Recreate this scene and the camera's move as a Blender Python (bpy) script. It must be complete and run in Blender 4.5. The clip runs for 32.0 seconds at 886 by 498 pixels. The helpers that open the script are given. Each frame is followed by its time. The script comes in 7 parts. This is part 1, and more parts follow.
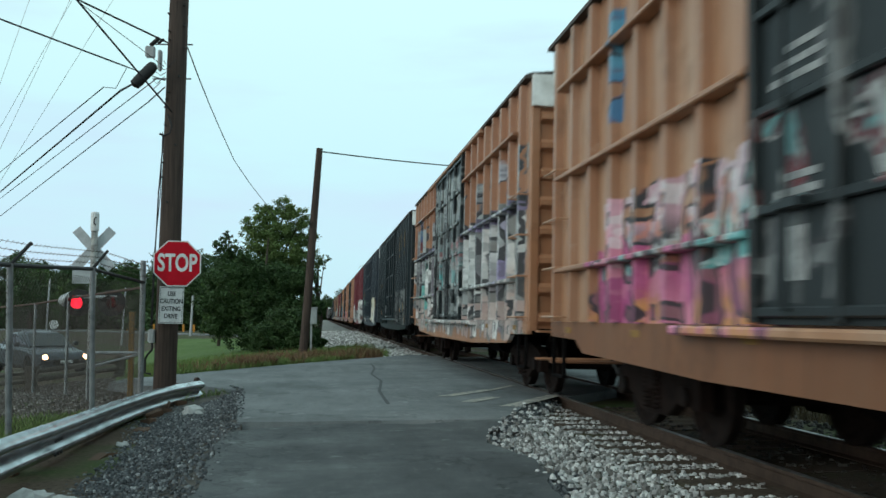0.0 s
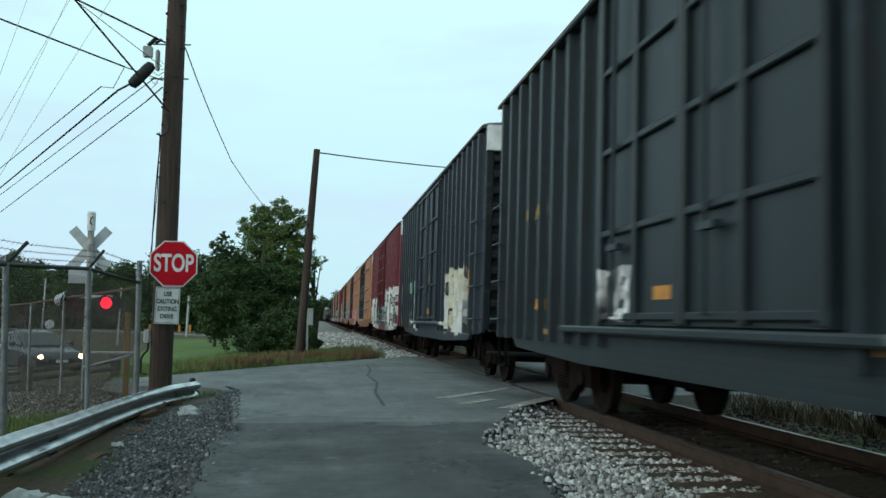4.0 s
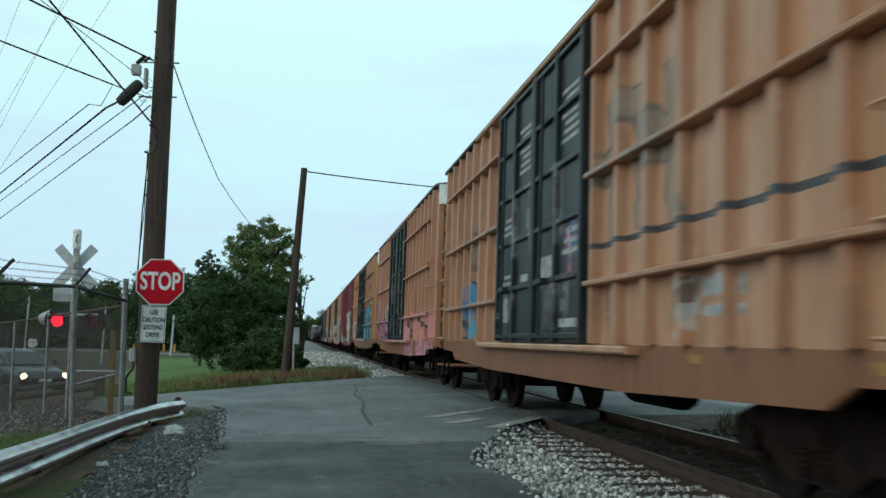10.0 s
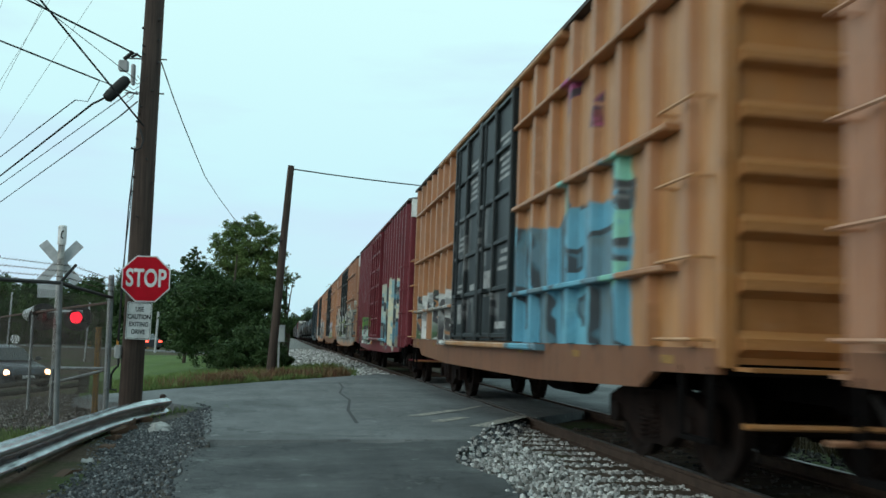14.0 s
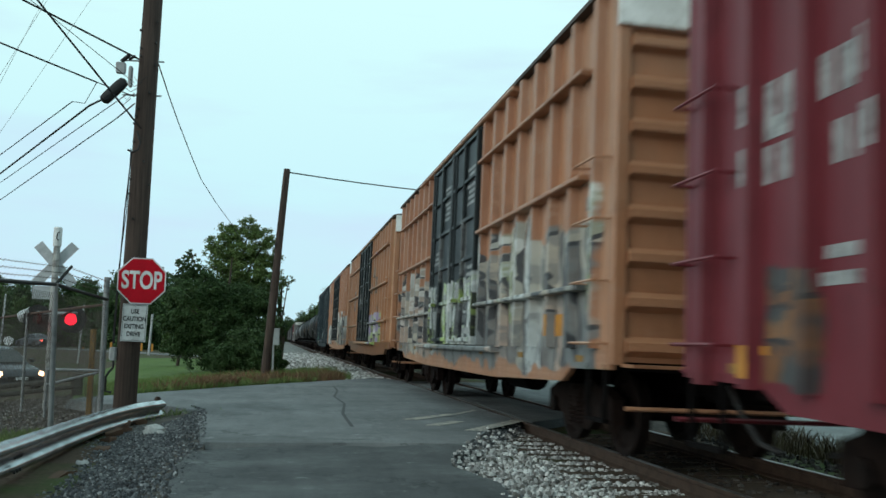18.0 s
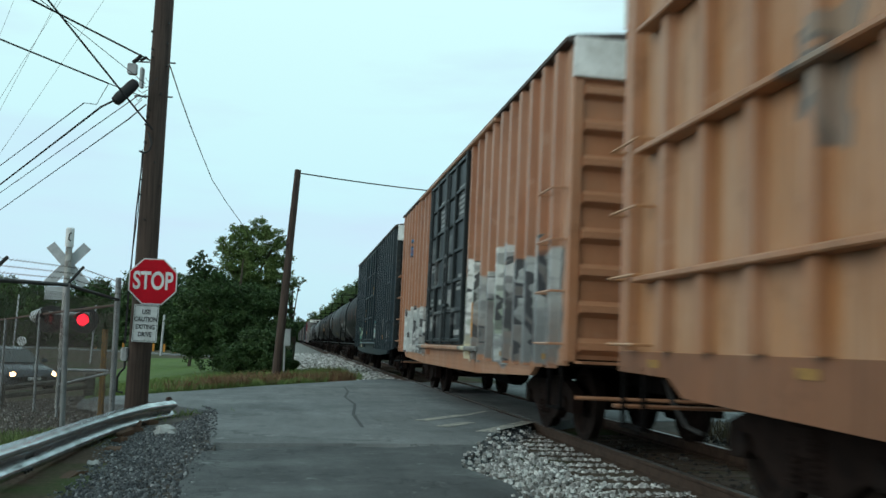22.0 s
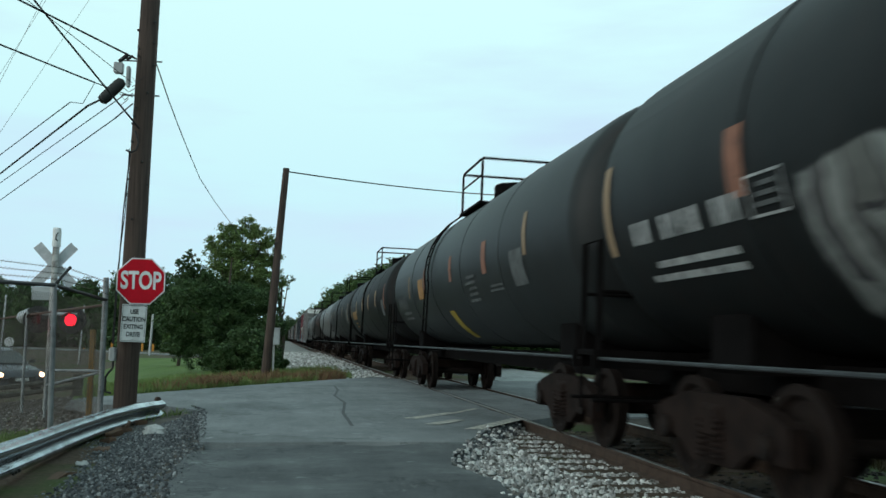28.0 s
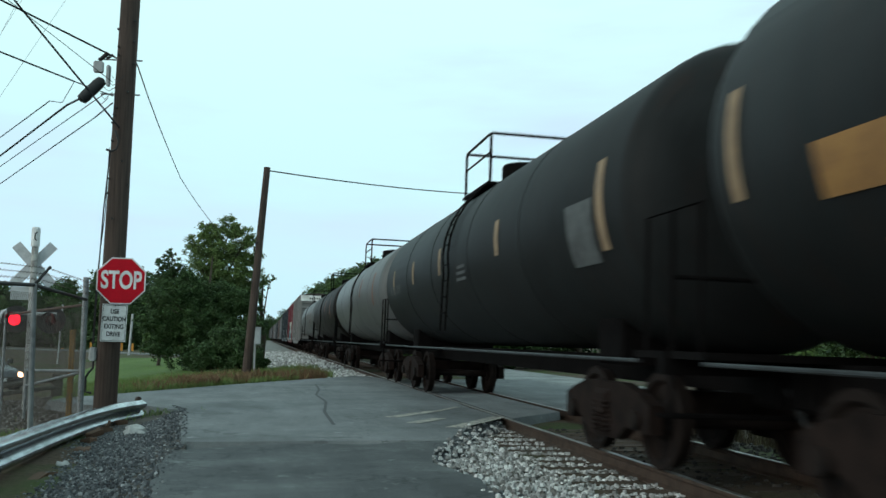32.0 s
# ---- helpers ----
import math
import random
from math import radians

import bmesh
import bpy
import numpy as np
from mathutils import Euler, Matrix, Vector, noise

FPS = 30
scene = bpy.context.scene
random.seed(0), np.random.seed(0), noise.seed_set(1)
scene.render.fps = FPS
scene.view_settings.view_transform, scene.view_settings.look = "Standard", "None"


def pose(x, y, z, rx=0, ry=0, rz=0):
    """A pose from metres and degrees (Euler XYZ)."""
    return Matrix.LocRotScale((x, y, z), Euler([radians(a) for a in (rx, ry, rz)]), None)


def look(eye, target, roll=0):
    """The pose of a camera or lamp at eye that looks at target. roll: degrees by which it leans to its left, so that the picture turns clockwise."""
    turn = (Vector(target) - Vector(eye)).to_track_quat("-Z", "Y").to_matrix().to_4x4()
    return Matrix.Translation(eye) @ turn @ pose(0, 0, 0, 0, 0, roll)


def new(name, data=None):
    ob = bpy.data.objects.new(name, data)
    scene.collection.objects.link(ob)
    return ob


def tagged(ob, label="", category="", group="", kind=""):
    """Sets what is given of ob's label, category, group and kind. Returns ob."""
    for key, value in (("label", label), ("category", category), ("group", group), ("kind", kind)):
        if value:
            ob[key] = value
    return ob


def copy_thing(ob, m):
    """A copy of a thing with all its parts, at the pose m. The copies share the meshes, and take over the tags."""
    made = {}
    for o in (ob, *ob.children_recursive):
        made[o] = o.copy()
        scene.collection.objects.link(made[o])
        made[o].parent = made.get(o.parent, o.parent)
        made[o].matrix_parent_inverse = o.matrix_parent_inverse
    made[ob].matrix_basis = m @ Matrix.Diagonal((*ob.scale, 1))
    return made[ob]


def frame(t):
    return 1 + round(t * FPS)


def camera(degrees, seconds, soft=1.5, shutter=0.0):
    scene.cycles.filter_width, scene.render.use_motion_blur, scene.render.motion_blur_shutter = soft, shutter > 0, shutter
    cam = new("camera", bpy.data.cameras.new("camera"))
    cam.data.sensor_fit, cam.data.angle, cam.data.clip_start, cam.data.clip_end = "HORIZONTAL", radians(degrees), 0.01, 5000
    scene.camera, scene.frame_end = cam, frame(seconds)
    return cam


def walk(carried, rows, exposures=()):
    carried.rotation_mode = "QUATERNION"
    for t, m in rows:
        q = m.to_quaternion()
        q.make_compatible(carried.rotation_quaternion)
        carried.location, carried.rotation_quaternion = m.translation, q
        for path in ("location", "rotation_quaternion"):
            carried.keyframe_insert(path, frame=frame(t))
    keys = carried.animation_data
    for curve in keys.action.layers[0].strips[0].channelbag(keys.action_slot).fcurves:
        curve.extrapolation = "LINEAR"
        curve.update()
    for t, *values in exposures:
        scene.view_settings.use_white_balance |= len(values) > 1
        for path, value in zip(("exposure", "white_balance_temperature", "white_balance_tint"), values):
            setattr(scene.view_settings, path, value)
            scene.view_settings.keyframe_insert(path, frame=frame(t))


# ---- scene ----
import functools

# ---- camera and its path: it stands on a tripod and is panned a little by hand; yaw, pitch, roll, and the small shifts of the eye ----
EYE = (0.0, 0.0, 1.25)
cam = camera(52.2, 32.0, soft=1.5, shutter=0.55)
TURNS = (
    (0, -7.73, 4.32, 0.13, 0.000, 0.000, 0.000),
    (0.5, -7.64, 4.32, 0.18, 0.000, 0.000, 0.000),
    (1, -7.47, 4.30, 0.24, 0.000, 0.000, 0.000),
    (1.5, -7.39, 4.24, 0.24, 0.000, 0.000, 0.000),
    (2, -7.30, 4.24, 0.31, 0.001, 0.000, 0.000),
    (2.5, -7.44, 4.29, 0.25, 0.000, 0.000, 0.000),
    (3, -7.55, 4.49, 0.38, 0.000, 0.000, 0.000),
    (3.5, -7.83, 4.48, 0.52, 0.000, 0.000, 0.000),
    (5.5, -8.07, 4.32, 0.35, 0.000, 0.000, 0.000),
    (6, -8.05, 4.36, 0.37, 0.000, 0.000, 0.000),
    (6.5, -8.13, 4.33, 0.28, 0.000, 0.000, 0.000),
    (7, -8.14, 4.32, 0.28, 0.001, 0.000, 0.000),
    (7.5, -8.05, 4.33, 0.42, 0.001, 0.000, 0.000),
    (8, -7.89, 4.42, 0.49, -0.001, 0.000, 0.000),
    (8.5, -7.83, 4.86, 0.07, 0.000, 0.001, -0.013),
    (9, -7.47, 5.44, 0.23, -0.006, 0.019, -0.012),
    (9.5, -8.27, 5.73, 0.57, -0.020, 0.008, -0.015),
    (10, -8.80, 5.68, 0.54, -0.027, -0.007, -0.013),
    (10.5, -9.34, 5.61, 0.78, -0.041, -0.027, -0.007),
    (11, -9.94, 5.53, 0.75, -0.055, -0.035, -0.007),
    (11.5, -9.95, 5.59, 0.91, -0.055, -0.057, -0.016),
    (12, -9.74, 5.67, 1.06, -0.057, -0.057, -0.017),
    (12.5, -9.57, 5.61, 0.74, -0.046, -0.046, -0.018),
    (13, -9.44, 5.65, 1.01, -0.055, -0.039, -0.009),
    (13.5, -9.54, 5.66, 1.08, -0.053, -0.034, -0.014),
    (14, -9.70, 5.60, 0.90, -0.049, -0.041, -0.008),
    (14.5, -9.84, 5.56, 0.87, -0.055, -0.040, -0.018),
    (16.5, -10.03, 5.73, 1.00, -0.057, -0.044, -0.019),
    (17, -10.36, 5.76, 1.06, -0.065, -0.053, -0.021),
    (17.5, -10.25, 5.78, 1.43, -0.074, -0.062, -0.010),
    (18, -10.03, 5.89, 1.26, -0.074, -0.059, -0.016),
    (18.5, -9.96, 5.98, 1.12, -0.064, -0.056, -0.019),
    (19, -10.06, 5.98, 1.10, -0.064, -0.062, -0.020),
    (19.5, -10.09, 5.92, 1.39, -0.072, -0.065, -0.011),
    (20, -10.08, 5.82, 1.29, -0.073, -0.062, -0.016),
    (20.5, -10.05, 5.79, 1.41, -0.075, -0.055, -0.011),
    (21, -9.75, 5.78, 1.28, -0.072, -0.051, -0.013),
    (21.5, -9.54, 5.86, 1.19, -0.070, -0.050, -0.018),
    (22, -9.33, 5.92, 1.33, -0.063, -0.041, -0.015),
    (22.5, -9.22, 5.85, 1.33, -0.058, -0.027, -0.012),
    (23, -9.33, 5.76, 1.37, -0.067, -0.019, -0.006),
    (23.5, -9.39, 5.76, 1.34, -0.062, -0.014, -0.008),
    (24, -9.60, 5.82, 1.20, -0.064, -0.027, -0.018),
    (24.5, -9.71, 5.81, 1.16, -0.057, -0.039, -0.017),
    (25, -9.72, 5.83, 1.20, -0.054, -0.045, -0.021),
    (25.5, -9.56, 5.85, 1.19, -0.041, -0.035, -0.023),
    (27.5, -9.61, 5.81, 1.12, -0.049, -0.034, -0.019),
    (28, -10.01, 5.79, 0.93, -0.054, -0.045, -0.013),
    (28.5, -10.28, 5.75, 0.97, -0.054, -0.058, -0.016),
    (29, -10.55, 5.60, 0.96, -0.053, -0.069, -0.016),
    (29.5, -10.85, 5.52, 0.77, -0.047, -0.082, -0.012),
    (30, -11.00, 5.55, 0.69, -0.054, -0.090, -0.013),
    (30.5, -11.07, 5.63, 0.81, -0.057, -0.100, -0.010),
    (31, -11.13, 5.73, 0.75, -0.065, -0.098, -0.011),
    (31.5, -11.23, 5.78, 0.70, -0.067, -0.103, -0.016),
    (32, -11.20, 5.73, 0.77, -0.063, -0.114, -0.011),
)


def aim(yaw, pitch, roll, dx, dy, dz):
    a, b = radians(yaw), radians(pitch)
    eye = Vector(EYE) + Vector((dx, dy, dz))
    return look(eye, eye + Vector((-math.sin(a) * math.cos(b), math.cos(a) * math.cos(b), math.sin(b))), roll)


walk(cam, [(t, aim(*row)) for t, *row in TURNS], exposures=((0, 0.0), (8, 0.0), (9.5, -0.03), (25, -0.02), (28, -0.02), (30, 0.04), (32, 0.06)))

# ---- sky and sun: an even overcast at dusk ----
world = bpy.data.worlds.new("dusk_sky")
scene.world = world
world.use_nodes = True
wn, wl = world.node_tree.nodes, world.node_tree.links
wn.clear()
w_out = wn.new("ShaderNodeOutputWorld")
w_bg = wn.new("ShaderNodeBackground")
w_sky = wn.new("ShaderNodeTexSky")
w_sky.sky_type, w_sky.sun_disc = "NISHITA", False
w_sky.sun_elevation, w_sky.sun_rotation = radians(18), radians(242)
w_scale = wn.new("ShaderNodeVectorMath")
w_scale.operation = "SCALE"
w_scale.inputs[3].default_value = 0.10
w_co = wn.new("ShaderNodeTexCoord")
w_sep = wn.new("ShaderNodeSeparateXYZ")
w_ramp = wn.new("ShaderNodeValToRGB")
w_ramp.color_ramp.elements[0].position = 0.0
w_ramp.color_ramp.elements[0].color = (0.51, 0.76, 0.87, 1)
w_ramp.color_ramp.elements[1].position = 0.42
w_ramp.color_ramp.elements[1].color = (0.67, 0.985, 0.95, 1)
e = w_ramp.color_ramp.elements.new(0.17)
e.color = (0.57, 0.865, 0.92, 1)
w_map = wn.new("ShaderNodeMapping")
w_map.inputs["Scale"].default_value = (1.2, 1.2, 6.0)
w_noise = wn.new("ShaderNodeTexNoise")
w_noise.inputs["Scale"].default_value = 2.2
w_noise.inputs["Detail"].default_value = 6
w_cl = wn.new("ShaderNodeValToRGB")
w_cl.color_ramp.elements[0].position, w_cl.color_ramp.elements[0].color = 0.42, (0, 0, 0, 1)
w_cl.color_ramp.elements[1].position, w_cl.color_ramp.elements[1].color = 0.66, (1, 1, 1, 1)
w_mixc = wn.new("ShaderNodeMix")
w_mixc.data_type = "RGBA"
w_mixc.inputs[7].default_value = (0.56, 0.75, 0.90, 1)
w_mix = wn.new("ShaderNodeMix")
w_mix.data_type = "RGBA"
w_mix.inputs[0].default_value = 0.08
wl.new(w_co.outputs["Generated"], w_sep.inputs[0])
wl.new(w_sep.outputs[2], w_ramp.inputs[0])
wl.new(w_co.outputs["Generated"], w_map.inputs[0])
wl.new(w_map.outputs[0], w_noise.inputs[0])
wl.new(w_noise.outputs[0], w_cl.inputs[0])
wl.new(w_cl.outputs[0], w_mixc.inputs[0])
wl.new(w_ramp.outputs[0], w_mixc.inputs[6])
wl.new(w_sky.outputs[0], w_scale.inputs[0])
wl.new(w_mixc.outputs[2], w_mix.inputs[6])
wl.new(w_scale.outputs[0], w_mix.inputs[7])
wl.new(w_mix.outputs[2], w_bg.inputs[0])
w_bg.inputs[1].default_value = 1.14
wl.new(w_bg.outputs[0], w_out.inputs[0])
sun_data = bpy.data.lights.new("sun", "SUN")
sun_data.energy, sun_data.angle, sun_data.color = 1.05, radians(45), (1.0, 0.93, 0.84)
sun = new("sun", sun_data)
sun.matrix_world = look((-30, -4, 14), (0, 12, 0))


# ---- mesh helpers ----
class Geo:
    """Collects vertices and faces of one mesh."""

    def __init__(self):
        self.v, self.f, self.smooth = [], [], False

    def quad(self, *p):
        n = len(self.v)
        self.v += [tuple(q) for q in p]
        self.f.append(tuple(range(n, n + len(p))))
        return self

    def box(self, x0, x1, y0, y1, z0, z1, c=0.0):
        """A box; c cuts its edges along y and z on the two x faces (a small bevel)."""
        n = len(self.v)
        if c <= 0:
            self.v += [(x, y, z) for x in (x0, x1) for y in (y0, y1) for z in (z0, z1)]
            self.f += [tuple(n + i for i in q) for q in ((0, 1, 3, 2), (4, 6, 7, 5), (0, 4, 5, 1), (2, 3, 7, 6), (0, 2, 6, 4), (1, 5, 7, 3))]
            return self
        c = min(c, (x1 - x0) * 0.45, (y1 - y0) * 0.45, (z1 - z0) * 0.45)
        ring = lambda x, a: [(x, y0 + a, z0 + a), (x, y1 - a, z0 + a), (x, y1 - a, z1 - a), (x, y0 + a, z1 - a)]
        self.v += ring(x0, c) + ring(x0 + c, 0) + ring(x1 - c, 0) + ring(x1, c)
        self.f.append((n, n + 3, n + 2, n + 1))
        for k in range(3):
            a = n + 4 * k
            self.f += [(a + i, a + (i + 1) % 4, a + 4 + (i + 1) % 4, a + 4 + i) for i in range(4)]
        self.f.append((n + 12, n + 13, n + 14, n + 15))
        return self

    def tube(self, p, q, r, r2=None, n=8, caps=True):
        p, q = Vector(p), Vector(q)
        r2 = r if r2 is None else r2
        d = (q - p).normalized()
        a = d.orthogonal().normalized()
        b = d.cross(a)
        k = len(self.v)
        for c, s in ((p, r), (q, r2)):
            self.v += [tuple(c + s * (math.cos(t) * a + math.sin(t) * b)) for t in (2 * math.pi * i / n for i in range(n))]
        self.f += [(k + i, k + (i + 1) % n, k + n + (i + 1) % n, k + n + i) for i in range(n)]
        if caps:
            self.f += [tuple(k + i for i in reversed(range(n))), tuple(k + n + i for i in range(n))]
        return self

    def path(self, pts, r, n=6):
        """A round bar along points, of one radius or a radius for each."""
        rs = r if isinstance(r, (list, tuple)) else [r] * len(pts)
        pts = [Vector(p) for p in pts]
        k = len(self.v)
        a = None
        for i, p in enumerate(pts):
            d = (pts[min(i + 1, len(pts) - 1)] - pts[max(i - 1, 0)]).normalized()
            a = d.orthogonal().normalized() if a is None else (a - d * a.dot(d)).normalized()
            b = d.cross(a)
            self.v += [tuple(p + rs[i] * (math.cos(t) * a + math.sin(t) * b)) for t in (2 * math.pi * j / n for j in range(n))]
        for i in range(len(pts) - 1):
            m = k + i * n
            self.f += [(m + j, m + (j + 1) % n, m + n + (j + 1) % n, m + n + j) for j in range(n)]
        m = k + (len(pts) - 1) * n
        self.f += [tuple(k + i for i in reversed(range(n))), tuple(m + i for i in range(n))]
        return self

    def prism(self, outline, axis, lo, hi):
        """An outline of 2D points pushed along an axis (0 x, 1 y, 2 z)."""
        put = {0: lambda h, a, b: (h, a, b), 1: lambda h, a, b: (a, h, b), 2: lambda h, a, b: (a, b, h)}[axis]
        k, n = len(self.v), len(outline)
        self.v += [put(lo, *p) for p in outline] + [put(hi, *p) for p in outline]
        self.f += [(k + i, k + (i + 1) % n, k + n + (i + 1) % n, k + n + i) for i in range(n)]
        self.f += [tuple(k + i for i in reversed(range(n))), tuple(k + n + i for i in range(n))]
        return self

    def lathe(self, profile, axis, centre, n=24, caps=True):
        """A profile of (distance along the axis, radius) turned round it."""
        k = len(self.v)
        for h, r in profile:
            for i in range(n):
                t = 2 * math.pi * i / n
                c, s = r * math.cos(t), r * math.sin(t)
                d = {0: (h, c, s), 1: (c, h, s), 2: (c, s, h)}[axis]
                self.v.append(tuple(Vector(centre) + Vector(d)))
        for j in range(len(profile) - 1):
            m = k + j * n
            self.f += [(m + i, m + (i + 1) % n, m + n + (i + 1) % n, m + n + i) for i in range(n)]
        if caps:
            m = k + (len(profile) - 1) * n
            self.f += [tuple(k + i for i in reversed(range(n))), tuple(m + i for i in range(n))]
        return self

    def mesh(self, name, material=None, smooth=None):
        me = bpy.data.meshes.new(name)
        me.from_pydata(self.v, [], self.f)
        me.validate()
        bm = bmesh.new()
        bm.from_mesh(me)
        bmesh.ops.recalc_face_normals(bm, faces=bm.faces)
        bm.to_mesh(me)
        bm.free()
        if material:
            me.materials.append(material)
        if self.smooth if smooth is None else smooth:
            me.polygons.foreach_set("use_smooth", [True] * len(me.polygons))
            me.set_sharp_from_angle(angle=radians(40))
        me.update()
        return me


def thing(name, m, label, category, group="", kind=""):
    ob = new(name)
    ob.empty_display_size = 0.3
    ob.matrix_basis = m
    return tagged(ob, label, category, group, kind)


def part(name, geo, material, parent, label=""):
    """One mesh under a thing or part. geo: a Geo, or a mesh shared with alike parts (then the material is the object's own)."""
    if isinstance(geo, Geo):
        ob = new(name, geo.mesh(name, material))
    else:
        ob = new(name, geo)
        if not geo.materials:
            geo.materials.append(None)
        ob.material_slots[0].link = "OBJECT"
        ob.material_slots[0].material = material
    ob.parent = parent
    return tagged(ob, label)


def solid(name, geo, material, label, category, group="", kind="", m=None):
    ob = new(name, geo.mesh(name, material) if isinstance(geo, Geo) else geo)
    if m is not None:
        ob.matrix_basis = m
    return tagged(ob, label, category, group, kind)


# ---- materials ----
class Mat:
    """A node material, built step by step; sockets are passed on."""

    def __init__(self, name, rough=0.8, metal=0.0, spec=0.3):
        self.m = bpy.data.materials.new(name)
        self.m.use_nodes = True
        self.t = self.m.node_tree
        self.b = self.t.nodes["Principled BSDF"]
        self.b.inputs["Roughness"].default_value = rough
        self.b.inputs["Metallic"].default_value = metal
        self.b.inputs["Specular IOR Level"].default_value = spec
        self.co = self.t.nodes.new("ShaderNodeTexCoord").outputs["Object"]

    def put(self, socket, value):
        if isinstance(value, bpy.types.NodeSocket):
            self.t.links.new(value, socket)
        elif isinstance(value, (tuple, list)) and len(value) == 3 and socket.type == "RGBA":
            socket.default_value = (*value, 1)
        else:
            socket.default_value = value

    def math(self, op, a, b=0.0, clamp=False):
        n = self.t.nodes.new("ShaderNodeMath")
        if op != "ADD":
            n.operation = op
        if clamp:
            n.use_clamp = True
        self.put(n.inputs[0], a)
        if op not in ("ABSOLUTE", "FLOOR"):
            self.put(n.inputs[1], b)
        return n.outputs[0]

    def axes(self):
        n = self.t.nodes.new("ShaderNodeSeparateXYZ")
        self.put(n.inputs[0], self.co)
        return n.outputs

    def moved(self, scale=(1, 1, 1), loc=(0, 0, 0)):
        n = self.t.nodes.new("ShaderNodeMapping")
        self.put(n.inputs[0], self.co)
        n.inputs["Scale"].default_value, n.inputs["Location"].default_value = scale, loc
        return n.outputs[0]

    def noise(self, scale, detail=4, rough=0.6, at=None, out=0):
        n = self.t.nodes.new("ShaderNodeTexNoise")
        self.put(n.inputs["Vector"], self.co if at is None else at)
        n.inputs["Scale"].default_value, n.inputs["Detail"].default_value, n.inputs["Roughness"].default_value = scale, detail, rough
        return n.outputs[out]

    def voronoi(self, scale, feature="F1", at=None, out="Distance"):
        n = self.t.nodes.new("ShaderNodeTexVoronoi")
        n.feature = feature
        self.put(n.inputs["Vector"], self.co if at is None else at)
        n.inputs["Scale"].default_value = scale
        return n.outputs[out]

    def ramp(self, x, stops, constant=False):
        if len(stops) == 2 and not constant and all(isinstance(c, (int, float)) for _, c in stops):
            n = self.t.nodes.new("ShaderNodeMapRange")
            for socket, value in zip(n.inputs[1:5], (stops[0][0], stops[1][0], stops[0][1], stops[1][1])):
                socket.default_value = value
            self.put(n.inputs[0], x)
            return n.outputs[0]
        n = self.t.nodes.new("ShaderNodeValToRGB")
        r = n.color_ramp
        if constant:
            r.interpolation = "CONSTANT"
        r.elements.remove(r.elements[1])
        r.elements[0].position = stops[0][0]
        for k, (p, c) in enumerate(stops):
            e = r.elements[0] if k == 0 else r.elements.new(p)
            e.color = (c, c, c, 1) if isinstance(c, (int, float)) else (*c, 1)
        self.put(n.inputs[0], x)
        return n.outputs[0]

    def mix(self, k, a, b, blend="MIX"):
        n = self.t.nodes.new("ShaderNodeMix")
        n.data_type = "RGBA"
        if blend != "MIX":
            n.blend_type = blend
        self.put(n.inputs[0], k)
        self.put(n.inputs[6], a)
        self.put(n.inputs[7], b)
        return n.outputs[2]

    def bump(self, height, strength=0.3, distance=0.01):
        n = self.t.nodes.new("ShaderNodeBump")
        n.inputs["Strength"].default_value, n.inputs["Distance"].default_value = strength, distance
        self.put(n.inputs["Height"], height)
        self.put(self.b.inputs["Normal"], n.outputs[0])
        return self

    def colour(self, c):
        self.put(self.b.inputs["Base Color"], c)
        return self

    def rough(self, r):
        self.put(self.b.inputs["Roughness"], r)
        return self

    def random(self):
        return self.t.nodes.new("ShaderNodeObjectInfo").outputs["Random"]

    def island(self):
        return self.t.nodes.new("ShaderNodeNewGeometry").outputs["Random Per Island"]


def worn(name, base, dark=None, scale=3.0, rough=0.7, metal=0.0, spec=0.3, bump=0.15, grain=60.0):
    """A plain surface with stains at a large scale and grain at a small one."""
    w = Mat(name, rough, metal, spec)
    dark = dark or tuple(c * 0.6 for c in base)
    light = tuple(min(1, c * 1.18) for c in base)
    c = w.ramp(w.noise(scale, 5), ((0.3, dark), (0.55, base), (0.8, light)))
    g = w.noise(grain, 3)
    c = w.mix(0.35, c, w.ramp(g, ((0.3, 0.55), (0.7, 1.0))), "MULTIPLY")
    w.colour(c).bump(g, bump, 0.004)
    return w.m


def glowing(name, colour, strength):
    w = Mat(name, 0.4)
    w.colour(colour)
    w.b.inputs["Emission Color"].default_value = (*colour, 1)
    w.b.inputs["Emission Strength"].default_value = strength
    return w.m


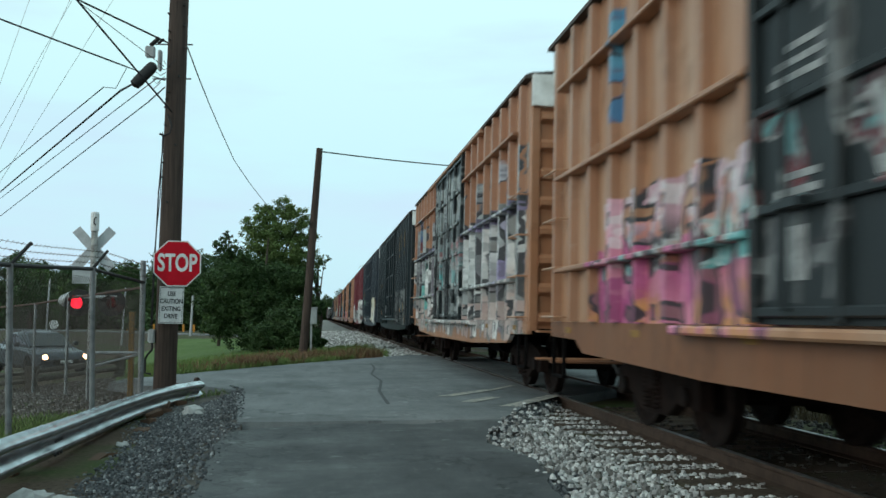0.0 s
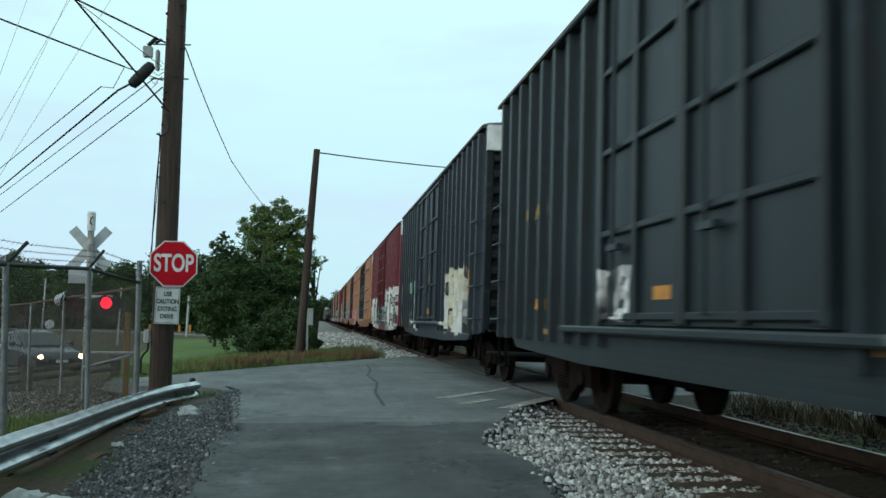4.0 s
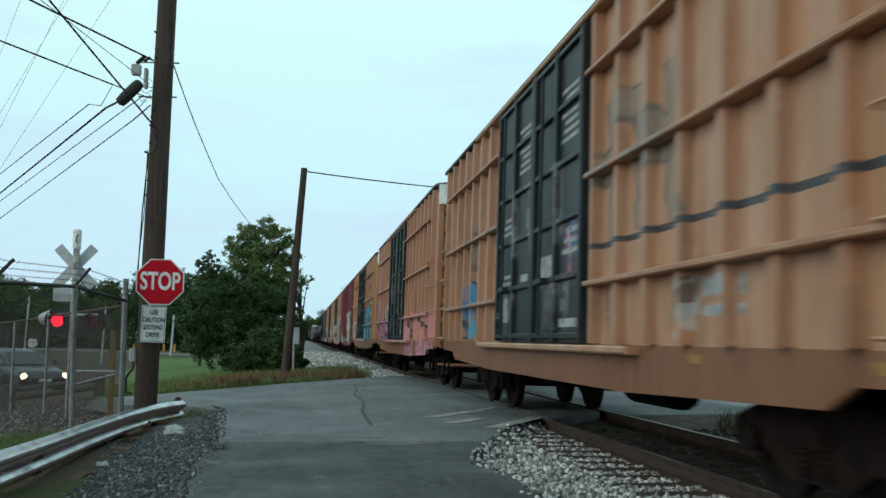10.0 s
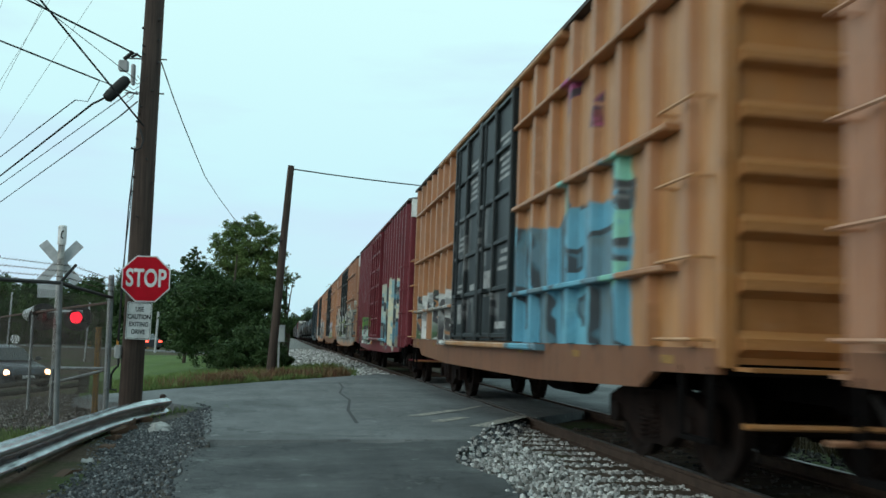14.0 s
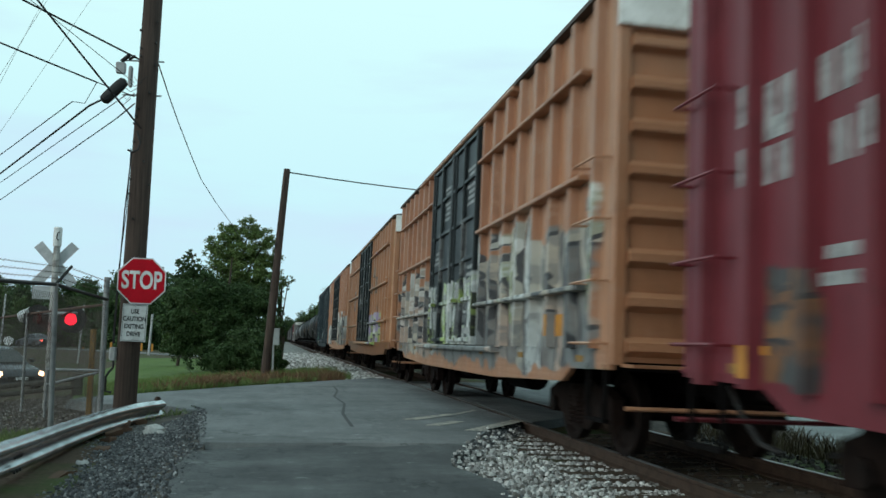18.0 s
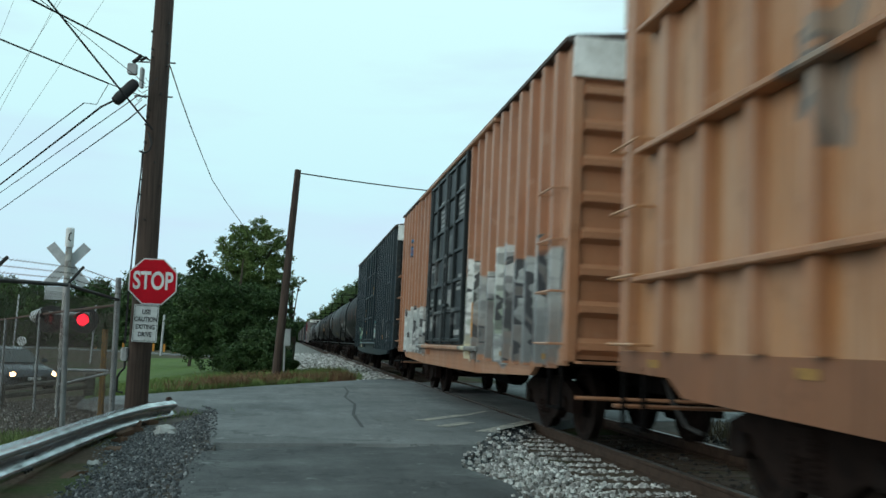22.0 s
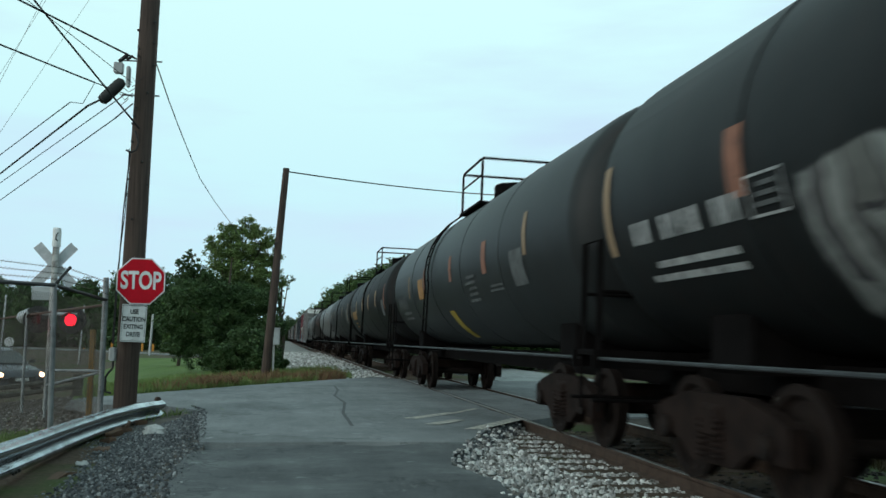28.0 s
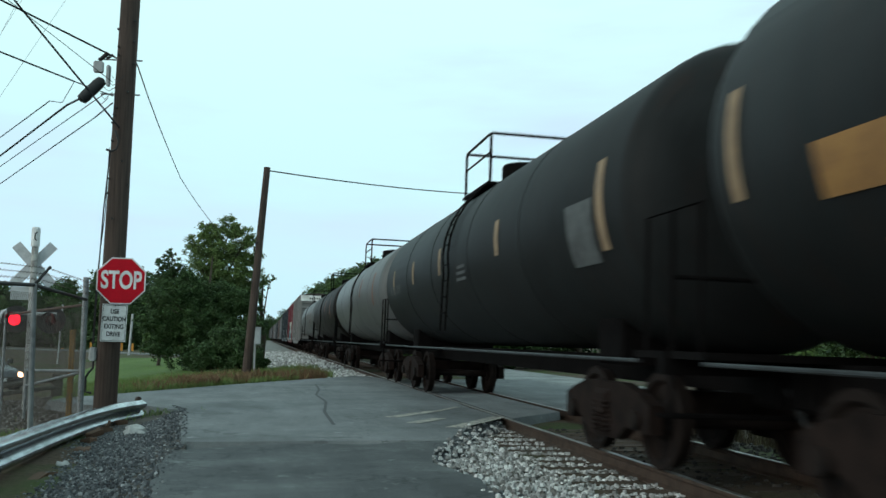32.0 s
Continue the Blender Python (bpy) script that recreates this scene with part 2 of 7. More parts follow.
def asphalt(name, base, light, scale=0.5):
    """Old asphalt: pale worn patches, dark stains, streaks along the way, hairline cracks and grit."""
    w = Mat(name, 0.9, 0, 0.2)
    big = w.noise(scale, 6, 0.7)
    c = w.ramp(big, ((0.34, tuple(q * 0.72 for q in base)), (0.5, base), (0.68, light)))
    streak = w.noise(1.6, 5, 0.65, w.moved((1.6, 0.22, 1)))
    c = w.mix(0.6, c, w.ramp(streak, ((0.3, 0.72), (0.55, 1.0), (0.75, 1.22))), "MULTIPLY")
    spots = w.noise(2.6, 5, 0.75)
    c = w.mix(w.ramp(spots, ((0.6, 0.0), (0.7, 0.55))), c, tuple(q * 1.9 for q in light))
    c = w.mix(w.ramp(w.noise(1.9, 4, 0.7, w.moved((1, 1, 1), (7, 3, 0))), ((0.62, 0.0), (0.74, 0.7))), c, tuple(q * 0.45 for q in base))
    n = w.t.nodes.new("ShaderNodeVectorMath")
    n.operation = "MULTIPLY_ADD"
    w.put(n.inputs[0], w.noise(3.0, 3, 0.6, out=1))
    n.inputs[1].default_value = (0.5, 0.5, 0)
    w.put(n.inputs[2], w.moved((0.45, 0.3, 0)))
    crack = w.ramp(w.voronoi(1.0, "DISTANCE_TO_EDGE", n.outputs[0]), ((0.004, 0.55), (0.010, 0.0)))
    c = w.mix(crack, c, tuple(q * 0.35 for q in base))
    grit = w.noise(140, 2)
    c = w.mix(0.6, c, w.ramp(grit, ((0.32, 0.45), (0.7, 1.45))), "MULTIPLY")
    w.colour(c).bump(grit, 0.5, 0.006)
    return w.m


def stones(name, tones):
    w = Mat(name, 0.85)
    c = w.ramp(w.island(), tones)
    c = w.mix(0.4, c, w.ramp(w.noise(30, 4), ((0.3, 0.55), (0.7, 1.15))), "MULTIPLY")
    w.colour(c).bump(w.noise(60, 3), 0.3, 0.004)
    return w.m


def leaves(name, tones):
    w = Mat(name, 0.6, 0, 0.25)
    c = w.ramp(w.island(), tones)
    c = w.mix(0.5, c, w.ramp(w.noise(0.8, 3), ((0.3, 0.6), (0.7, 1.2))), "MULTIPLY")
    w.colour(c)
    w.b.inputs["Transmission Weight"].default_value = 0.0
    return w.m


def timber(name, base, along=2):
    w = Mat(name, 0.85)
    s = [14, 14, 14]
    s[along] = 0.7
    grain = w.noise(1.6, 6, 0.65, w.moved(s))
    c = w.ramp(grain, ((0.3, tuple(x * 0.45 for x in base)), (0.55, base), (0.8, tuple(x * 1.35 for x in base))))
    c = w.mix(0.5, c, w.ramp(w.noise(1.3, 4), ((0.3, 0.6), (0.7, 1.1))), "MULTIPLY")
    w.colour(c).bump(grain, 0.5, 0.01)
    return w.m


def earth(name):
    """Ground: dry soil and mown grass in patches."""
    w = Mat(name, 0.95, 0, 0.1)
    g = w.ramp(w.noise(25, 4), ((0.3, (0.03, 0.045, 0.015)), (0.7, (0.06, 0.085, 0.03))))
    s = w.ramp(w.noise(18, 5), ((0.3, (0.042, 0.031, 0.023)), (0.7, (0.105, 0.08, 0.06))))
    k = w.ramp(w.noise(0.35, 4), ((0.38, 0.0), (0.5, 1.0)))
    w.colour(w.mix(k, g, s)).bump(w.noise(40, 4), 0.5, 0.02)
    return w.m


M_ROAD = asphalt("road_asphalt", (0.158, 0.168, 0.17), (0.205, 0.216, 0.216))
M_PATCH = asphalt("drive_asphalt", (0.084, 0.090, 0.092), (0.145, 0.153, 0.153))
M_PALE = asphalt("pale_asphalt", (0.22, 0.23, 0.225), (0.3, 0.31, 0.3))
M_GROUND = earth("ground_soil")
M_BALLAST = stones("ballast_stone", ((0.0, (0.10, 0.095, 0.085)), (0.35, (0.27, 0.265, 0.255)), (0.7, (0.47, 0.47, 0.455)), (1.0, (0.72, 0.72, 0.70))))
M_GRAVEL = stones("grey_gravel", ((0.0, (0.035, 0.038, 0.042)), (0.6, (0.10, 0.108, 0.115)), (0.95, (0.20, 0.21, 0.215)), (1.0, (0.38, 0.39, 0.39))))
M_PEBBLE = stones("brown_pebble", ((0.0, (0.05, 0.042, 0.036)), (0.7, (0.12, 0.105, 0.095)), (1.0, (0.26, 0.24, 0.22))))
M_DIRT = worn("dirt_and_fines", (0.075, 0.066, 0.056), (0.035, 0.03, 0.026), 5, 0.95, grain=40, bump=0.7)
# dirty stones at the rails, darkened further for the cars' shade
M_DIRTSHADE = stones("dirty_shaded_ballast", ((0.0, (0.014, 0.012, 0.011)), (0.6, (0.04, 0.035, 0.03)), (1.0, (0.10, 0.092, 0.082))))
# the bed's colour also holds the shade under the train
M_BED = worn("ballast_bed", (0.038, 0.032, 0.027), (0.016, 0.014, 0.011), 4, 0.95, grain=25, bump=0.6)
M_PALEGRAVEL = worn("pale_gravel", (0.235, 0.23, 0.215), (0.10, 0.095, 0.085), 2.5, 0.95, grain=14, bump=0.8)
M_GRAVELBED = worn("gravel_bed", (0.085, 0.075, 0.064), (0.04, 0.034, 0.028), 3, 0.95, grain=30, bump=0.6)
M_RAIL = worn("rusty_rail", (0.066, 0.042, 0.03), (0.036, 0.022, 0.015), 6, 0.75, 0.2)
M_RAILHEAD = worn("rail_head", (0.32, 0.3, 0.28), (0.2, 0.17, 0.15), 8, 0.35, 0.9)
M_TIE = timber("tie_timber", (0.075, 0.05, 0.034), 0)
M_POLE = timber("pole_timber", (0.068, 0.047, 0.038))
M_GALV = worn("galvanised_steel", (0.24, 0.255, 0.26), (0.14, 0.15, 0.155), 5, 0.5, 0.5)
M_WIRE = worn("black_cable", (0.02, 0.02, 0.022), (0.015, 0.015, 0.015), 5, 0.6)
M_WHITE = worn("white_paint", (0.72, 0.73, 0.72), (0.5, 0.5, 0.48), 4, 0.6)
M_SIGNRED = worn("sign_red", (0.50, 0.004, 0.016), (0.42, 0.004, 0.013), 3, 0.55, spec=0.15, bump=0.02)
M_BLACK = worn("black_paint", (0.02, 0.02, 0.02), (0.012, 0.012, 0.012), 5, 0.6)
M_LEAF = leaves("leaf_green", ((0.0, (0.036, 0.068, 0.016)), (0.5, (0.055, 0.102, 0.024)), (1.0, (0.082, 0.135, 0.034))))
M_LEAFDARK = leaves("leaf_dark", ((0.0, (0.028, 0.055, 0.018)), (0.5, (0.042, 0.08, 0.025)), (1.0, (0.058, 0.102, 0.032))))
M_LEAFTOP = leaves("leaf_light", ((0.0, (0.07, 0.11, 0.03)), (0.5, (0.105, 0.16, 0.045)), (1.0, (0.15, 0.205, 0.065))))
M_BARK = timber("bark", (0.07, 0.055, 0.04))
M_GRASS = leaves("grass_blades", ((0.0, (0.06, 0.105, 0.022)), (0.6, (0.13, 0.2, 0.05)), (1.0, (0.18, 0.225, 0.07))))
M_SCRUB = leaves("dry_scrub", ((0.0, (0.04, 0.028, 0.018)), (0.5, (0.075, 0.055, 0.03)), (1.0, (0.11, 0.095, 0.05))))
M_DRYGRASS = leaves("dry_grass", ((0.0, (0.10, 0.048, 0.028)), (0.4, (0.19, 0.085, 0.05)), (0.7, (0.12, 0.10, 0.04)), (1.0, (0.21, 0.16, 0.075))))

def lawn_material():
    w = Mat("lawn", 0.9, 0, 0.15)
    c = w.ramp(w.noise(30, 4), ((0.3, (0.045, 0.08, 0.02)), (0.7, (0.10, 0.155, 0.042))))
    c = w.mix(w.ramp(w.noise(0.5, 3), ((0.45, 0.0), (0.7, 0.6))), c, (0.12, 0.16, 0.05))
    w.colour(c).bump(w.noise(60, 3), 0.6, 0.02)
    return w.m


M_LAWN = lawn_material()
M_SIGNBACK = worn("sign_back", (0.4, 0.42, 0.42), (0.3, 0.31, 0.31), 4, 0.5, 0.3)
M_OCHRE = timber("yellowed_post", (0.30, 0.17, 0.05))
M_FENCEWIRE = worn("fence_wire", (0.10, 0.082, 0.07), (0.06, 0.045, 0.038), 5, 0.6, 0.5)
M_RUST = worn("rusty_rail_bar", (0.11, 0.06, 0.045), (0.06, 0.035, 0.03), 5, 0.8)
M_REDLAMP = glowing("red_flash_disc", (1.0, 0.012, 0.035), 3.2)
M_HEADLAMP = glowing("headlamp_glow", (1.0, 0.50, 0.26), 13.0)
M_TAILLAMP = glowing("tail_lamp_glow", (1.0, 0.10, 0.06), 4.0)
M_CARPAINT = worn("grey_car_paint", (0.085, 0.096, 0.11), (0.06, 0.068, 0.078), 2, 0.28, 0.5, 0.5, 0.02)
M_TYRE = worn("tyre_rubber", (0.02, 0.02, 0.02), (0.014, 0.014, 0.014), 8, 0.9)
M_ROCK = worn("pale_rock", (0.42, 0.43, 0.42), (0.25, 0.25, 0.24), 5, 0.9, bump=0.6, grain=25)
M_CONCRETE = worn("box_grey", (0.34, 0.35, 0.35), (0.26, 0.27, 0.27), 3, 0.7)


def glass_material():
    w = Mat("car_glass", 0.05, 0, 0.6)
    w.colour((0.02, 0.025, 0.03))
    return w.m


M_GLASS = glass_material()

# ---- the ground, the roads and the track ----
RAIL_X = 4.60      # centre line of the track
GAUGE = 0.755


def ground_z(x, y):
    """Height of the ground: level at the road, lower to the west, a little bank at the track."""
    z = -0.16
    z -= 0.95 * min(1, max(0, (-x - 3.0) / 9)) * min(1, max(0, (y - 5) / 18)) * min(1, max(0, (64 - y) / 18))
    z -= 0.12 * min(1, max(0, (y - 40) / 20))
    z -= 0.25 * min(1, max(0, (x - 6.5) / 2))
    return z + 0.03 * noise.noise((x * 0.35, y * 0.35, 0))


def ground():
    g = Geo()
    xs = [-2500, -900, -300, -120, -60, -40] + [-30 + i * 1.0 for i in range(61)] + [40, 60, 120, 300, 900, 2500]
    ys = [-2500, -900, -300, -100, -40, -15] + [-6 + i * 1.0 for i in range(76)] + [80, 100, 140, 200, 300, 600, 1200, 2500]
    for x in xs:
        for y in ys:
            g.v.append((x, y, ground_z(x, y)))
    n = len(ys)
    g.f = [(i * n + j, (i + 1) * n + j, (i + 1) * n + j + 1, i * n + j + 1) for i in range(len(xs) - 1) for j in range(n - 1)]
    g.smooth = True
    solid("ground", g, M_GROUND, "dry soil and rough grass beside the railway", "ground", kind="structure")


def slab(name, outline, z, thick, material, label, category, soft=True):
    """A road surface from a flat outline, with its edges turned down."""
    g = Geo()
    n = len(outline)
    cx, cy = sum(p[0] for p in outline) / n, sum(p[1] for p in outline) / n
    g.v = [(x, y, z) for x, y in outline] + [(x + (x - cx) * 0.012, y + (y - cy) * 0.012, z - thick) for x, y in outline]
    g.f = [tuple(range(n))] + [(i, (i + 1) % n, n + (i + 1) % n, n + i) for i in range(n)]
    return solid(name, g, material, label, category, kind="structure")


def wavy(points, step=0.3, amount=0.06, seed=1):
    """A closed outline with uneven, crumbled edges."""
    out = []
    for (a, b), (c, d) in zip(points, points[1:] + points[:1]):
        k = max(1, int(math.hypot(c - a, d - b) / step))
        for i in range(k):
            x, y = a + (c - a) * i / k, b + (d - b) * i / k
            out.append((x + amount * noise.noise((x * 1.7, y * 1.7, seed)), y + amount * noise.noise((x * 1.7, y * 1.7, seed + 9))))
    return out


M_TAR = worn("old_tar", (0.06, 0.064, 0.066), (0.04, 0.042, 0.044), 4, 0.8)


def roads():
    crossing = [(3.80, 14.4), (3.80, 29.2), (3.3, 30.6), (2.9, 30.3), (-0.39, 25.4), (-3.05, 20.7), (-3.9, 19.2), (-4.0, 18.4), (-3.2, 17.3), (-2.0, 17.0),
                (-1.35, 16.0), (-1.1, 12.6), (-1.0, 11.2), (2.3, 11.2), (2.92, 12.9)]
    slab("road", wavy(crossing, 0.4, 0.07), -0.012, 0.16, M_ROAD, "worn grey asphalt road running up to the level crossing", "road")
    drive = [(2.25, 11.15), (1.2, 10.75), (0.3, 10.9), (-0.5, 10.6), (-1.0, 10.3), (-0.97, 9.9), (-0.9, 6.5), (-0.9, 2), (-1.1, -9), (1.7, -9), (1.6, 2), (1.6, 5.5), (1.72, 6.5), (1.85, 7.3), (1.88, 8.1), (1.70, 9.1), (1.85, 9.9), (2.1, 10.5)]
    slab("road_drive", wavy(drive, 0.2, 0.10, 4), -0.006, 0.15, M_PATCH, "dark asphalt drive with a crumbled edge", "road")
    # the strip between the rails and the road that goes on behind the track
    slab("road_between_rails", [(3.98, 14.3), (5.22, 15.6), (5.22, 29.0), (3.98, 28.6)], -0.02, 0.15, M_ROAD, "asphalt strip between the rails of the crossing", "road")
    slab("road_apron", [(5.5, 15.2), (8.7, 15.6), (8.7, 29), (5.5, 29.2)], -0.05, 0.3, M_ROAD, "asphalt apron behind the crossing", "road")
    ramp = Geo().prism([(13.2, -0.45), (15.35, -0.062), (15.35, -0.6), (13.2, -0.6)], 0, 5.45, 8.75)
    solid("apron_ramp", ramp, M_DIRT, "bank of dirt in front of the asphalt apron", "ground", kind="structure")
    slab("road_beyond", [(8.65, -20), (13.4, -20), (13.4, 60), (8.65, 60)], -0.33, 0.3, M_PALE, "pale road running along the far side of the track", "road")
    far = Geo()
    line = [(3, 60), (-2, 67), (-9.3, 77), (-12.6, 83), (-18.5, 92), (-25, 100), (-36, 109), (-60, 122), (-100, 140)]
    for k, (a, b) in enumerate(line):
        far.v += [(a + 1.6, b - 4.2, -0.2), (a - 1.2, b + 3.6, -0.2), (a - 1.2, b + 3.6, -0.5), (a + 1.6, b - 4.2, -0.5)]
        if k:
            n = 4 * (k - 1)
            far.f += [(n + i, n + (i + 1) % 4, n + 4 + (i + 1) % 4, n + 4 + i) for i in range(4)]
    solid("road_far", far, M_ROAD, "distant pale road beyond the grass verge", "road", kind="structure")
    tar = Geo()
    pts = [(1.40, 24.9), (1.36, 22.5), (1.15, 20.2), (1.22, 18.0), (1.02, 15.5), (1.0, 13.2)]
    for (a, b), (c, d) in zip(pts, pts[1:]):
        tar.quad((a - 0.028, b, -0.006), (c - 0.028, d, -0.006), (c + 0.028, d, -0.006), (a + 0.028, b, -0.006))
    solid("tar_joint", tar, M_TAR, "dark tarred crack in the road", "road mark", kind="structure")
    worn_paint = Mat("worn_road_paint", 0.8)
    worn_paint.colour(worn_paint.mix(worn_paint.ramp(worn_paint.noise(9, 5), ((0.42, 0.0), (0.56, 1.0))), (0.17, 0.175, 0.17), (0.40, 0.37, 0.31)))
    for a, b, c, d, w in ((1.9, 14.5, 2.85, 15.7, 0.2), (2.1, 13.5, 2.65, 14.25, 0.2), (2.55, 12.75, 3.7, 14.5, 0.22), (2.9, 15.6, 3.5, 16.6, 0.1)):
        g = Geo()
        g.quad((a, b, -0.004), (a + w, b - w * 0.5, -0.004), (c + w, d - w * 0.5, -0.004), (c, d, -0.004))
        solid("road_marking", g, worn_paint.m, "worn pale scrape of paint on the asphalt", "road mark", kind="structure")


def rail(x, name):
    g = Geo()
    s = [(-0.07, -0.17), (0.07, -0.17), (0.07, -0.155), (0.012, -0.135), (0.012, -0.045), (0.036, -0.035), (0.036, -0.006), (-0.036, -0.006), (-0.036, -0.035), (-0.012, -0.045), (-0.012, -0.135), (-0.07, -0.155)]
    g.prism([(x + a, b) for a, b in s], 1, -40, 420)
    r = solid(name, g, M_RAIL, "rusty brown steel rail spiked to timber ties", "rail", "rails of the track", "structure")
    h = Geo().prism([(x - 0.030, -0.006), (x + 0.030, -0.006), (x + 0.024, 0.0), (x - 0.024, 0.0)], 1, -40, 420)
    part("rail_head", h, M_RAILHEAD, r, "worn shiny running surface")


def track():
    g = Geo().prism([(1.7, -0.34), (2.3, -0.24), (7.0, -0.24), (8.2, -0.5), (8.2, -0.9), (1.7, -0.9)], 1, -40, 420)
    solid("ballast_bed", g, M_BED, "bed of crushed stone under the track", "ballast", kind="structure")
    rail(RAIL_X - GAUGE, "rail_near")
    rail(RAIL_X + GAUGE, "rail_beyond")
    tie = Geo().box(-1.56, 1.42, -0.115, 0.115, -0.18, 0, 0.02).mesh("tie", M_TIE)
    base = thing("railway_ties", pose(RAIL_X, 0, -0.158), "row of dark weathered timber ties under the rails", "railway ties", kind="structure")
    rnd = random.Random(3)
    y = -6.0
    while y < 75:
        if not 14.2 < y < 29.0:
            t = new("tie", tie)
            t.parent = base
            t.matrix_basis = pose(rnd.uniform(-0.1, 0.06), y, rnd.uniform(-0.012, 0.006), 0, 0, rnd.uniform(-1.5, 1.5))
        y += 0.52
    far = Geo()
    while y < 300:
        far.box(-1.3, 1.3, y - 0.11, y + 0.11, -0.18, 0)
        y += 0.52
    ob = part("distant_ties", far, M_TIE, base)
    tagged(ob, kind="stuff")


def scatter(name, material, label, category, count, place, size, seed):
    """Loose stones: low, uneven lumps."""
    rnd = random.Random(seed)
    g = Geo()
    for _ in range(count):
        p = place(rnd)
        if p is None:
            continue
        x, y, z = p
        s = rnd.uniform(*size)
        k = len(g.v)
        a = rnd.uniform(0, 6.28)
        for i in range(5):
            t = a + i * 1.2566
            q = s * rnd.uniform(0.7, 1.25)
            g.v.append((x + q * math.cos(t), y + q * math.sin(t), z - s * 0.3))
        for i in range(4):
            t = a + 0.5 + i * 1.5708
            q = s * rnd.uniform(0.45, 0.85)
            g.v.append((x + q * math.cos(t), y + q * math.sin(t), z + s * rnd.uniform(0.45, 0.9)))
        b, c = [k + i for i in range(5)], [k + 5 + i for i in range(4)]
        g.f += [(b[0], b[1], c[0]), (b[1], c[1], c[0]), (b[1], b[2], c[1]), (b[2], b[3], c[2], c[1]), (b[3], c[3], c[2]), (b[3], b[4], c[3]), (b[4], b[0], c[0], c[3]), (c[0], c[1], c[2], c[3])]
    return solid(name, g, material, label, category, kind="stuff")


def edge_right(y):
    """The edge of the drive towards the ballast."""
    return float(np.interp(y, (-9, 5.5, 6.5, 7.3, 8.1, 9.1, 9.9, 10.5, 11.2, 12.9, 14.5), (1.7, 1.6, 1.72, 1.85, 1.88, 1.70, 1.85, 2.1, 2.3, 2.92, 3.85)))


def ballast_z(x, y):
    """The ballast slopes down from the asphalt's edge and lies level with the ties."""
    d = max(0.0, x - edge_right(y)) * (0.85 if y > 11 else 1.0)
    return max(-0.03 - 0.45 * d, float(np.interp(x, (1.5, 2.3, 3.2, 3.8), (-0.1, -0.13, -0.185, -0.21))))


def bank_z(y):
    """The gravel bank along the guard rail rises towards the pole and buries the beam's foot."""
    return float(np.interp(y, (3, 6, 9, 12, 16), (-0.3, -0.27, -0.22, -0.17, -0.13)))


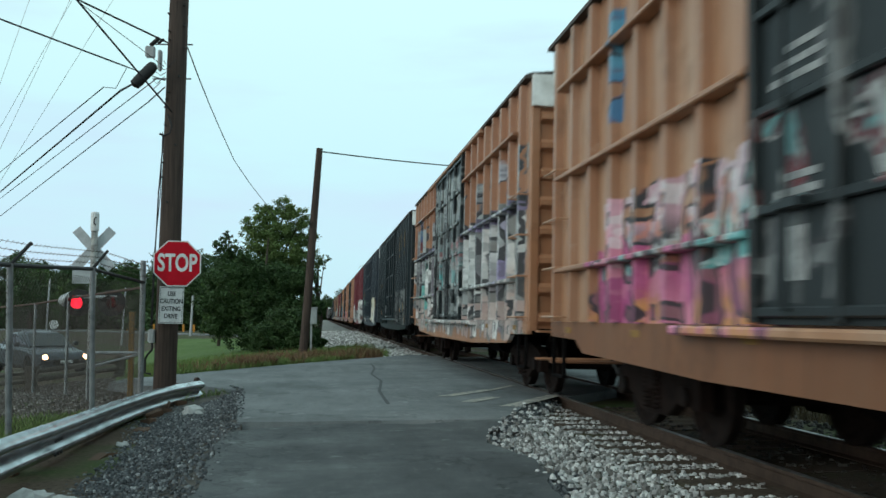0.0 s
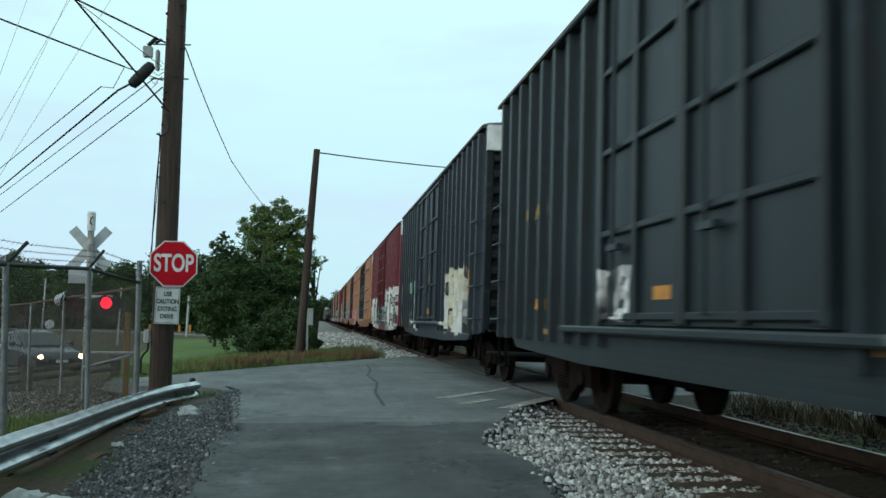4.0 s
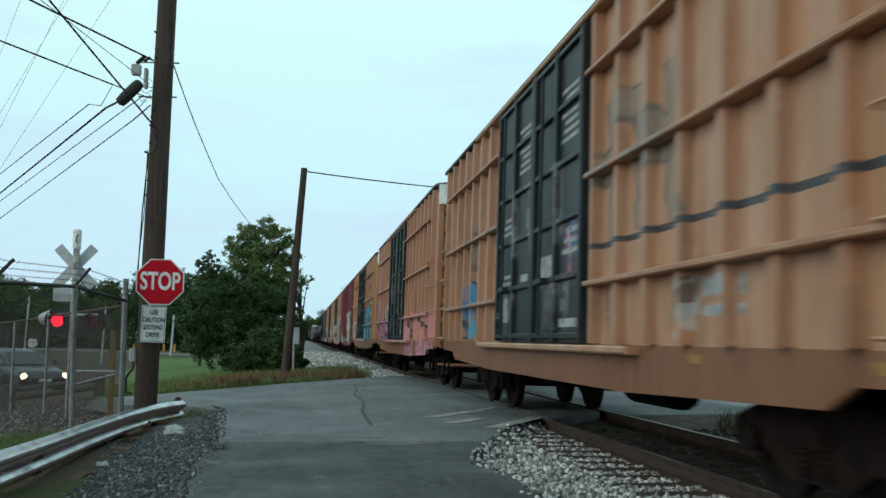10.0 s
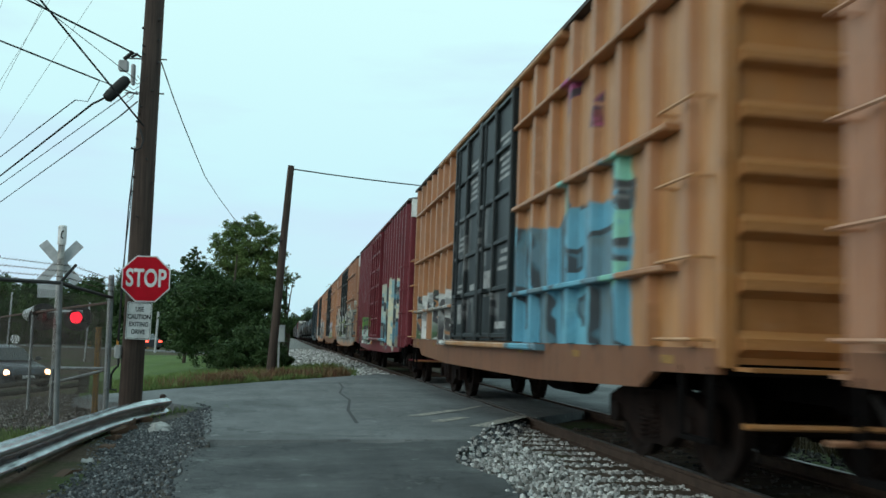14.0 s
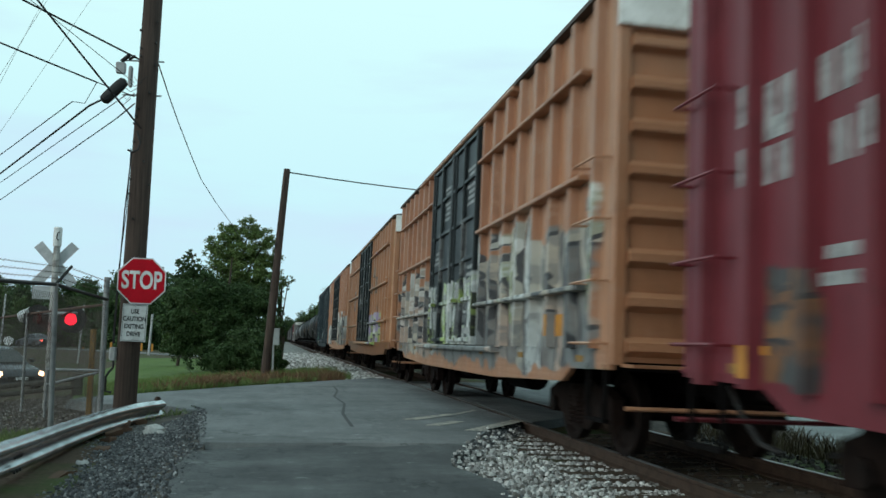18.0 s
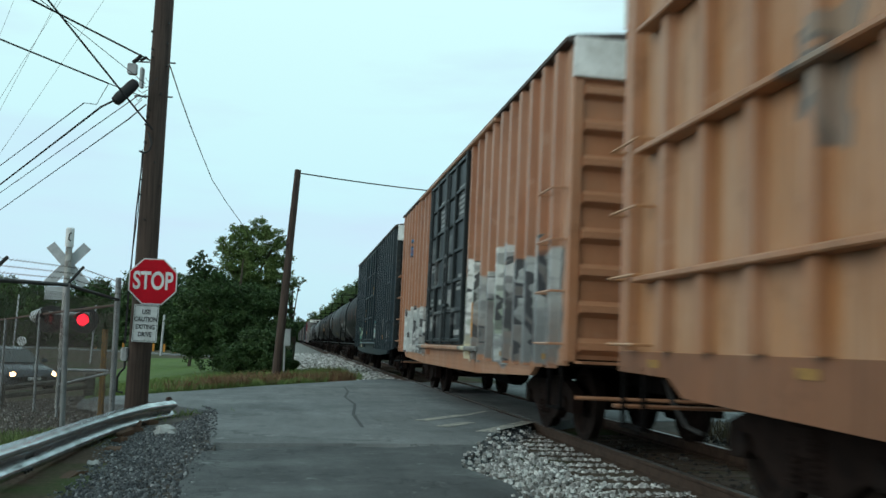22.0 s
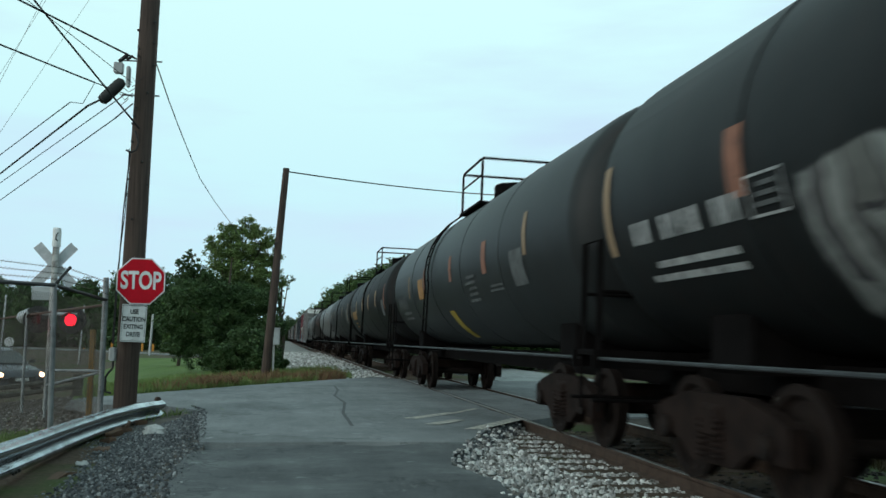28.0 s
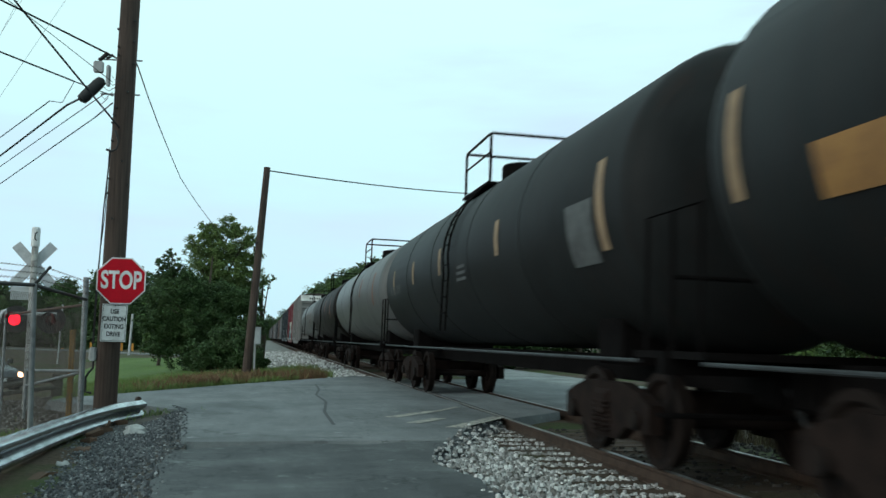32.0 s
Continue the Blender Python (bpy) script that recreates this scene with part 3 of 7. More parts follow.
def loose_stones():
    shoulder = Geo()
    ys = [-4 + 0.4 * i for i in range(47)]
    steps = (-0.15, 0.0, 0.15, 0.35, 0.7, 1.1)
    for y in ys:
        shoulder.v += [(min(3.76, edge_right(y) + q), y, ballast_z(min(3.76, edge_right(y) + q), y) - 0.04 - (0.05 if q < 0 else 0)) for q in steps]
    m = len(steps)
    shoulder.f = [(i * m + j, i * m + j + 1, (i + 1) * m + j + 1, (i + 1) * m + j) for i in range(len(ys) - 1) for j in range(m - 1)]
    solid("ballast_shoulder", shoulder, M_DIRT, "bank of dark dirt and fines along the asphalt's edge", "ballast", kind="structure")

    def fines(r):
        y = r.uniform(4, 14.4)
        x = edge_right(y) + abs(r.gauss(0, 0.16)) - 0.04
        return None if x > 3.75 else (x, y, ballast_z(x, y) - 0.005)
    scatter("gravel_fines", M_GRAVEL, "dark fines and small gravel spilling from the asphalt's edge", "gravel", 6500, fines, (0.008, 0.022), 15)

    def ballast(r):
        y = r.uniform(0, 14.2) if r.random() < 0.85 else r.uniform(-4, 0)
        x = r.uniform(1.55, 3.75)
        d = x - edge_right(y) - r.gauss(0.0, 0.07)
        if d < 0 or r.random() > 0.12 + 2.2 * d:
            return None
        z = ballast_z(x, y)
        if x > 3.0 and (y + 6.0 + 0.145) % 0.52 < 0.29 and r.random() < 0.985:
            return None
        return x, y, z + r.uniform(-0.03, 0.04)
    scatter("ballast_stones", M_BALLAST, "pale grey crushed ballast stones beside the rail", "ballast", 21000, ballast, (0.014, 0.036), 5)

    def crib(r):
        y = r.uniform(3.5, 14.2)
        x = r.uniform(max(2.85, edge_right(y) + 0.1), 3.78)
        if (y + 6.0 + 0.15) % 0.52 < 0.30 or x < edge_right(y) + 0.1:
            return None
        return x, y, -0.175 + r.uniform(-0.02, 0.02)
    scatter("ballast_stones", M_BALLAST, "pale ballast stones packed between the tie ends", "ballast", 7000, crib, (0.014, 0.034), 11)

    def beyond(r):
        y = 29.4 + 60 * r.random() ** 1.7
        left = float(np.interp(y, (29, 33, 38, 44, 90), (2.2, 1.7, 0.7, 0.1, 0.0)))
        if r.random() < 0.06:
            return r.gauss(0.75, 0.28), r.gauss(31.8, 0.5), -0.13 + r.uniform(-0.03, 0.06)
        return r.uniform(left, 3.7), y, -0.14 + r.uniform(-0.05, 0.05)
    scatter("ballast_stones", M_BALLAST, "pale ballast heaped along the track past the crossing", "ballast", 8000, beyond, (0.035, 0.085), 6)
    berm = Geo()
    by = [33, 36, 39, 43, 50, 60, 75, 95, 130, 180, 260, 420]
    for y in by:
        left = float(np.interp(y, (33, 38, 44, 90, 420), (1.6, 0.6, 0.0, -0.2, -0.2)))
        berm.v += [(left, y, ground_z(left, y) - 0.03), (left + 0.5, y, -0.15), (2.6, y, -0.13), (3.5, y, -0.2)]
    berm.f = [(i * 4 + j, i * 4 + j + 1, i * 4 + j + 5, i * 4 + j + 4) for i in range(len(by) - 1) for j in range(3)]
    solid("ballast_berm", berm, M_PALEGRAVEL, "pale gravel shoulder beside the track past the crossing", "ballast", kind="structure")

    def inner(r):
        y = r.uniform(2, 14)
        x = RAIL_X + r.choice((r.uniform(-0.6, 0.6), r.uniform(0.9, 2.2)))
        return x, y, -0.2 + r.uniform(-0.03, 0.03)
    scatter("ballast_stones", M_BALLAST, "ballast stones between and behind the rails", "ballast", 3500, inner, (0.025, 0.05), 8).data.materials[0] = M_DIRTSHADE

    def gravel(r):
        y = r.uniform(3.0, 17.0)
        left = float(np.interp(y, (3, 8, 12, 16.6), (-3.0, -3.0, -2.9, -2.2)))
        right = float(np.interp(y, (3, 6.5, 10, 12.6, 16, 17), (-0.9, -0.9, -0.97, -1.1, -1.35, -1.6)))
        x = r.uniform(left, right + 0.1)
        if x > right - 0.25 and r.random() < 0.55 or x < -2.2 and r.random() < 0.4:
            return None
        return x, y, float(np.interp(x, (left, left + 0.6, right), (-0.2, bank_z(y), -0.02))) + r.uniform(-0.02, 0.015)
    scatter("roadside_gravel", M_GRAVEL, "dark grey gravel along the guard rail", "gravel", 30000, gravel, (0.008, 0.022), 7)
    def pebbles(r):
        x, y = r.uniform(-9.5, -3.0), r.uniform(13.5, 26)
        if x > -2.9 - 0.2 * (y - 15):
            return None
        return x, y, ground_z(x, y) + 0.005
    scatter("pebbles", M_PEBBLE, "loose brown pebbles behind the fence", "gravel", 9000, pebbles, (0.015, 0.045), 17)
    bed = Geo()
    ys = [2.0 + i * 0.75 for i in range(21)]
    for y in ys:
        left = float(np.interp(y, (3, 8, 12, 16.6), (-3.3, -3.3, -3.2, -2.8)))
        right = float(np.interp(y, (3, 6.5, 10, 12.6, 16, 17), (-0.9, -0.9, -0.97, -1.1, -1.35, -1.6)))
        bed.v += [(left, y, -0.3), (left + 0.7, y, bank_z(y) - 0.02), (right + 0.12, y, -0.035), (right + 0.14, y, -0.25)]
    bed.f = [(i * 4 + j, i * 4 + j + 1, i * 4 + j + 5, i * 4 + j + 4) for i in range(len(ys) - 1) for j in range(3)]
    solid("gravel_bed", bed, M_GRAVELBED, "sloping bed of grey gravel beside the drive", "gravel", kind="structure")


ground()
roads()
track()
loose_stones()

# ---- the train ----
LEAN = 1.3                      # the track is canted away from the road
SHARED = {}


def shared(key, make):
    """Mesh data made once and used by alike parts."""
    if key not in SHARED:
        SHARED[key] = make().mesh(key.split("/")[0])
    return SHARED[key]


def car_paint(name, base, art=(), fade=0.5, dust_on=0.5, gloss=0.5, raised=None, dust=(0.14, 0.12, 0.095), sheen=0.46):
    """Car paint: faded, streaked with rust and dust; art: sprayed pieces as (y0, y1, z0, z1, colours, size, fill)."""
    w = Mat(name, sheen, 0, gloss)
    x, y, z = w.axes()
    c = w.ramp(w.noise(1.1, 5, 0.6), ((0.3, tuple(q * 0.82 for q in base)), (0.7, tuple(min(1, q * 1.1 + 0.006) for q in base))))
    dull = w.noise(0.9, 5, 0.65, w.moved((1, 2.6, 0.5)))
    c = w.mix(w.math("MULTIPLY", w.ramp(dull, ((0.38, 0.0), (0.66, 1.0))), dust_on), c, tuple(q * 0.55 + p for q, p in zip(base, dust)))
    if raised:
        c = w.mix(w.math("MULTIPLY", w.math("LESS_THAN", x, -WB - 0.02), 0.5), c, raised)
    streak = w.noise(1.0, 6, 0.7, w.moved((2, 8.0, 0.35)))
    c = w.mix(w.math("MULTIPLY", w.ramp(streak, ((0.5, 0.0), (0.72, 1.0))), fade), c, tuple(q * 0.5 + p for q, p in zip(base, (0.022, 0.008, 0.004))))
    drip = w.noise(1.0, 4, 0.6, w.moved((2, 22.0, 0.5), (0, 4, 9)))
    c = w.mix(w.math("MULTIPLY", w.ramp(drip, ((0.58, 0.0), (0.7, 1.0))), fade * 0.7), c, tuple(q * 0.35 for q in base))
    grime = w.noise(1.5, 6, 0.72, w.moved((0.3, 1.2, 0.8), (0, 2, 5)))
    c = w.mix(w.math("MULTIPLY", w.ramp(grime, ((0.54, 0.0), (0.66, 1.0))), 0.25 + 0.5 * fade), c, tuple(q * 0.5 + 0.006 for q in base))
    rub = w.noise(4.5, 5, 0.7, w.moved((0.3, 1, 0.6), (0, 7, 1)))
    c = w.mix(w.math("MULTIPLY", w.ramp(rub, ((0.6, 0.0), (0.68, 1.0))), fade * 0.8), c, tuple(q * 0.6 + p * 0.9 for q, p in zip(base, dust)))
    wob = w.noise(1.7, 3, 0.55, w.moved((0, 1, 1)))
    wob2 = w.noise(5.0, 2, 0.5, w.moved((0, 1, 1), (0, 3, 7)))
    for k, (y0, y1, z0, z1, colours, size, fill) in enumerate(art):
        dy = w.math("ABSOLUTE", w.math("DIVIDE", w.math("SUBTRACT", y, (y0 + y1) / 2), (y1 - y0) / 2))
        dz = w.math("ABSOLUTE", w.math("DIVIDE", w.math("SUBTRACT", z, (z0 + z1) / 2), (z1 - z0) / 2))
        dy = w.math("SUBTRACT", 1.0, w.math("MULTIPLY", w.math("SUBTRACT", 1.0, dy), (y1 - y0) / max(0.3, z1 - z0)))
        d = w.math("MAXIMUM", dy, dz)
        d = w.math("ADD", d, w.math("MULTIPLY", w.math("SUBTRACT", wob, 0.5), 0.75))
        # block letters: uprights and arms chosen by chance in each letter's cell, bent and slanted
        wide = 1.0 / size
        tall = (z1 - z0) / wide
        n = w.t.nodes.new("ShaderNodeSeparateXYZ")
        w.put(n.inputs[0], w.noise(0.9 * size, 3, 0.55, w.moved((0, 1, 1), (0, k * 5.1, 2)), out=1))
        v = w.math("DIVIDE", w.math("SUBTRACT", z, z0), z1 - z0)
        v = w.math("ADD", v, w.math("MULTIPLY", w.math("SUBTRACT", n.outputs[0], 0.5), 0.55))
        along = w.math("ADD", w.math("MULTIPLY", y, size), w.math("MULTIPLY", w.math("SUBTRACT", n.outputs[1], 0.5), 0.9))
        along = w.math("ADD", along, w.math("MULTIPLY", v, 0.22 if k % 2 else -0.25))
        cell = w.math("FLOOR", along)
        u = w.math("SUBTRACT", along, cell)
        chance = w.t.nodes.new("ShaderNodeTexWhiteNoise")
        chance.noise_dimensions = "1D"
        w.put(chance.inputs["W"], w.math("ADD", cell, 31.7 * k + len(art) * 7.3 + y0))
        sep = w.t.nodes.new("ShaderNodeSeparateColor")
        w.put(sep.inputs[0], chance.outputs["Color"])
        def stroke(at, centre, half, factor, pick, least):
            q = w.math("MULTIPLY", w.math("SUBTRACT", w.math("ABSOLUTE", w.math("SUBTRACT", at, centre)), half), factor)
            return q if pick is None else w.math("ADD", q, w.math("MULTIPLY", w.math("LESS_THAN", pick, least), 5.0))
        arms = stroke(v, 0.10, 0.12, tall, sep.outputs[0], 0.3)
        arms = w.math("MINIMUM", arms, stroke(v, 0.52, 0.10, tall, sep.outputs[1], 0.35))
        arms = w.math("MINIMUM", arms, stroke(v, 0.92, 0.12, tall, sep.outputs[2], 0.3))
        arms = w.math("MAXIMUM", arms, stroke(u, 0.47, 0.4, 1.0, None, 0))
        s = w.math("MINIMUM", arms, stroke(u, 0.22, 0.15, 1.0, None, 0))
        s = w.math("MINIMUM", s, stroke(u, 0.74, 0.14, 1.0, chance.outputs["Value"], 0.4))
        s = w.math("MAXIMUM", s, w.math("MULTIPLY", w.math("SUBTRACT", w.math("ABSOLUTE", w.math("SUBTRACT", v, 0.5)), 0.52), tall))
        inside = w.ramp(d, ((0.90, 1.0), (0.96, 0.0)))
        m = len(colours)
        letter = w.ramp(sep.outputs[2], [(i / m, q) for i, q in enumerate(colours)], True)
        letter = w.mix(w.ramp(v, ((0.35, 0.0), (0.6, 0.75))), letter, colours[0])
        letter = w.mix(w.ramp(wob2, ((0.5, 0.0), (0.56, 0.55))), letter, colours[min(1, m - 1)])
        letter = w.mix(w.ramp(w.noise(2.4, 4, 0.6, w.moved((0, 1.3, 1), (0, 8, k))), ((0.55, 0.0), (0.6, 0.7))), letter, colours[-1])
        back = w.mix(w.ramp(wob, ((0.42, 0.0), (0.55, 1.0))), tuple(0.38 * q + 0.015 for q in colours[m // 2]), tuple(0.6 * q + 0.01 for q in colours[-1]))
        full = w.mix(w.ramp(s, ((0.0, 0.0), (0.02, 1.0))), letter, back)
        if fill > 0.35:
            full = w.mix(w.ramp(s, ((-0.015, 0.0), (0.0, 0.9), (0.055, 0.9), (0.075, 0.0))), full, (0.022, 0.022, 0.027))
        full = w.mix(0.6, full, w.ramp(w.noise(3.2, 5, 0.65, w.moved((1, 1.6, 1))), ((0.3, 0.72), (0.62, 1.12))), "MULTIPLY")
        full = w.mix(w.math("MULTIPLY", w.ramp(dull, ((0.4, 0.0), (0.7, 1.0))), 0.16), full, (0.24, 0.22, 0.2))
        solid_part = w.ramp(s, ((0.07, 1.0), (0.10, 0.0 if fill < 0.9 else 0.9)))
        kept = w.math("GREATER_THAN", fill, chance.outputs["Value"])
        c = w.mix(w.math("MULTIPLY", w.math("MULTIPLY", inside, solid_part), kept), c, full)
    w.colour(c).bump(w.noise(9, 3), 0.12, 0.006)
    return w.m


M_TRUCK = worn("truck_steel", (0.019, 0.012, 0.010), (0.008, 0.0055, 0.005), 5, 0.85, 0.0, 0.08)
M_WHEEL = worn("wheel_steel", (0.019, 0.013, 0.011), (0.008, 0.006, 0.006), 7, 0.8, 0.1, 0.1)
# near-black for underframes, couplers, steps and tank fittings
M_UNDER = worn("underframe_black", (0.007, 0.006, 0.006), (0.004, 0.0035, 0.0035), 4, 0.95, 0.0, 0.04)
# roof steel kept dark: the eaves' shadow line is put into its colour
M_ROOF = worn("roof_steel", (0.075, 0.062, 0.055), (0.04, 0.032, 0.028), 2, 0.7, 0.1)
M_YELLOW = worn("yellow_reflector", (0.55, 0.24, 0.04), (0.4, 0.17, 0.03), 6, 0.5)
M_DULLYELLOW = worn("dirty_reflector", (0.34, 0.19, 0.05), (0.16, 0.09, 0.04), 9, 0.6)
M_LETTER = worn("white_lettering", (0.36, 0.37, 0.365), (0.13, 0.135, 0.135), 9, 0.7)
M_LETTERY = worn("yellow_lettering", (0.3, 0.19, 0.07), (0.16, 0.11, 0.05), 6, 0.7)
M_ENDWHITE = worn("white_end_panel", (0.8, 0.8, 0.77), (0.55, 0.54, 0.5), 3, 0.7)

LB, WB = 8.05, 1.55     # half the length of a boxcar's body and half its width


def truck_meshes():
    def frame_side():
        o = [(-1.18, 0.34), (-1.18, 0.62), (-0.95, 0.70), (-0.5, 0.80), (0.5, 0.80), (0.95, 0.70), (1.18, 0.62), (1.18, 0.34), (0.98, 0.34), (0.9, 0.45), (0.62, 0.36), (0.38, 0.22), (-0.38, 0.22), (-0.62, 0.36), (-0.9, 0.45), (-0.98, 0.34)]
        return Geo().prism(o, 0, -0.07, 0.07)
    def spring():
        return Geo().path([(0.07 * math.cos(i * 0.785), 0.07 * math.sin(i * 0.785), 0.26 + i * 0.0062) for i in range(57)], 0.014, 5)
    def wheel():
        g = Geo().lathe([(-0.065, 0.08), (-0.065, 0.17), (-0.02, 0.20), (-0.02, 0.36), (-0.06, 0.40), (-0.06, 0.457), (0.045, 0.46), (0.06, 0.485), (0.085, 0.48), (0.085, 0.40), (0.03, 0.36), (0.03, 0.2), (0.09, 0.16), (0.09, 0.08)], 0, (0, 0, 0), 24)
        g.smooth = True
        return g
    def axle():
        return Geo().tube((-0.98, 0, 0), (0.98, 0, 0), 0.075, n=10).tube((-1.1, 0, 0), (-0.96, 0, 0), 0.10, n=10).tube((0.96, 0, 0), (1.1, 0, 0), 0.10, n=10)
    return (shared("side_frame", frame_side), shared("spring", spring), shared("wheel", wheel), shared("axle", axle),
            shared("bolster", lambda: Geo().box(-1.1, 1.1, -0.17, 0.17, 0.42, 0.72, 0.05)))


WHEELSETS = []


def truck(car, y, s):
    """A two-axle truck under the car; its wheelsets turn."""
    side, spring, wheel, axle, bolster = truck_meshes()
    tr = new("truck")
    tr.empty_display_size = 0.2
    tr.parent = car
    tr.matrix_basis = pose(0, y, 0)
    for x in (-0.98, 0.98):
        part("side_frame", side, M_TRUCK, tr).location = (x, 0, 0)
        for d in (-0.13, 0.13):
            part("spring", spring, M_TRUCK, tr).location = (x - 0.06 * (1 if x > 0 else -1) * -1, d, 0.0)
    part("bolster", bolster, M_TRUCK, tr)
    for d in (-0.89, 0.89):
        ax = part("wheelset", axle, M_WHEEL, car)
        ax.matrix_basis = pose(0, y + d, 0.457)
        WHEELSETS.append((ax, y + d, s))
        part("wheel", wheel, M_WHEEL, ax).matrix_basis = pose(-0.72, 0, 0, 0, 0, 180)
        part("wheel", wheel, M_WHEEL, ax).matrix_basis = pose(0.72, 0, 0)


def coupler(car, y, way):
    def make():
        return Geo().box(-0.08, 0.08, 0, 0.62, 0.72, 0.98, 0.03).box(-0.16, 0.16, 0.55, 0.86, 0.68, 1.02, 0.06).box(-0.4, 0.4, -0.35, 0.05, 0.68, 1.08, 0.04)
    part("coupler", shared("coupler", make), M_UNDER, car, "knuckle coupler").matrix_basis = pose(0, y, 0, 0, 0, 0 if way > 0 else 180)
    def hose():
        return Geo().path([(0.35, 0.1, 0.85), (0.36, 0.35, 0.6), (0.3, 0.6, 0.36), (0.2, 0.78, 0.3)], 0.03)
    part("brake_hose", shared("hose", hose), M_BLACK, car).matrix_basis = pose(0, y, 0, 0, 0, 0 if way > 0 else 180)


def posts_along(bars):
    """Where the side posts stand, on one half of the side."""
    return [2.36 + (LB - 0.38 - 2.36) * i / (bars - 1) for i in range(bars)]


def boxcar(y, paint, door_paint, label, style="bars", bars=8, top=4.87, door=2.17, end_paint=None, marks=(), name="boxcar", end_white=True, sill_paint=None):
    """A boxcar with posts on its sides. style: bars (three lengthwise bars as well), posts, or plug (a wide plug door)."""
    car = thing(name, pose(RAIL_X, y, 0, 0, LEAN, 0), label, "boxcar", "cars of the freight train")
    end_paint = end_paint or paint
    sill = 1.02
    def side():
        g = Geo().box(-WB, -WB + 0.06, -LB, LB, sill, top)
        return g
    def side_far():
        return Geo().box(WB - 0.06, WB, -LB, LB, sill, top)
    part("side_panel", shared("side_panel%.2f" % top, side), paint, car)
    part("side_panel", shared("side_panel_far%.2f" % top, side_far), paint, car)
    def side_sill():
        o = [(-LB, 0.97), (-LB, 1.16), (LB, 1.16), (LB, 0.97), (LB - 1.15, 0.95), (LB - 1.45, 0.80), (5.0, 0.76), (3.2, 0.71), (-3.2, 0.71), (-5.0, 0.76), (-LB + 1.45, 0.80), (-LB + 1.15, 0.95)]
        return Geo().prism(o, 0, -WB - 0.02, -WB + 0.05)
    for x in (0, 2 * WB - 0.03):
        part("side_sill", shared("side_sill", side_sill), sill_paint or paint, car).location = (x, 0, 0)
    low = 1.17 if style == "bars" else 0.93
    # posts: hat sections, both sides
    for yy in [q for p in posts_along(bars) for q in (-p, p)]:
        post = shared("post/%.2f/%.2f/%.2f" % (top, yy, low), lambda: Geo().prism([(-WB, yy - 0.085), (-WB - 0.105, yy - 0.058), (-WB - 0.105, yy + 0.058), (-WB, yy + 0.085)], 2, low, top - 0.06))
        part("side_post", post, paint, car)
    far_posts = Geo()
    for yy in [q for p in posts_along(bars) for q in (-p, p)]:
        far_posts.box(WB, WB + 0.07, yy - 0.07, yy + 0.07, 1.17, top - 0.06)
    tagged(part("side_posts_beyond", far_posts, paint, car), kind="stuff")
    if style == "bars":
        for z in (4.12, 2.97, 1.80):
            for y0, y1 in ((2.25, LB - 0.65), (-LB + 0.65, -2.25)):
                bar = shared("side_bar/%.2f/%.2f" % (z, y0), lambda: Geo().box(-WB - 0.165, -WB, y0, y1, z - 0.028, z + 0.028, 0.012))
                part("side_bar", bar, paint, car)
    # roof with eaves
    def roof():
        o = [(-WB - 0.11, top - 0.03), (-WB - 0.11, top + 0.02), (-WB, top + 0.06), (0, top + 0.24), (WB, top + 0.07), (WB + 0.05, top + 0.03), (WB + 0.05, top - 0.05)]
        g = Geo().prism(o, 1, -LB - 0.05, LB + 0.05)
        for i in range(15):
            yy = -LB + 0.55 + i * 1.07
            g.prism([(-WB, top + 0.07), (0, top + 0.24), (WB, top + 0.07), (WB, top + 0.10), (0, top + 0.275), (-WB, top + 0.10)], 1, yy - 0.03, yy + 0.03)
        return g
    part("roof", shared("roof%.2f" % top, roof), M_ROOF, car, "ribbed dark weathered steel roof")
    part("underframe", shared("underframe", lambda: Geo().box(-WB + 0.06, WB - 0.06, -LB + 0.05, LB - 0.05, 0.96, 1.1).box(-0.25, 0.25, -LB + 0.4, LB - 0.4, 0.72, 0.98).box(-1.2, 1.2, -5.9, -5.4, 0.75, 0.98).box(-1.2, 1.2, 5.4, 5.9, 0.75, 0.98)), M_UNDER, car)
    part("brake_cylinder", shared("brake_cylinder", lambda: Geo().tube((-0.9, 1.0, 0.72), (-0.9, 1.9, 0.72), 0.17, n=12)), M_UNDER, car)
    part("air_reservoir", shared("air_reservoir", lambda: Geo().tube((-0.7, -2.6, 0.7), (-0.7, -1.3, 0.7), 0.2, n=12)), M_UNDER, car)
    # ends: sheet, big horizontal ribs, white panel with a row of marks
    for way in (1, -1):
        t = pose(0, way * LB, 0, 0, 0, 0 if way > 0 else 180)
        part("end_panel", shared("end%.2f" % top, lambda: Geo().box(-WB, WB, -0.05, 0.0, 1.05, top)), end_paint, car).matrix_basis = t
        rib = shared("end_rib", lambda: Geo().prism([(-0.10, 0), (-0.04, 0.10), (0.04, 0.10), (0.10, 0)], 0, -WB + 0.14, WB - 0.14))
        ribs = 8 if style != "plug" else 11
        for i in range(ribs):
            zz = 1.2 + (top - 0.62 - 1.2) * i / (ribs - 1)
            b = part("end_rib", rib, end_paint, car)
            b.matrix_basis = t @ Matrix(((1, 0, 0, 0), (0, 0, 1, 0), (0, 1, 0, zz), (0, 0, 0, 1)))
        post2 = shared("end_post%.2f" % top, lambda: Geo().box(-WB - 0.01, -WB + 0.14, -0.04, 0.05, 1.02, top - 0.02, 0.02))
        part("corner_post", post2, end_paint, car).matrix_basis = t
        part("corner_post", post2, end_paint, car).matrix_basis = t @ pose(2 * WB - 0.13, 0, 0)
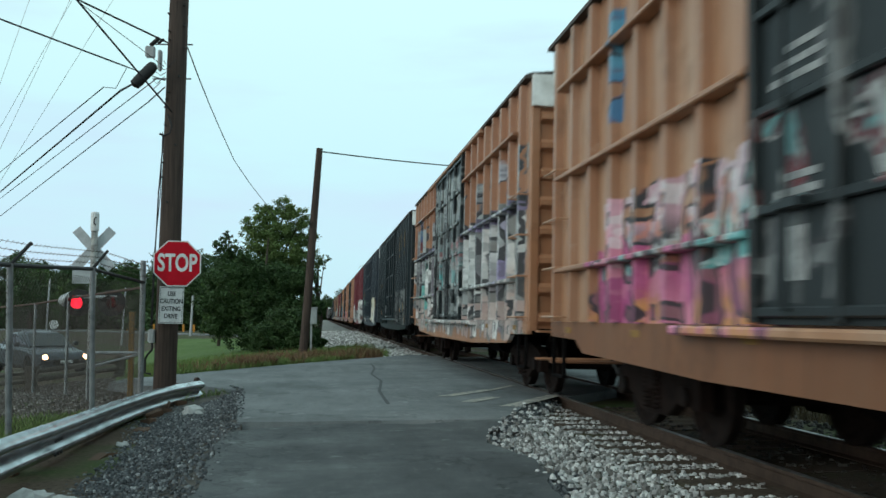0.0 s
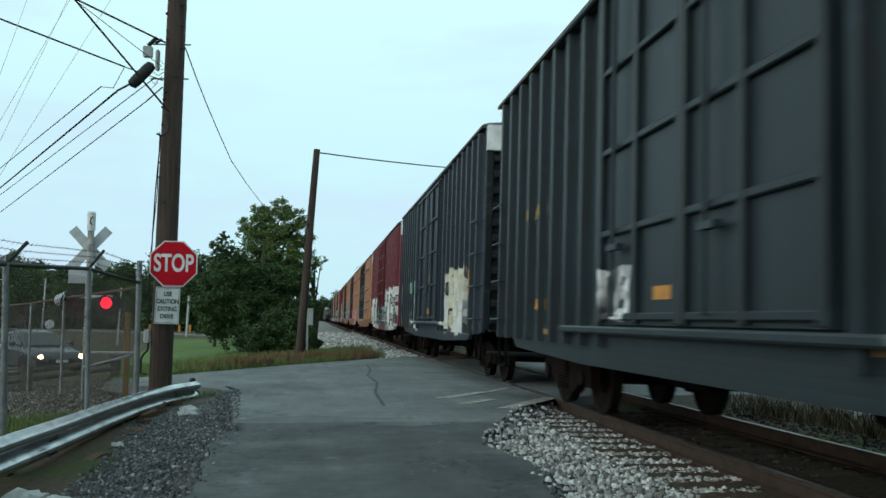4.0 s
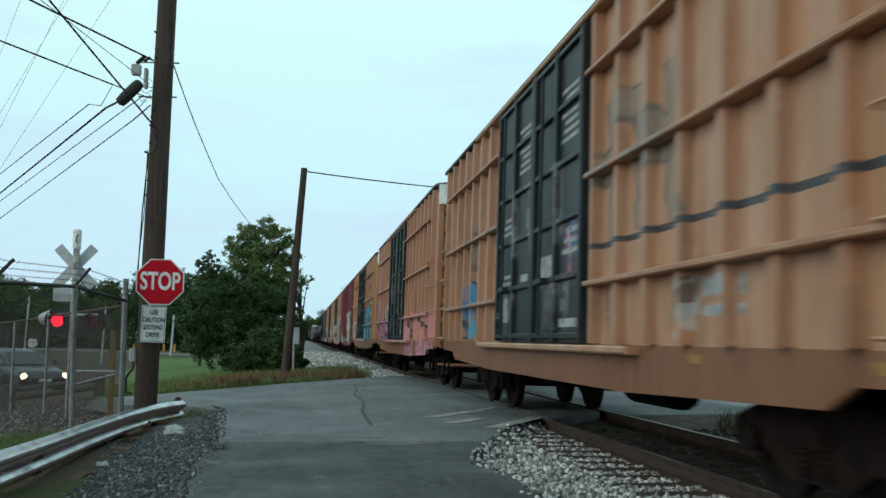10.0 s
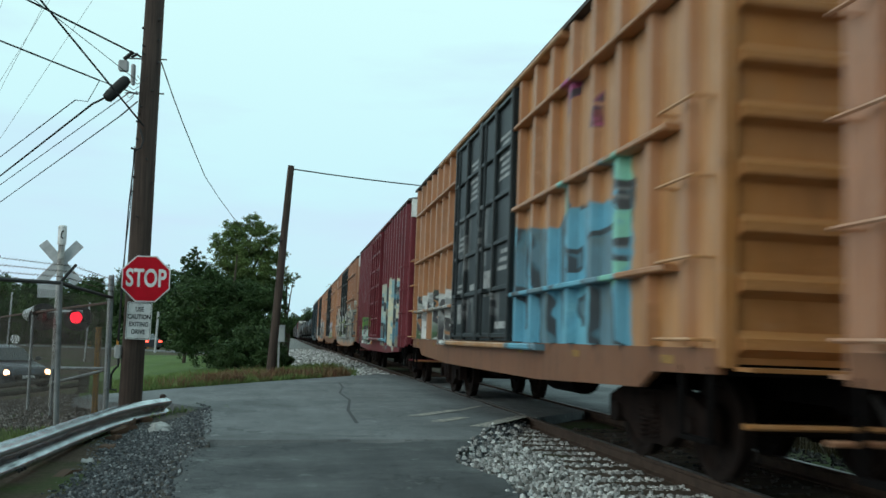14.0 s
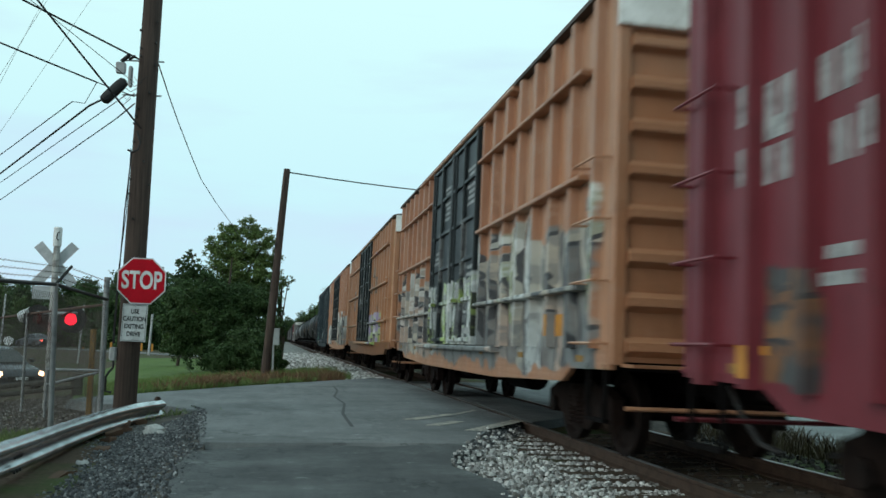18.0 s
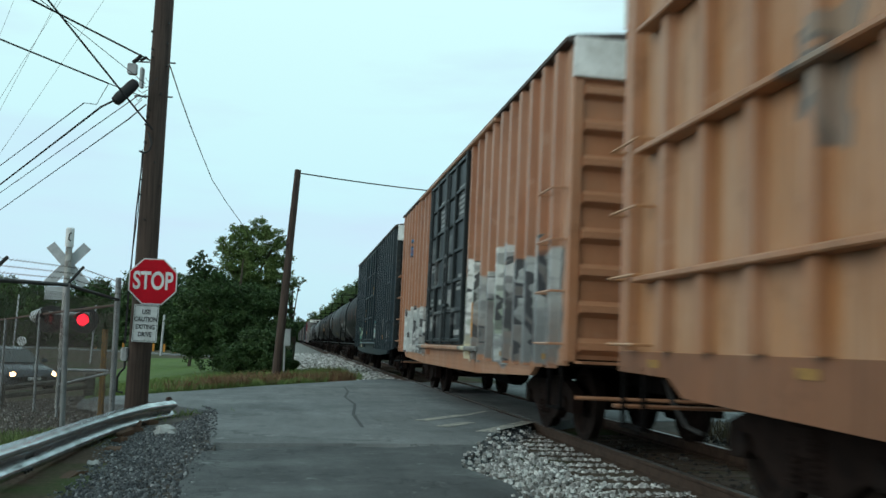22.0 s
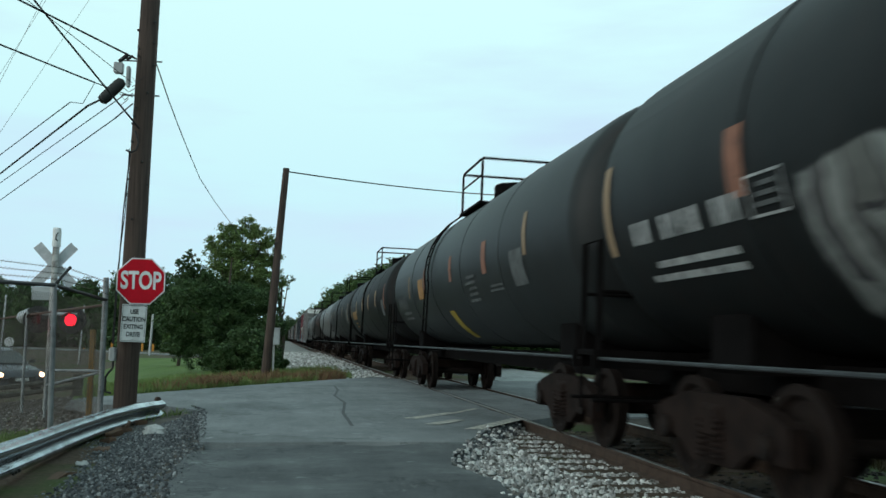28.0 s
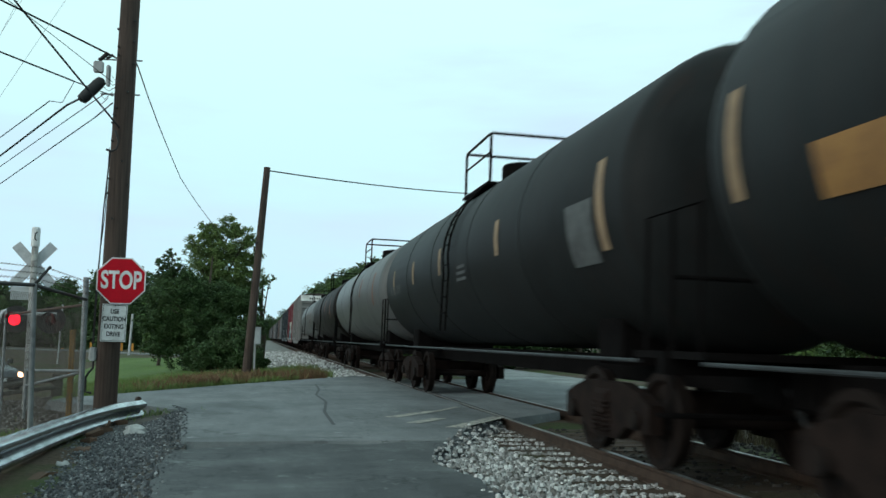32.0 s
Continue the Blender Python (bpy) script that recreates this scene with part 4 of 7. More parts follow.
        if end_white:
            part("white_panel", shared("white_panel%.2f" % top, lambda: Geo().box(-WB - 0.01, WB + 0.01, 0, 0.104, top - 0.46, top + 0.02)), M_ENDWHITE, car, "white panel with a small row of marks").matrix_basis = t
            tagged(part("marks", shared("end_marks%.2f" % top, lambda: [g for g in [Geo()] if [g.box(-0.9 + i * 0.2, -0.9 + i * 0.2 + 0.12, 0.1045, 0.108, top - 0.32, top - 0.16) for i in range(9)]][0]), M_BLACK, car), kind="stuff").matrix_basis = t
        for i in range(5):
            rung = shared("end_rung", lambda: Geo().path([(-WB + 0.16, 0.02, 0), (-WB + 0.16, 0.15, 0), (-WB + 0.66, 0.15, 0), (-WB + 0.66, 0.02, 0)], 0.014, 5))
            part("grab_iron", rung, end_paint, car).matrix_basis = t @ pose(0, 0, 1.3 + i * 0.5)
        def step():
            return Geo().box(-WB - 0.02, -WB + 0.02, -0.62, -0.58, 0.45, 1.02).box(-WB - 0.02, -WB + 0.02, -0.12, -0.08, 0.45, 1.02).box(-WB - 0.03, -WB + 0.05, -0.62, -0.08, 0.45, 0.485)
        part("sill_step", shared("sill_step", step), M_UNDER, car).matrix_basis = t
        part("sill_step", shared("sill_step_b", lambda: Geo().box(WB - 0.02, WB + 0.02, -0.62, -0.58, 0.45, 1.02).box(WB - 0.02, WB + 0.02, -0.12, -0.08, 0.45, 1.02).box(WB - 0.05, WB + 0.03, -0.62, -0.08, 0.45, 0.485)), M_UNDER, car).matrix_basis = t
        part("crossover_platform", shared("platform", lambda: Geo().box(-1.45, 1.45, 0.05, 0.32, 1.0, 1.03).path([(-1.5, 0.3, 0.62), (1.5, 0.3, 0.62)], 0.022)), end_paint, car, "end platform with an uncoupling lever").matrix_basis = t
        coupler(car, way * LB, way)
        truck(car, way * 5.65, y)
    for yy in (LB - 0.42, -LB + 0.42):
        for i in range(4):
            rung = shared("side_rung", lambda: Geo().path([(0, -0.33, 0), (-0.17, -0.33, 0), (-0.17, 0.33, 0), (0, 0.33, 0)], 0.015, 5))
            part("grab_iron", rung, paint, car).location = (-WB, yy, 1.22 + i * 0.62)
    # doors: two leaves with ribs, hung on a track
    for y0 in (-door, 0.0):
        key = "%.2f/%.2f/%.2f" % (top, door, y0)
        y1 = y0 + door
        lf = part("door", shared("door/" + key, lambda: Geo().box(-WB - 0.10, -WB, y0 + 0.01, y1 - 0.01, 1.17, top - 0.12)), door_paint, car, "ribbed sliding door leaf" if style != "plug" else "ribbed plug door leaf")
        rows = 5 if style == "bars" else 6 if style == "posts" else 4
        for z in np.linspace(1.25, top - 0.2, rows + 1):
            part("door_rib", shared("door_rib/%s/%.2f" % (key, z), lambda: Geo().box(-WB - 0.15, -WB - 0.095, y0 + 0.06, y1 - 0.06, z - 0.035, z + 0.035, 0.012)), door_paint, lf)
        for q in (y0 + 0.05, y0 + door * 0.5, y1 - 0.05):
            part("door_stile", shared("door_stile/%s/%.2f" % (key, q), lambda: Geo().box(-WB - 0.165, -WB - 0.095, q - 0.04, q + 0.04, 1.18, top - 0.14, 0.012)), door_paint, lf)
        part("lock_bar", shared("lock_bar%.2f" % top, lambda: Geo().path([(-0.18, 0, 1.25), (-0.18, 0, top - 0.3)], 0.022, 6).box(-0.23, -0.15, -0.25, 0.05, 1.9, 1.96)), door_paint, lf).location = (-WB, y0 + door * 0.75, 0)
    part("door_track", shared("door_track%.2f" % top, lambda: Geo().box(-0.15, 0.02, -4.3, 4.3, top - 0.10, top - 0.03, 0.02)), paint, car, "upper door track").location = (-WB, 0, 0)
    part("door_track", shared("door_track_low", lambda: Geo().box(-0.17, 0.0, -3.6, 3.6, 1.07, 1.15, 0.02)), paint, car, "lower door track").location = (-WB, 0, 0)
    # lettering that cannot be read: plain bars; reflectors along the sill
    for kind, a, b, z0, z1 in marks:
        mark_geo = Geo().box(-WB - 0.004, -WB, a, b, z0, z1)
        if abs((a + b) / 2) < door - 0.02:
            mark_geo = Geo().box(-WB - 0.104, -WB - 0.1, a, b, z0, z1)
        else:
            for p in [q for p in posts_along(bars) for q in (-p, p)]:
                if min(b, p + 0.057) - max(a, p - 0.057) > 0.01:
                    mark_geo.box(-WB - 0.108, -WB - 0.104, max(a, p - 0.057), min(b, p + 0.057), z0, z1)
        part("lettering", mark_geo, {"w": M_LETTER, "y": M_LETTERY, "o": M_YELLOW}[kind], car)
    for yy in (-7.2, -4.8, -2.4, 2.4, 4.8, 7.2):
        part("reflector", shared("reflector", lambda: Geo().box(-0.006, 0, -0.12, 0.12, -0.035, 0.035)), M_DULLYELLOW, car).location = (-WB - 0.021, yy, 1.06)
    return car


def distant_car(y, paint, colour):
    """A covered freight car that stays far down the track: body with posts, roof, ends and trucks."""
    car = thing("freight_car", pose(RAIL_X, y, 0, 0, LEAN, 0), colour + " covered freight car far down the train", "freight car", "cars of the freight train")
    def body():
        g = Geo().box(-WB, WB, -LB, LB, 0.95, 4.5, 0.04)
        for i in range(15):
            yy = -LB + 0.4 + i * (2 * LB - 0.8) / 14
            g.box(-WB - 0.1, -WB, yy - 0.07, yy + 0.07, 1.0, 4.45)
        return g
    part("body", shared("distant_body", body), paint, car)
    part("roof", shared("distant_roof", lambda: Geo().prism([(-WB - 0.08, 4.48), (-WB - 0.08, 4.54), (0, 4.72), (WB + 0.08, 4.54), (WB + 0.08, 4.48)], 1, -LB - 0.05, LB + 0.05)), M_ROOF, car)
    side, spring, wheel, axle, bolster = truck_meshes()
    for way in (1, -1):
        part("coupler", shared("distant_coupler", lambda: Geo().box(-0.12, 0.12, 0, 0.8, 0.7, 1.0, 0.03)), M_UNDER, car).matrix_basis = pose(0, way * LB, 0, 0, 0, 0 if way > 0 else 180)
        for x in (-0.98, 0.98):
            part("side_frame", side, M_TRUCK, car).location = (x, way * 5.65, 0)
        for d in (-0.89, 0.89):
            part("wheel", wheel, M_WHEEL, car).matrix_basis = pose(-0.72, way * 5.65 + d, 0.457, 0, 0, 180)
    return car


def tank_car(y, material, label, half=7.9, radius=1.52, marks=(), ladder_at=-0.2):
    """A tank car: a long drum on two trucks, with a dome, a platform and railings on top."""
    car = thing("tank_car", pose(RAIL_X, y, 0, 0, LEAN, 0), label, "tank car", "cars of the freight train")
    zc = 1.02 + radius + 0.12
    def drum():
        prof = [(-half + 0.5 * (1 - math.cos(t)), max(0.02, radius * math.sin(t))) for t in (math.pi / 2 * i / 8 for i in range(9))]
        prof += [(-h, r) for h, r in reversed(prof)]
        g = Geo().lathe(prof, 1, (0, 0, zc), 40)
        g.smooth = True
        return g
    part("drum", shared("drum%.2f_%.2f" % (radius, half), drum), material, car)
    for q in (-4.6, -1.6, 1.6, 4.6):
        part("weld_seam", shared("weld_seam/%.2f/%.1f" % (radius, q), lambda: Geo().lathe([(q - 0.03, radius - 0.01), (q - 0.025, radius + 0.008), (q + 0.025, radius + 0.008), (q + 0.03, radius - 0.01)], 1, (0, 0, zc), 40, False)), material, car)
    def saddle():
        g = Geo()
        g.box(-0.95, 0.95, -0.35, 0.35, 0.98, 1.5, 0.03)
        return g
    for way in (-1, 1):
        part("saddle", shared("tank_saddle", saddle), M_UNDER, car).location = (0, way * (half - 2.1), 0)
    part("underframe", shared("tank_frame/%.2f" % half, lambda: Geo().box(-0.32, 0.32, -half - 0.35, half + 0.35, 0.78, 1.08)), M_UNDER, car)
    for x in (-1.42, 1.42):
        part("running_board", shared("running_board/%.2f" % half, lambda: Geo().box(-0.03, 0.03, -half + 0.2, half - 0.2, 1.03, 1.065, 0.01)), M_BOARD, car, "long grey side rail").location = (x, 0, 0)
    part("dome", shared("dome", lambda: Geo().lathe([(0, 0.45), (0.32, 0.45), (0.36, 0.42), (0.42, 0.12)], 2, (0, 0, 0), 20)), M_UNDER, car, "manway dome").location = (0, 0.3, zc + radius - 0.04)
    def platform():
        return Geo().box(-1.05, 1.05, -1.0, 1.0, 0, 0.05)
    part("platform", shared("top_platform", platform), M_UNDER, car, "steel grating platform").location = (0, 0, zc + radius - 0.3)
    for x in (-1.0, 1.0):
        def rails_():
            g = Geo()
            g.path([(0, -0.95, 0), (0, -0.95, 0.82), (0, -0.85, 0.88), (0, 0.85, 0.88), (0, 0.95, 0.82), (0, 0.95, 0)], 0.025, 6)
            g.path([(0, -0.95, 0.55), (0, 0.95, 0.55)], 0.02, 6)
            return g
        part("railing", shared("railing", rails_), M_UNDER, car).location = (x, 0, zc + radius - 0.28)
    for q in (-0.95, 0.95):
        part("cross_rail", shared("railing_across", lambda: Geo().path([(-1.0, 0, 0.88), (1.0, 0, 0.88)], 0.025, 6)), M_UNDER, car).location = (0, q, zc + radius - 0.28)
    def ladder():
        g = Geo()
        for s in (-0.22, 0.22):
            pts = [(-math.sin(t) * (radius + 0.07), s, math.cos(t) * (radius + 0.07)) for t in (0.55 + 0.2 * i for i in range(7))]
            pts.append((-radius - 0.07, s, -1.3))
            g.path(pts, 0.02, 5)
        return g
    lad = part("ladder", shared("tank_ladder%.2f" % radius, ladder), M_UNDER, car)
    lad.location = (0, ladder_at, zc)
    for i in range(12):
        t = 0.6 + i * 0.12
        x, z = (-math.sin(t) * (radius + 0.07), math.cos(t) * (radius + 0.07)) if i < 8 else (-radius - 0.07, -0.15 - (i - 8) * 0.28)
        part("rung", shared("ladder_rung", lambda: Geo().path([(0, -0.22, 0), (0, 0.22, 0)], 0.014, 5)), M_UNDER, lad).location = (x, 0, z)
    for way in (1, -1):
        t = pose(0, way * (half + 0.2), 0, 0, 0, 0 if way > 0 else 180)
        part("end_platform", shared("tank_end", lambda: Geo().box(-1.45, 1.45, -0.45, 0.25, 1.08, 1.14).box(-1.5, 1.5, 0.2, 0.26, 0.95, 1.14)), M_UNDER, car).matrix_basis = t
        def rails2():
            g = Geo()
            for x in (-1.4, 1.4):
                g.path([(x, 0.2, 0.5), (x, 0.2, 2.3), (x, -0.3, 2.3), (x, -0.3, 1.1)], 0.02, 5)
            g.path([(-1.4, 0.2, 1.75), (1.4, 0.2, 1.75)], 0.02, 5)
            g.path([(-1.5, 0.24, 0.62), (1.5, 0.24, 0.62)], 0.022, 5)
            return g
        part("end_rail", shared("tank_end_rail", rails2), M_UNDER, car).matrix_basis = t
        coupler(car, way * (half + 0.3), way)
        truck(car, way * (half - 2.0), y)
    def patch(a, b, z0, z1, lift):
        """A thin patch that follows the drum on the near side."""
        g = Geo()
        n = 8
        r = radius + lift
        ts = [math.asin(max(-1, min(1, (z0 + (z1 - z0) * i / n - zc) / r))) for i in range(n + 1)]
        for i in range(n):
            p, q = [(-r * math.cos(t), r * math.sin(t) + zc) for t in ts[i:i + 2]]
            g.quad((p[0], a, p[1]), (p[0], b, p[1]), (q[0], b, q[1]), (q[0], a, q[1]))
        return g
    for kind, a, b, z0, z1 in marks:
        part("lettering" if kind != "o" else "reflector", patch(a, b, z0, z1, 0.012 if kind in "wgk" else 0.008), {"w": M_LETTER, "y": M_LETTERY, "o": M_ORANGE, "g": M_GREYMARK, "b": M_YELLOWMARK, "e": M_BEIGE, "p": M_PANEL, "k": M_BLACK}[kind], car)
    return car


M_BOARD = worn("side_rail_steel", (0.045, 0.05, 0.053), (0.02, 0.02, 0.02), 4, 0.55, 0.3)
M_PANEL = worn("yellow_panel_paint", (0.34, 0.24, 0.03), (0.2, 0.14, 0.03), 4, 0.7)
M_ORANGE = worn("faded_orange", (0.22, 0.10, 0.065), (0.15, 0.07, 0.05), 5, 0.8)
M_GREYMARK = worn("grey_marks", (0.09, 0.096, 0.096), (0.05, 0.05, 0.05), 5, 0.8)
M_YELLOWMARK = worn("ochre_band", (0.30, 0.155, 0.05), (0.2, 0.10, 0.04), 5, 0.7)
M_BEIGE = worn("beige_strip", (0.27, 0.185, 0.11), (0.19, 0.13, 0.08), 5, 0.7)
TAN = (0.385, 0.185, 0.092)
TAN2 = (0.385, 0.168, 0.08)
RED = (0.145, 0.019, 0.027)
DARK = (0.017, 0.026, 0.030)
SLATE = (0.028, 0.041, 0.058)
BLACKDOOR = (0.017, 0.022, 0.0235)
WHITE_, PALE, INK = (0.74, 0.75, 0.73), (0.44, 0.47, 0.46), (0.03, 0.03, 0.035)
GREY_ = (0.16, 0.17, 0.17)
PINK, MAG, TEAL, MINT = (0.62, 0.22, 0.32), (0.42, 0.07, 0.22), (0.12, 0.38, 0.38), (0.2, 0.5, 0.38)
SKYB, BLUE, LIME, CREAM, LILAC = (0.10, 0.33, 0.45), (0.04, 0.16, 0.32), (0.38, 0.5, 0.15), (0.6, 0.56, 0.40), (0.32, 0.26, 0.45)
GREEN_ = (0.12, 0.32, 0.05)
# each car: where its middle stands along the track at the start, and its look
# where the cars stand along the track at the start: the trailing ends of the first thirteen, the middles of the tank cars, then trailing ends again
OFFS = (11.79, 29.32, 47.19, 64.87, 82.38, 100.21, 117.87, 135.56, 153.12, 170.91, 188.76, 206.69, 224.9, 234.6, 251.2, 269.05, 286.05, 303.3, 320.8, 339, 365.55, 383.15, 400.75, 418.35)


@functools.lru_cache(None)
def black_door(k, art=()):
    art = tuple(art) + ((-2.1, 2.1, 1.3, 1.9, (GREY_, INK, (0.08, 0.09, 0.09)), 2.6, 0.45), (-2.1, 2.1, 2.3, 3.4, ((0.09, 0.1, 0.1), INK, GREY_), 2.2, 0.3))
    return car_paint("black_door_paint_" + k, BLACKDOOR, art, 0.3, 0.22, 0.2, None, (0.035, 0.042, 0.044))


def lines(kind, a, b, z0, z1, n):
    """A block of small lettering: n even bars."""
    h = (z1 - z0) / (2 * n - 1)
    return [(kind, a, b - (b - a) * 0.25 * ((i * 7) % 3) / 2, z0 + 2 * i * h, z0 + (2 * i + 1) * h) for i in range(n)]


def chars(kind, a, b, z0, z1, n):
    """A row of n characters too small to read: plain blocks with gaps."""
    w = (b - a) / n
    return [(kind, a + i * w, a + (i + (0.5, 0.66, 0.58)[i % 3]) * w, z0, z1) for i in range(n) if i % 6 != 3]


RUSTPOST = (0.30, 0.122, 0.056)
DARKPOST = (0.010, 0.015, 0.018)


def build_train():
    cars = []
    tan_end, red_end = car_paint("tan_end_paint", TAN2), car_paint("red_end_paint", RED, (), 0.35, 0.12, 0.3, None, (0.05, 0.012, 0.014))
    # sills in a darker tan: shade low on the body is put into the colour
    shaded_tan_sill = car_paint("shaded_tan_sill_paint", (0.21, 0.088, 0.042), (), 0.7, 0.5, 0.25, None, (0.08, 0.055, 0.04))
    dark_end = car_paint("dark_end_paint", (0.012, 0.018, 0.021), (), 0.4, 0.08, 0.2)
    mid = lambda i: OFFS[i] - LB
    data = lines("w", -1.85, -1.2, 3.55, 4.2, 7) + lines("w", 0.35, 0.95, 3.55, 4.2, 7) + lines("w", -1.95, -1.3, 2.2, 2.5, 3) + lines("w", 1.3, 1.95, 2.75, 3.0, 3)
    data += lines("w", 1.35, 1.95, 1.9, 2.15, 3) + [("w", -0.85, -0.35, 1.85, 2.25), ("w", 1.5, 1.8, 1.45, 1.8), ("w", 0.35, 0.75, 2.0, 2.1), ("w", -1.9, -1.2, 1.35, 1.45)]
    tagc = (SKYB, RED, PINK, BLUE)
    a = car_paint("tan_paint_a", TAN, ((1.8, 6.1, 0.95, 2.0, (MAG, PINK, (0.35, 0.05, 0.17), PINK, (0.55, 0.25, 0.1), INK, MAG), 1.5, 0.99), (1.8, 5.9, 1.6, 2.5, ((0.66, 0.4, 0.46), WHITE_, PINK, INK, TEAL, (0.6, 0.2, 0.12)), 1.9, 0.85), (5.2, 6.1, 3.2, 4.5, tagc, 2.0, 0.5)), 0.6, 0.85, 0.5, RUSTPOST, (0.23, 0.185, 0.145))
    cars.append(boxcar(mid(0), a, black_door("a", ((-2, 2.2, 1.9, 2.6, (INK, TEAL, RED, PALE), 2.0, 0.3),)), "tan boxcar with black doors and pink sprayed lettering", end_paint=tan_end, sill_paint=shaded_tan_sill, marks=data))
    art = ((-7.9, 7.7, 0.85, 3.2, (WHITE_, GREY_, WHITE_, PALE, (0.16, 0.13, 0.17), (0.55, 0.44, 0.40), PALE), 1.1, 0.99), (-7.9, 7.5, 1.75, 3.9, (PALE, (0.09, 0.08, 0.1), LILAC, GREY_, WHITE_, (0.22, 0.2, 0.22)), 1.7, 0.6), (4.0, 5.8, 0.9, 2.9, (TEAL, MINT, (0.12, 0.4, 0.3)), 0.9, 0.5), (-7.8, 7.9, 0.8, 1.5, ((0.5, 0.38, 0.34), (0.42, 0.3, 0.28), GREY_, WHITE_), 1.9, 0.8), (-7.9, 7.9, 2.85, 3.15, (INK, LILAC, INK), 1.2, 0.8), (5.6, 6.5, 3.2, 4.2, tagc, 2.0, 0.5))
    b = car_paint("tan_paint_b", TAN2, art, 0.6, 0.85, 0.5, RUSTPOST, (0.23, 0.185, 0.145))
    cars.append(boxcar(mid(1), b, black_door("b", ((-2.2, 2.2, 1.2, 2.5, (INK, PALE, GREY_, WHITE_, (0.12, 0.14, 0.14)), 1.7, 0.85), (-2.2, 2.2, 2.4, 4.5, (PALE, (0.25, 0.29, 0.29), GREY_, WHITE_, (0.18, 0.21, 0.21)), 1.3, 0.8), (-2.2, 2.2, 1.8, 3.0, ((0.3, 0.05, 0.06), TEAL, PALE), 2.4, 0.3))), "tan boxcar covered with white and black graffiti", end_paint=tan_end, marks=data))
    big = [("y", -4.75, -4.25, 3.75, 4.35), ("y", -5.6, -5.05, 3.75, 4.35), ("y", -6.45, -5.85, 3.75, 4.4), ("y", -4.75, -4.25, 3.5, 3.62), ("y", -5.6, -5.05, 3.5, 3.62), ("y", -6.45, -5.85, 3.5, 3.62)]
    yel = big + [("o", -7.55, -7.2, 2.25, 2.65), ("o", -7.0, -6.5, 1.0, 1.25), ("o", -5.3, -4.9, 1.42, 1.55), ("y", -6.7, -6.2, 1.45, 1.75), ("o", 4.9, 5.3, 1.35, 1.5), ("o", 0.3, 0.7, 1.4, 1.52), ("w", -5.3, -4.9, 1.7, 1.95)] + lines("y", 4.9, 6.1, 2.65, 2.8, 1)
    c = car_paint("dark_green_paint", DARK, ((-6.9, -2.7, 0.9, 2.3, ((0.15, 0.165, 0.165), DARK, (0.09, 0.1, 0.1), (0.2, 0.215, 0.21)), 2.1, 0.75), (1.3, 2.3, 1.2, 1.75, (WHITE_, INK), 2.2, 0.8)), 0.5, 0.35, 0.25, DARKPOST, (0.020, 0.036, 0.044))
    cars.append(boxcar(mid(2), c, c, "dark grey-green boxcar with yellow marks and a plug door", "plug", 9, end_paint=dark_end, marks=yel))
    d = car_paint("slate_paint", SLATE, ((-6.8, -3.2, 0.85, 2.4, (CREAM, WHITE_, GREY_, CREAM), 1.5, 0.9), (2.5, 4.8, 0.85, 2.4, (MINT, PALE, (0.09, 0.06, 0.05), WHITE_, MINT), 1.5, 0.75)), 0.5, 0.35, 0.25, DARKPOST, (0.020, 0.036, 0.044))
    cars.append(boxcar(mid(3), d, d, "slate blue-grey boxcar with yellow marks and a plug door", "plug", 9, door=2.4, end_paint=dark_end,
                       marks=[("y", 5.75, 6.3, 2.6, 2.85), ("y", 4.85, 5.5, 2.6, 2.9), ("y", 5.7, 6.2, 2.1, 2.3), ("y", 4.85, 5.5, 2.05, 2.3), ("o", 6.9, 7.3, 1.0, 1.3), ("o", 3.6, 4.2, 1.0, 1.25), ("y", -0.8, -0.45, 2.2, 2.4), ("o", -0.9, -0.3, 1.35, 1.5), ("w", 6.7, 7.1, 1.7, 2.4), ("o", 1.5, 1.8, 1.4, 1.5), ("y", 0.2, 0.6, 1.9, 2.0), ("o", -7.3, -6.9, 1.7, 2.2)]))
    e_ = car_paint("red_paint_a", RED, ((2.0, 7.5, 0.7, 2.3, (WHITE_, PALE, WHITE_, CREAM, WHITE_), 1.2, 0.99), (-7.9, -1.8, 0.6, 2.55, (WHITE_, PALE, WHITE_, CREAM, WHITE_), 1.0, 0.99), (-1.8, 2.0, 0.9, 1.8, (PALE, INK, RED, (0.1, 0.12, 0.12)), 1.6, 0.8)), 0.35, 0.12, 0.3, None, (0.05, 0.012, 0.014))
    rm = [("w", 4.3, 4.7, 2.9, 3.1), ("w", 4.3, 4.75, 2.55, 2.8), ("w", 6.6, 6.9, 2.6, 2.75), ("w", 2.6, 2.8, 1.9, 2.1), ("w", -6.9, -6.6, 3.1, 3.3), ("w", -6.9, -6.5, 2.7, 2.95)] + lines("w", -1.5, -0.6, 3.3, 3.7, 4) + lines("w", 0.9, 1.3, 2.3, 2.5, 2)
    cars.append(boxcar(mid(4), e_, e_, "dark red boxcar with white sprayed lettering", "posts", 9, door=1.6, end_paint=red_end, marks=rm))
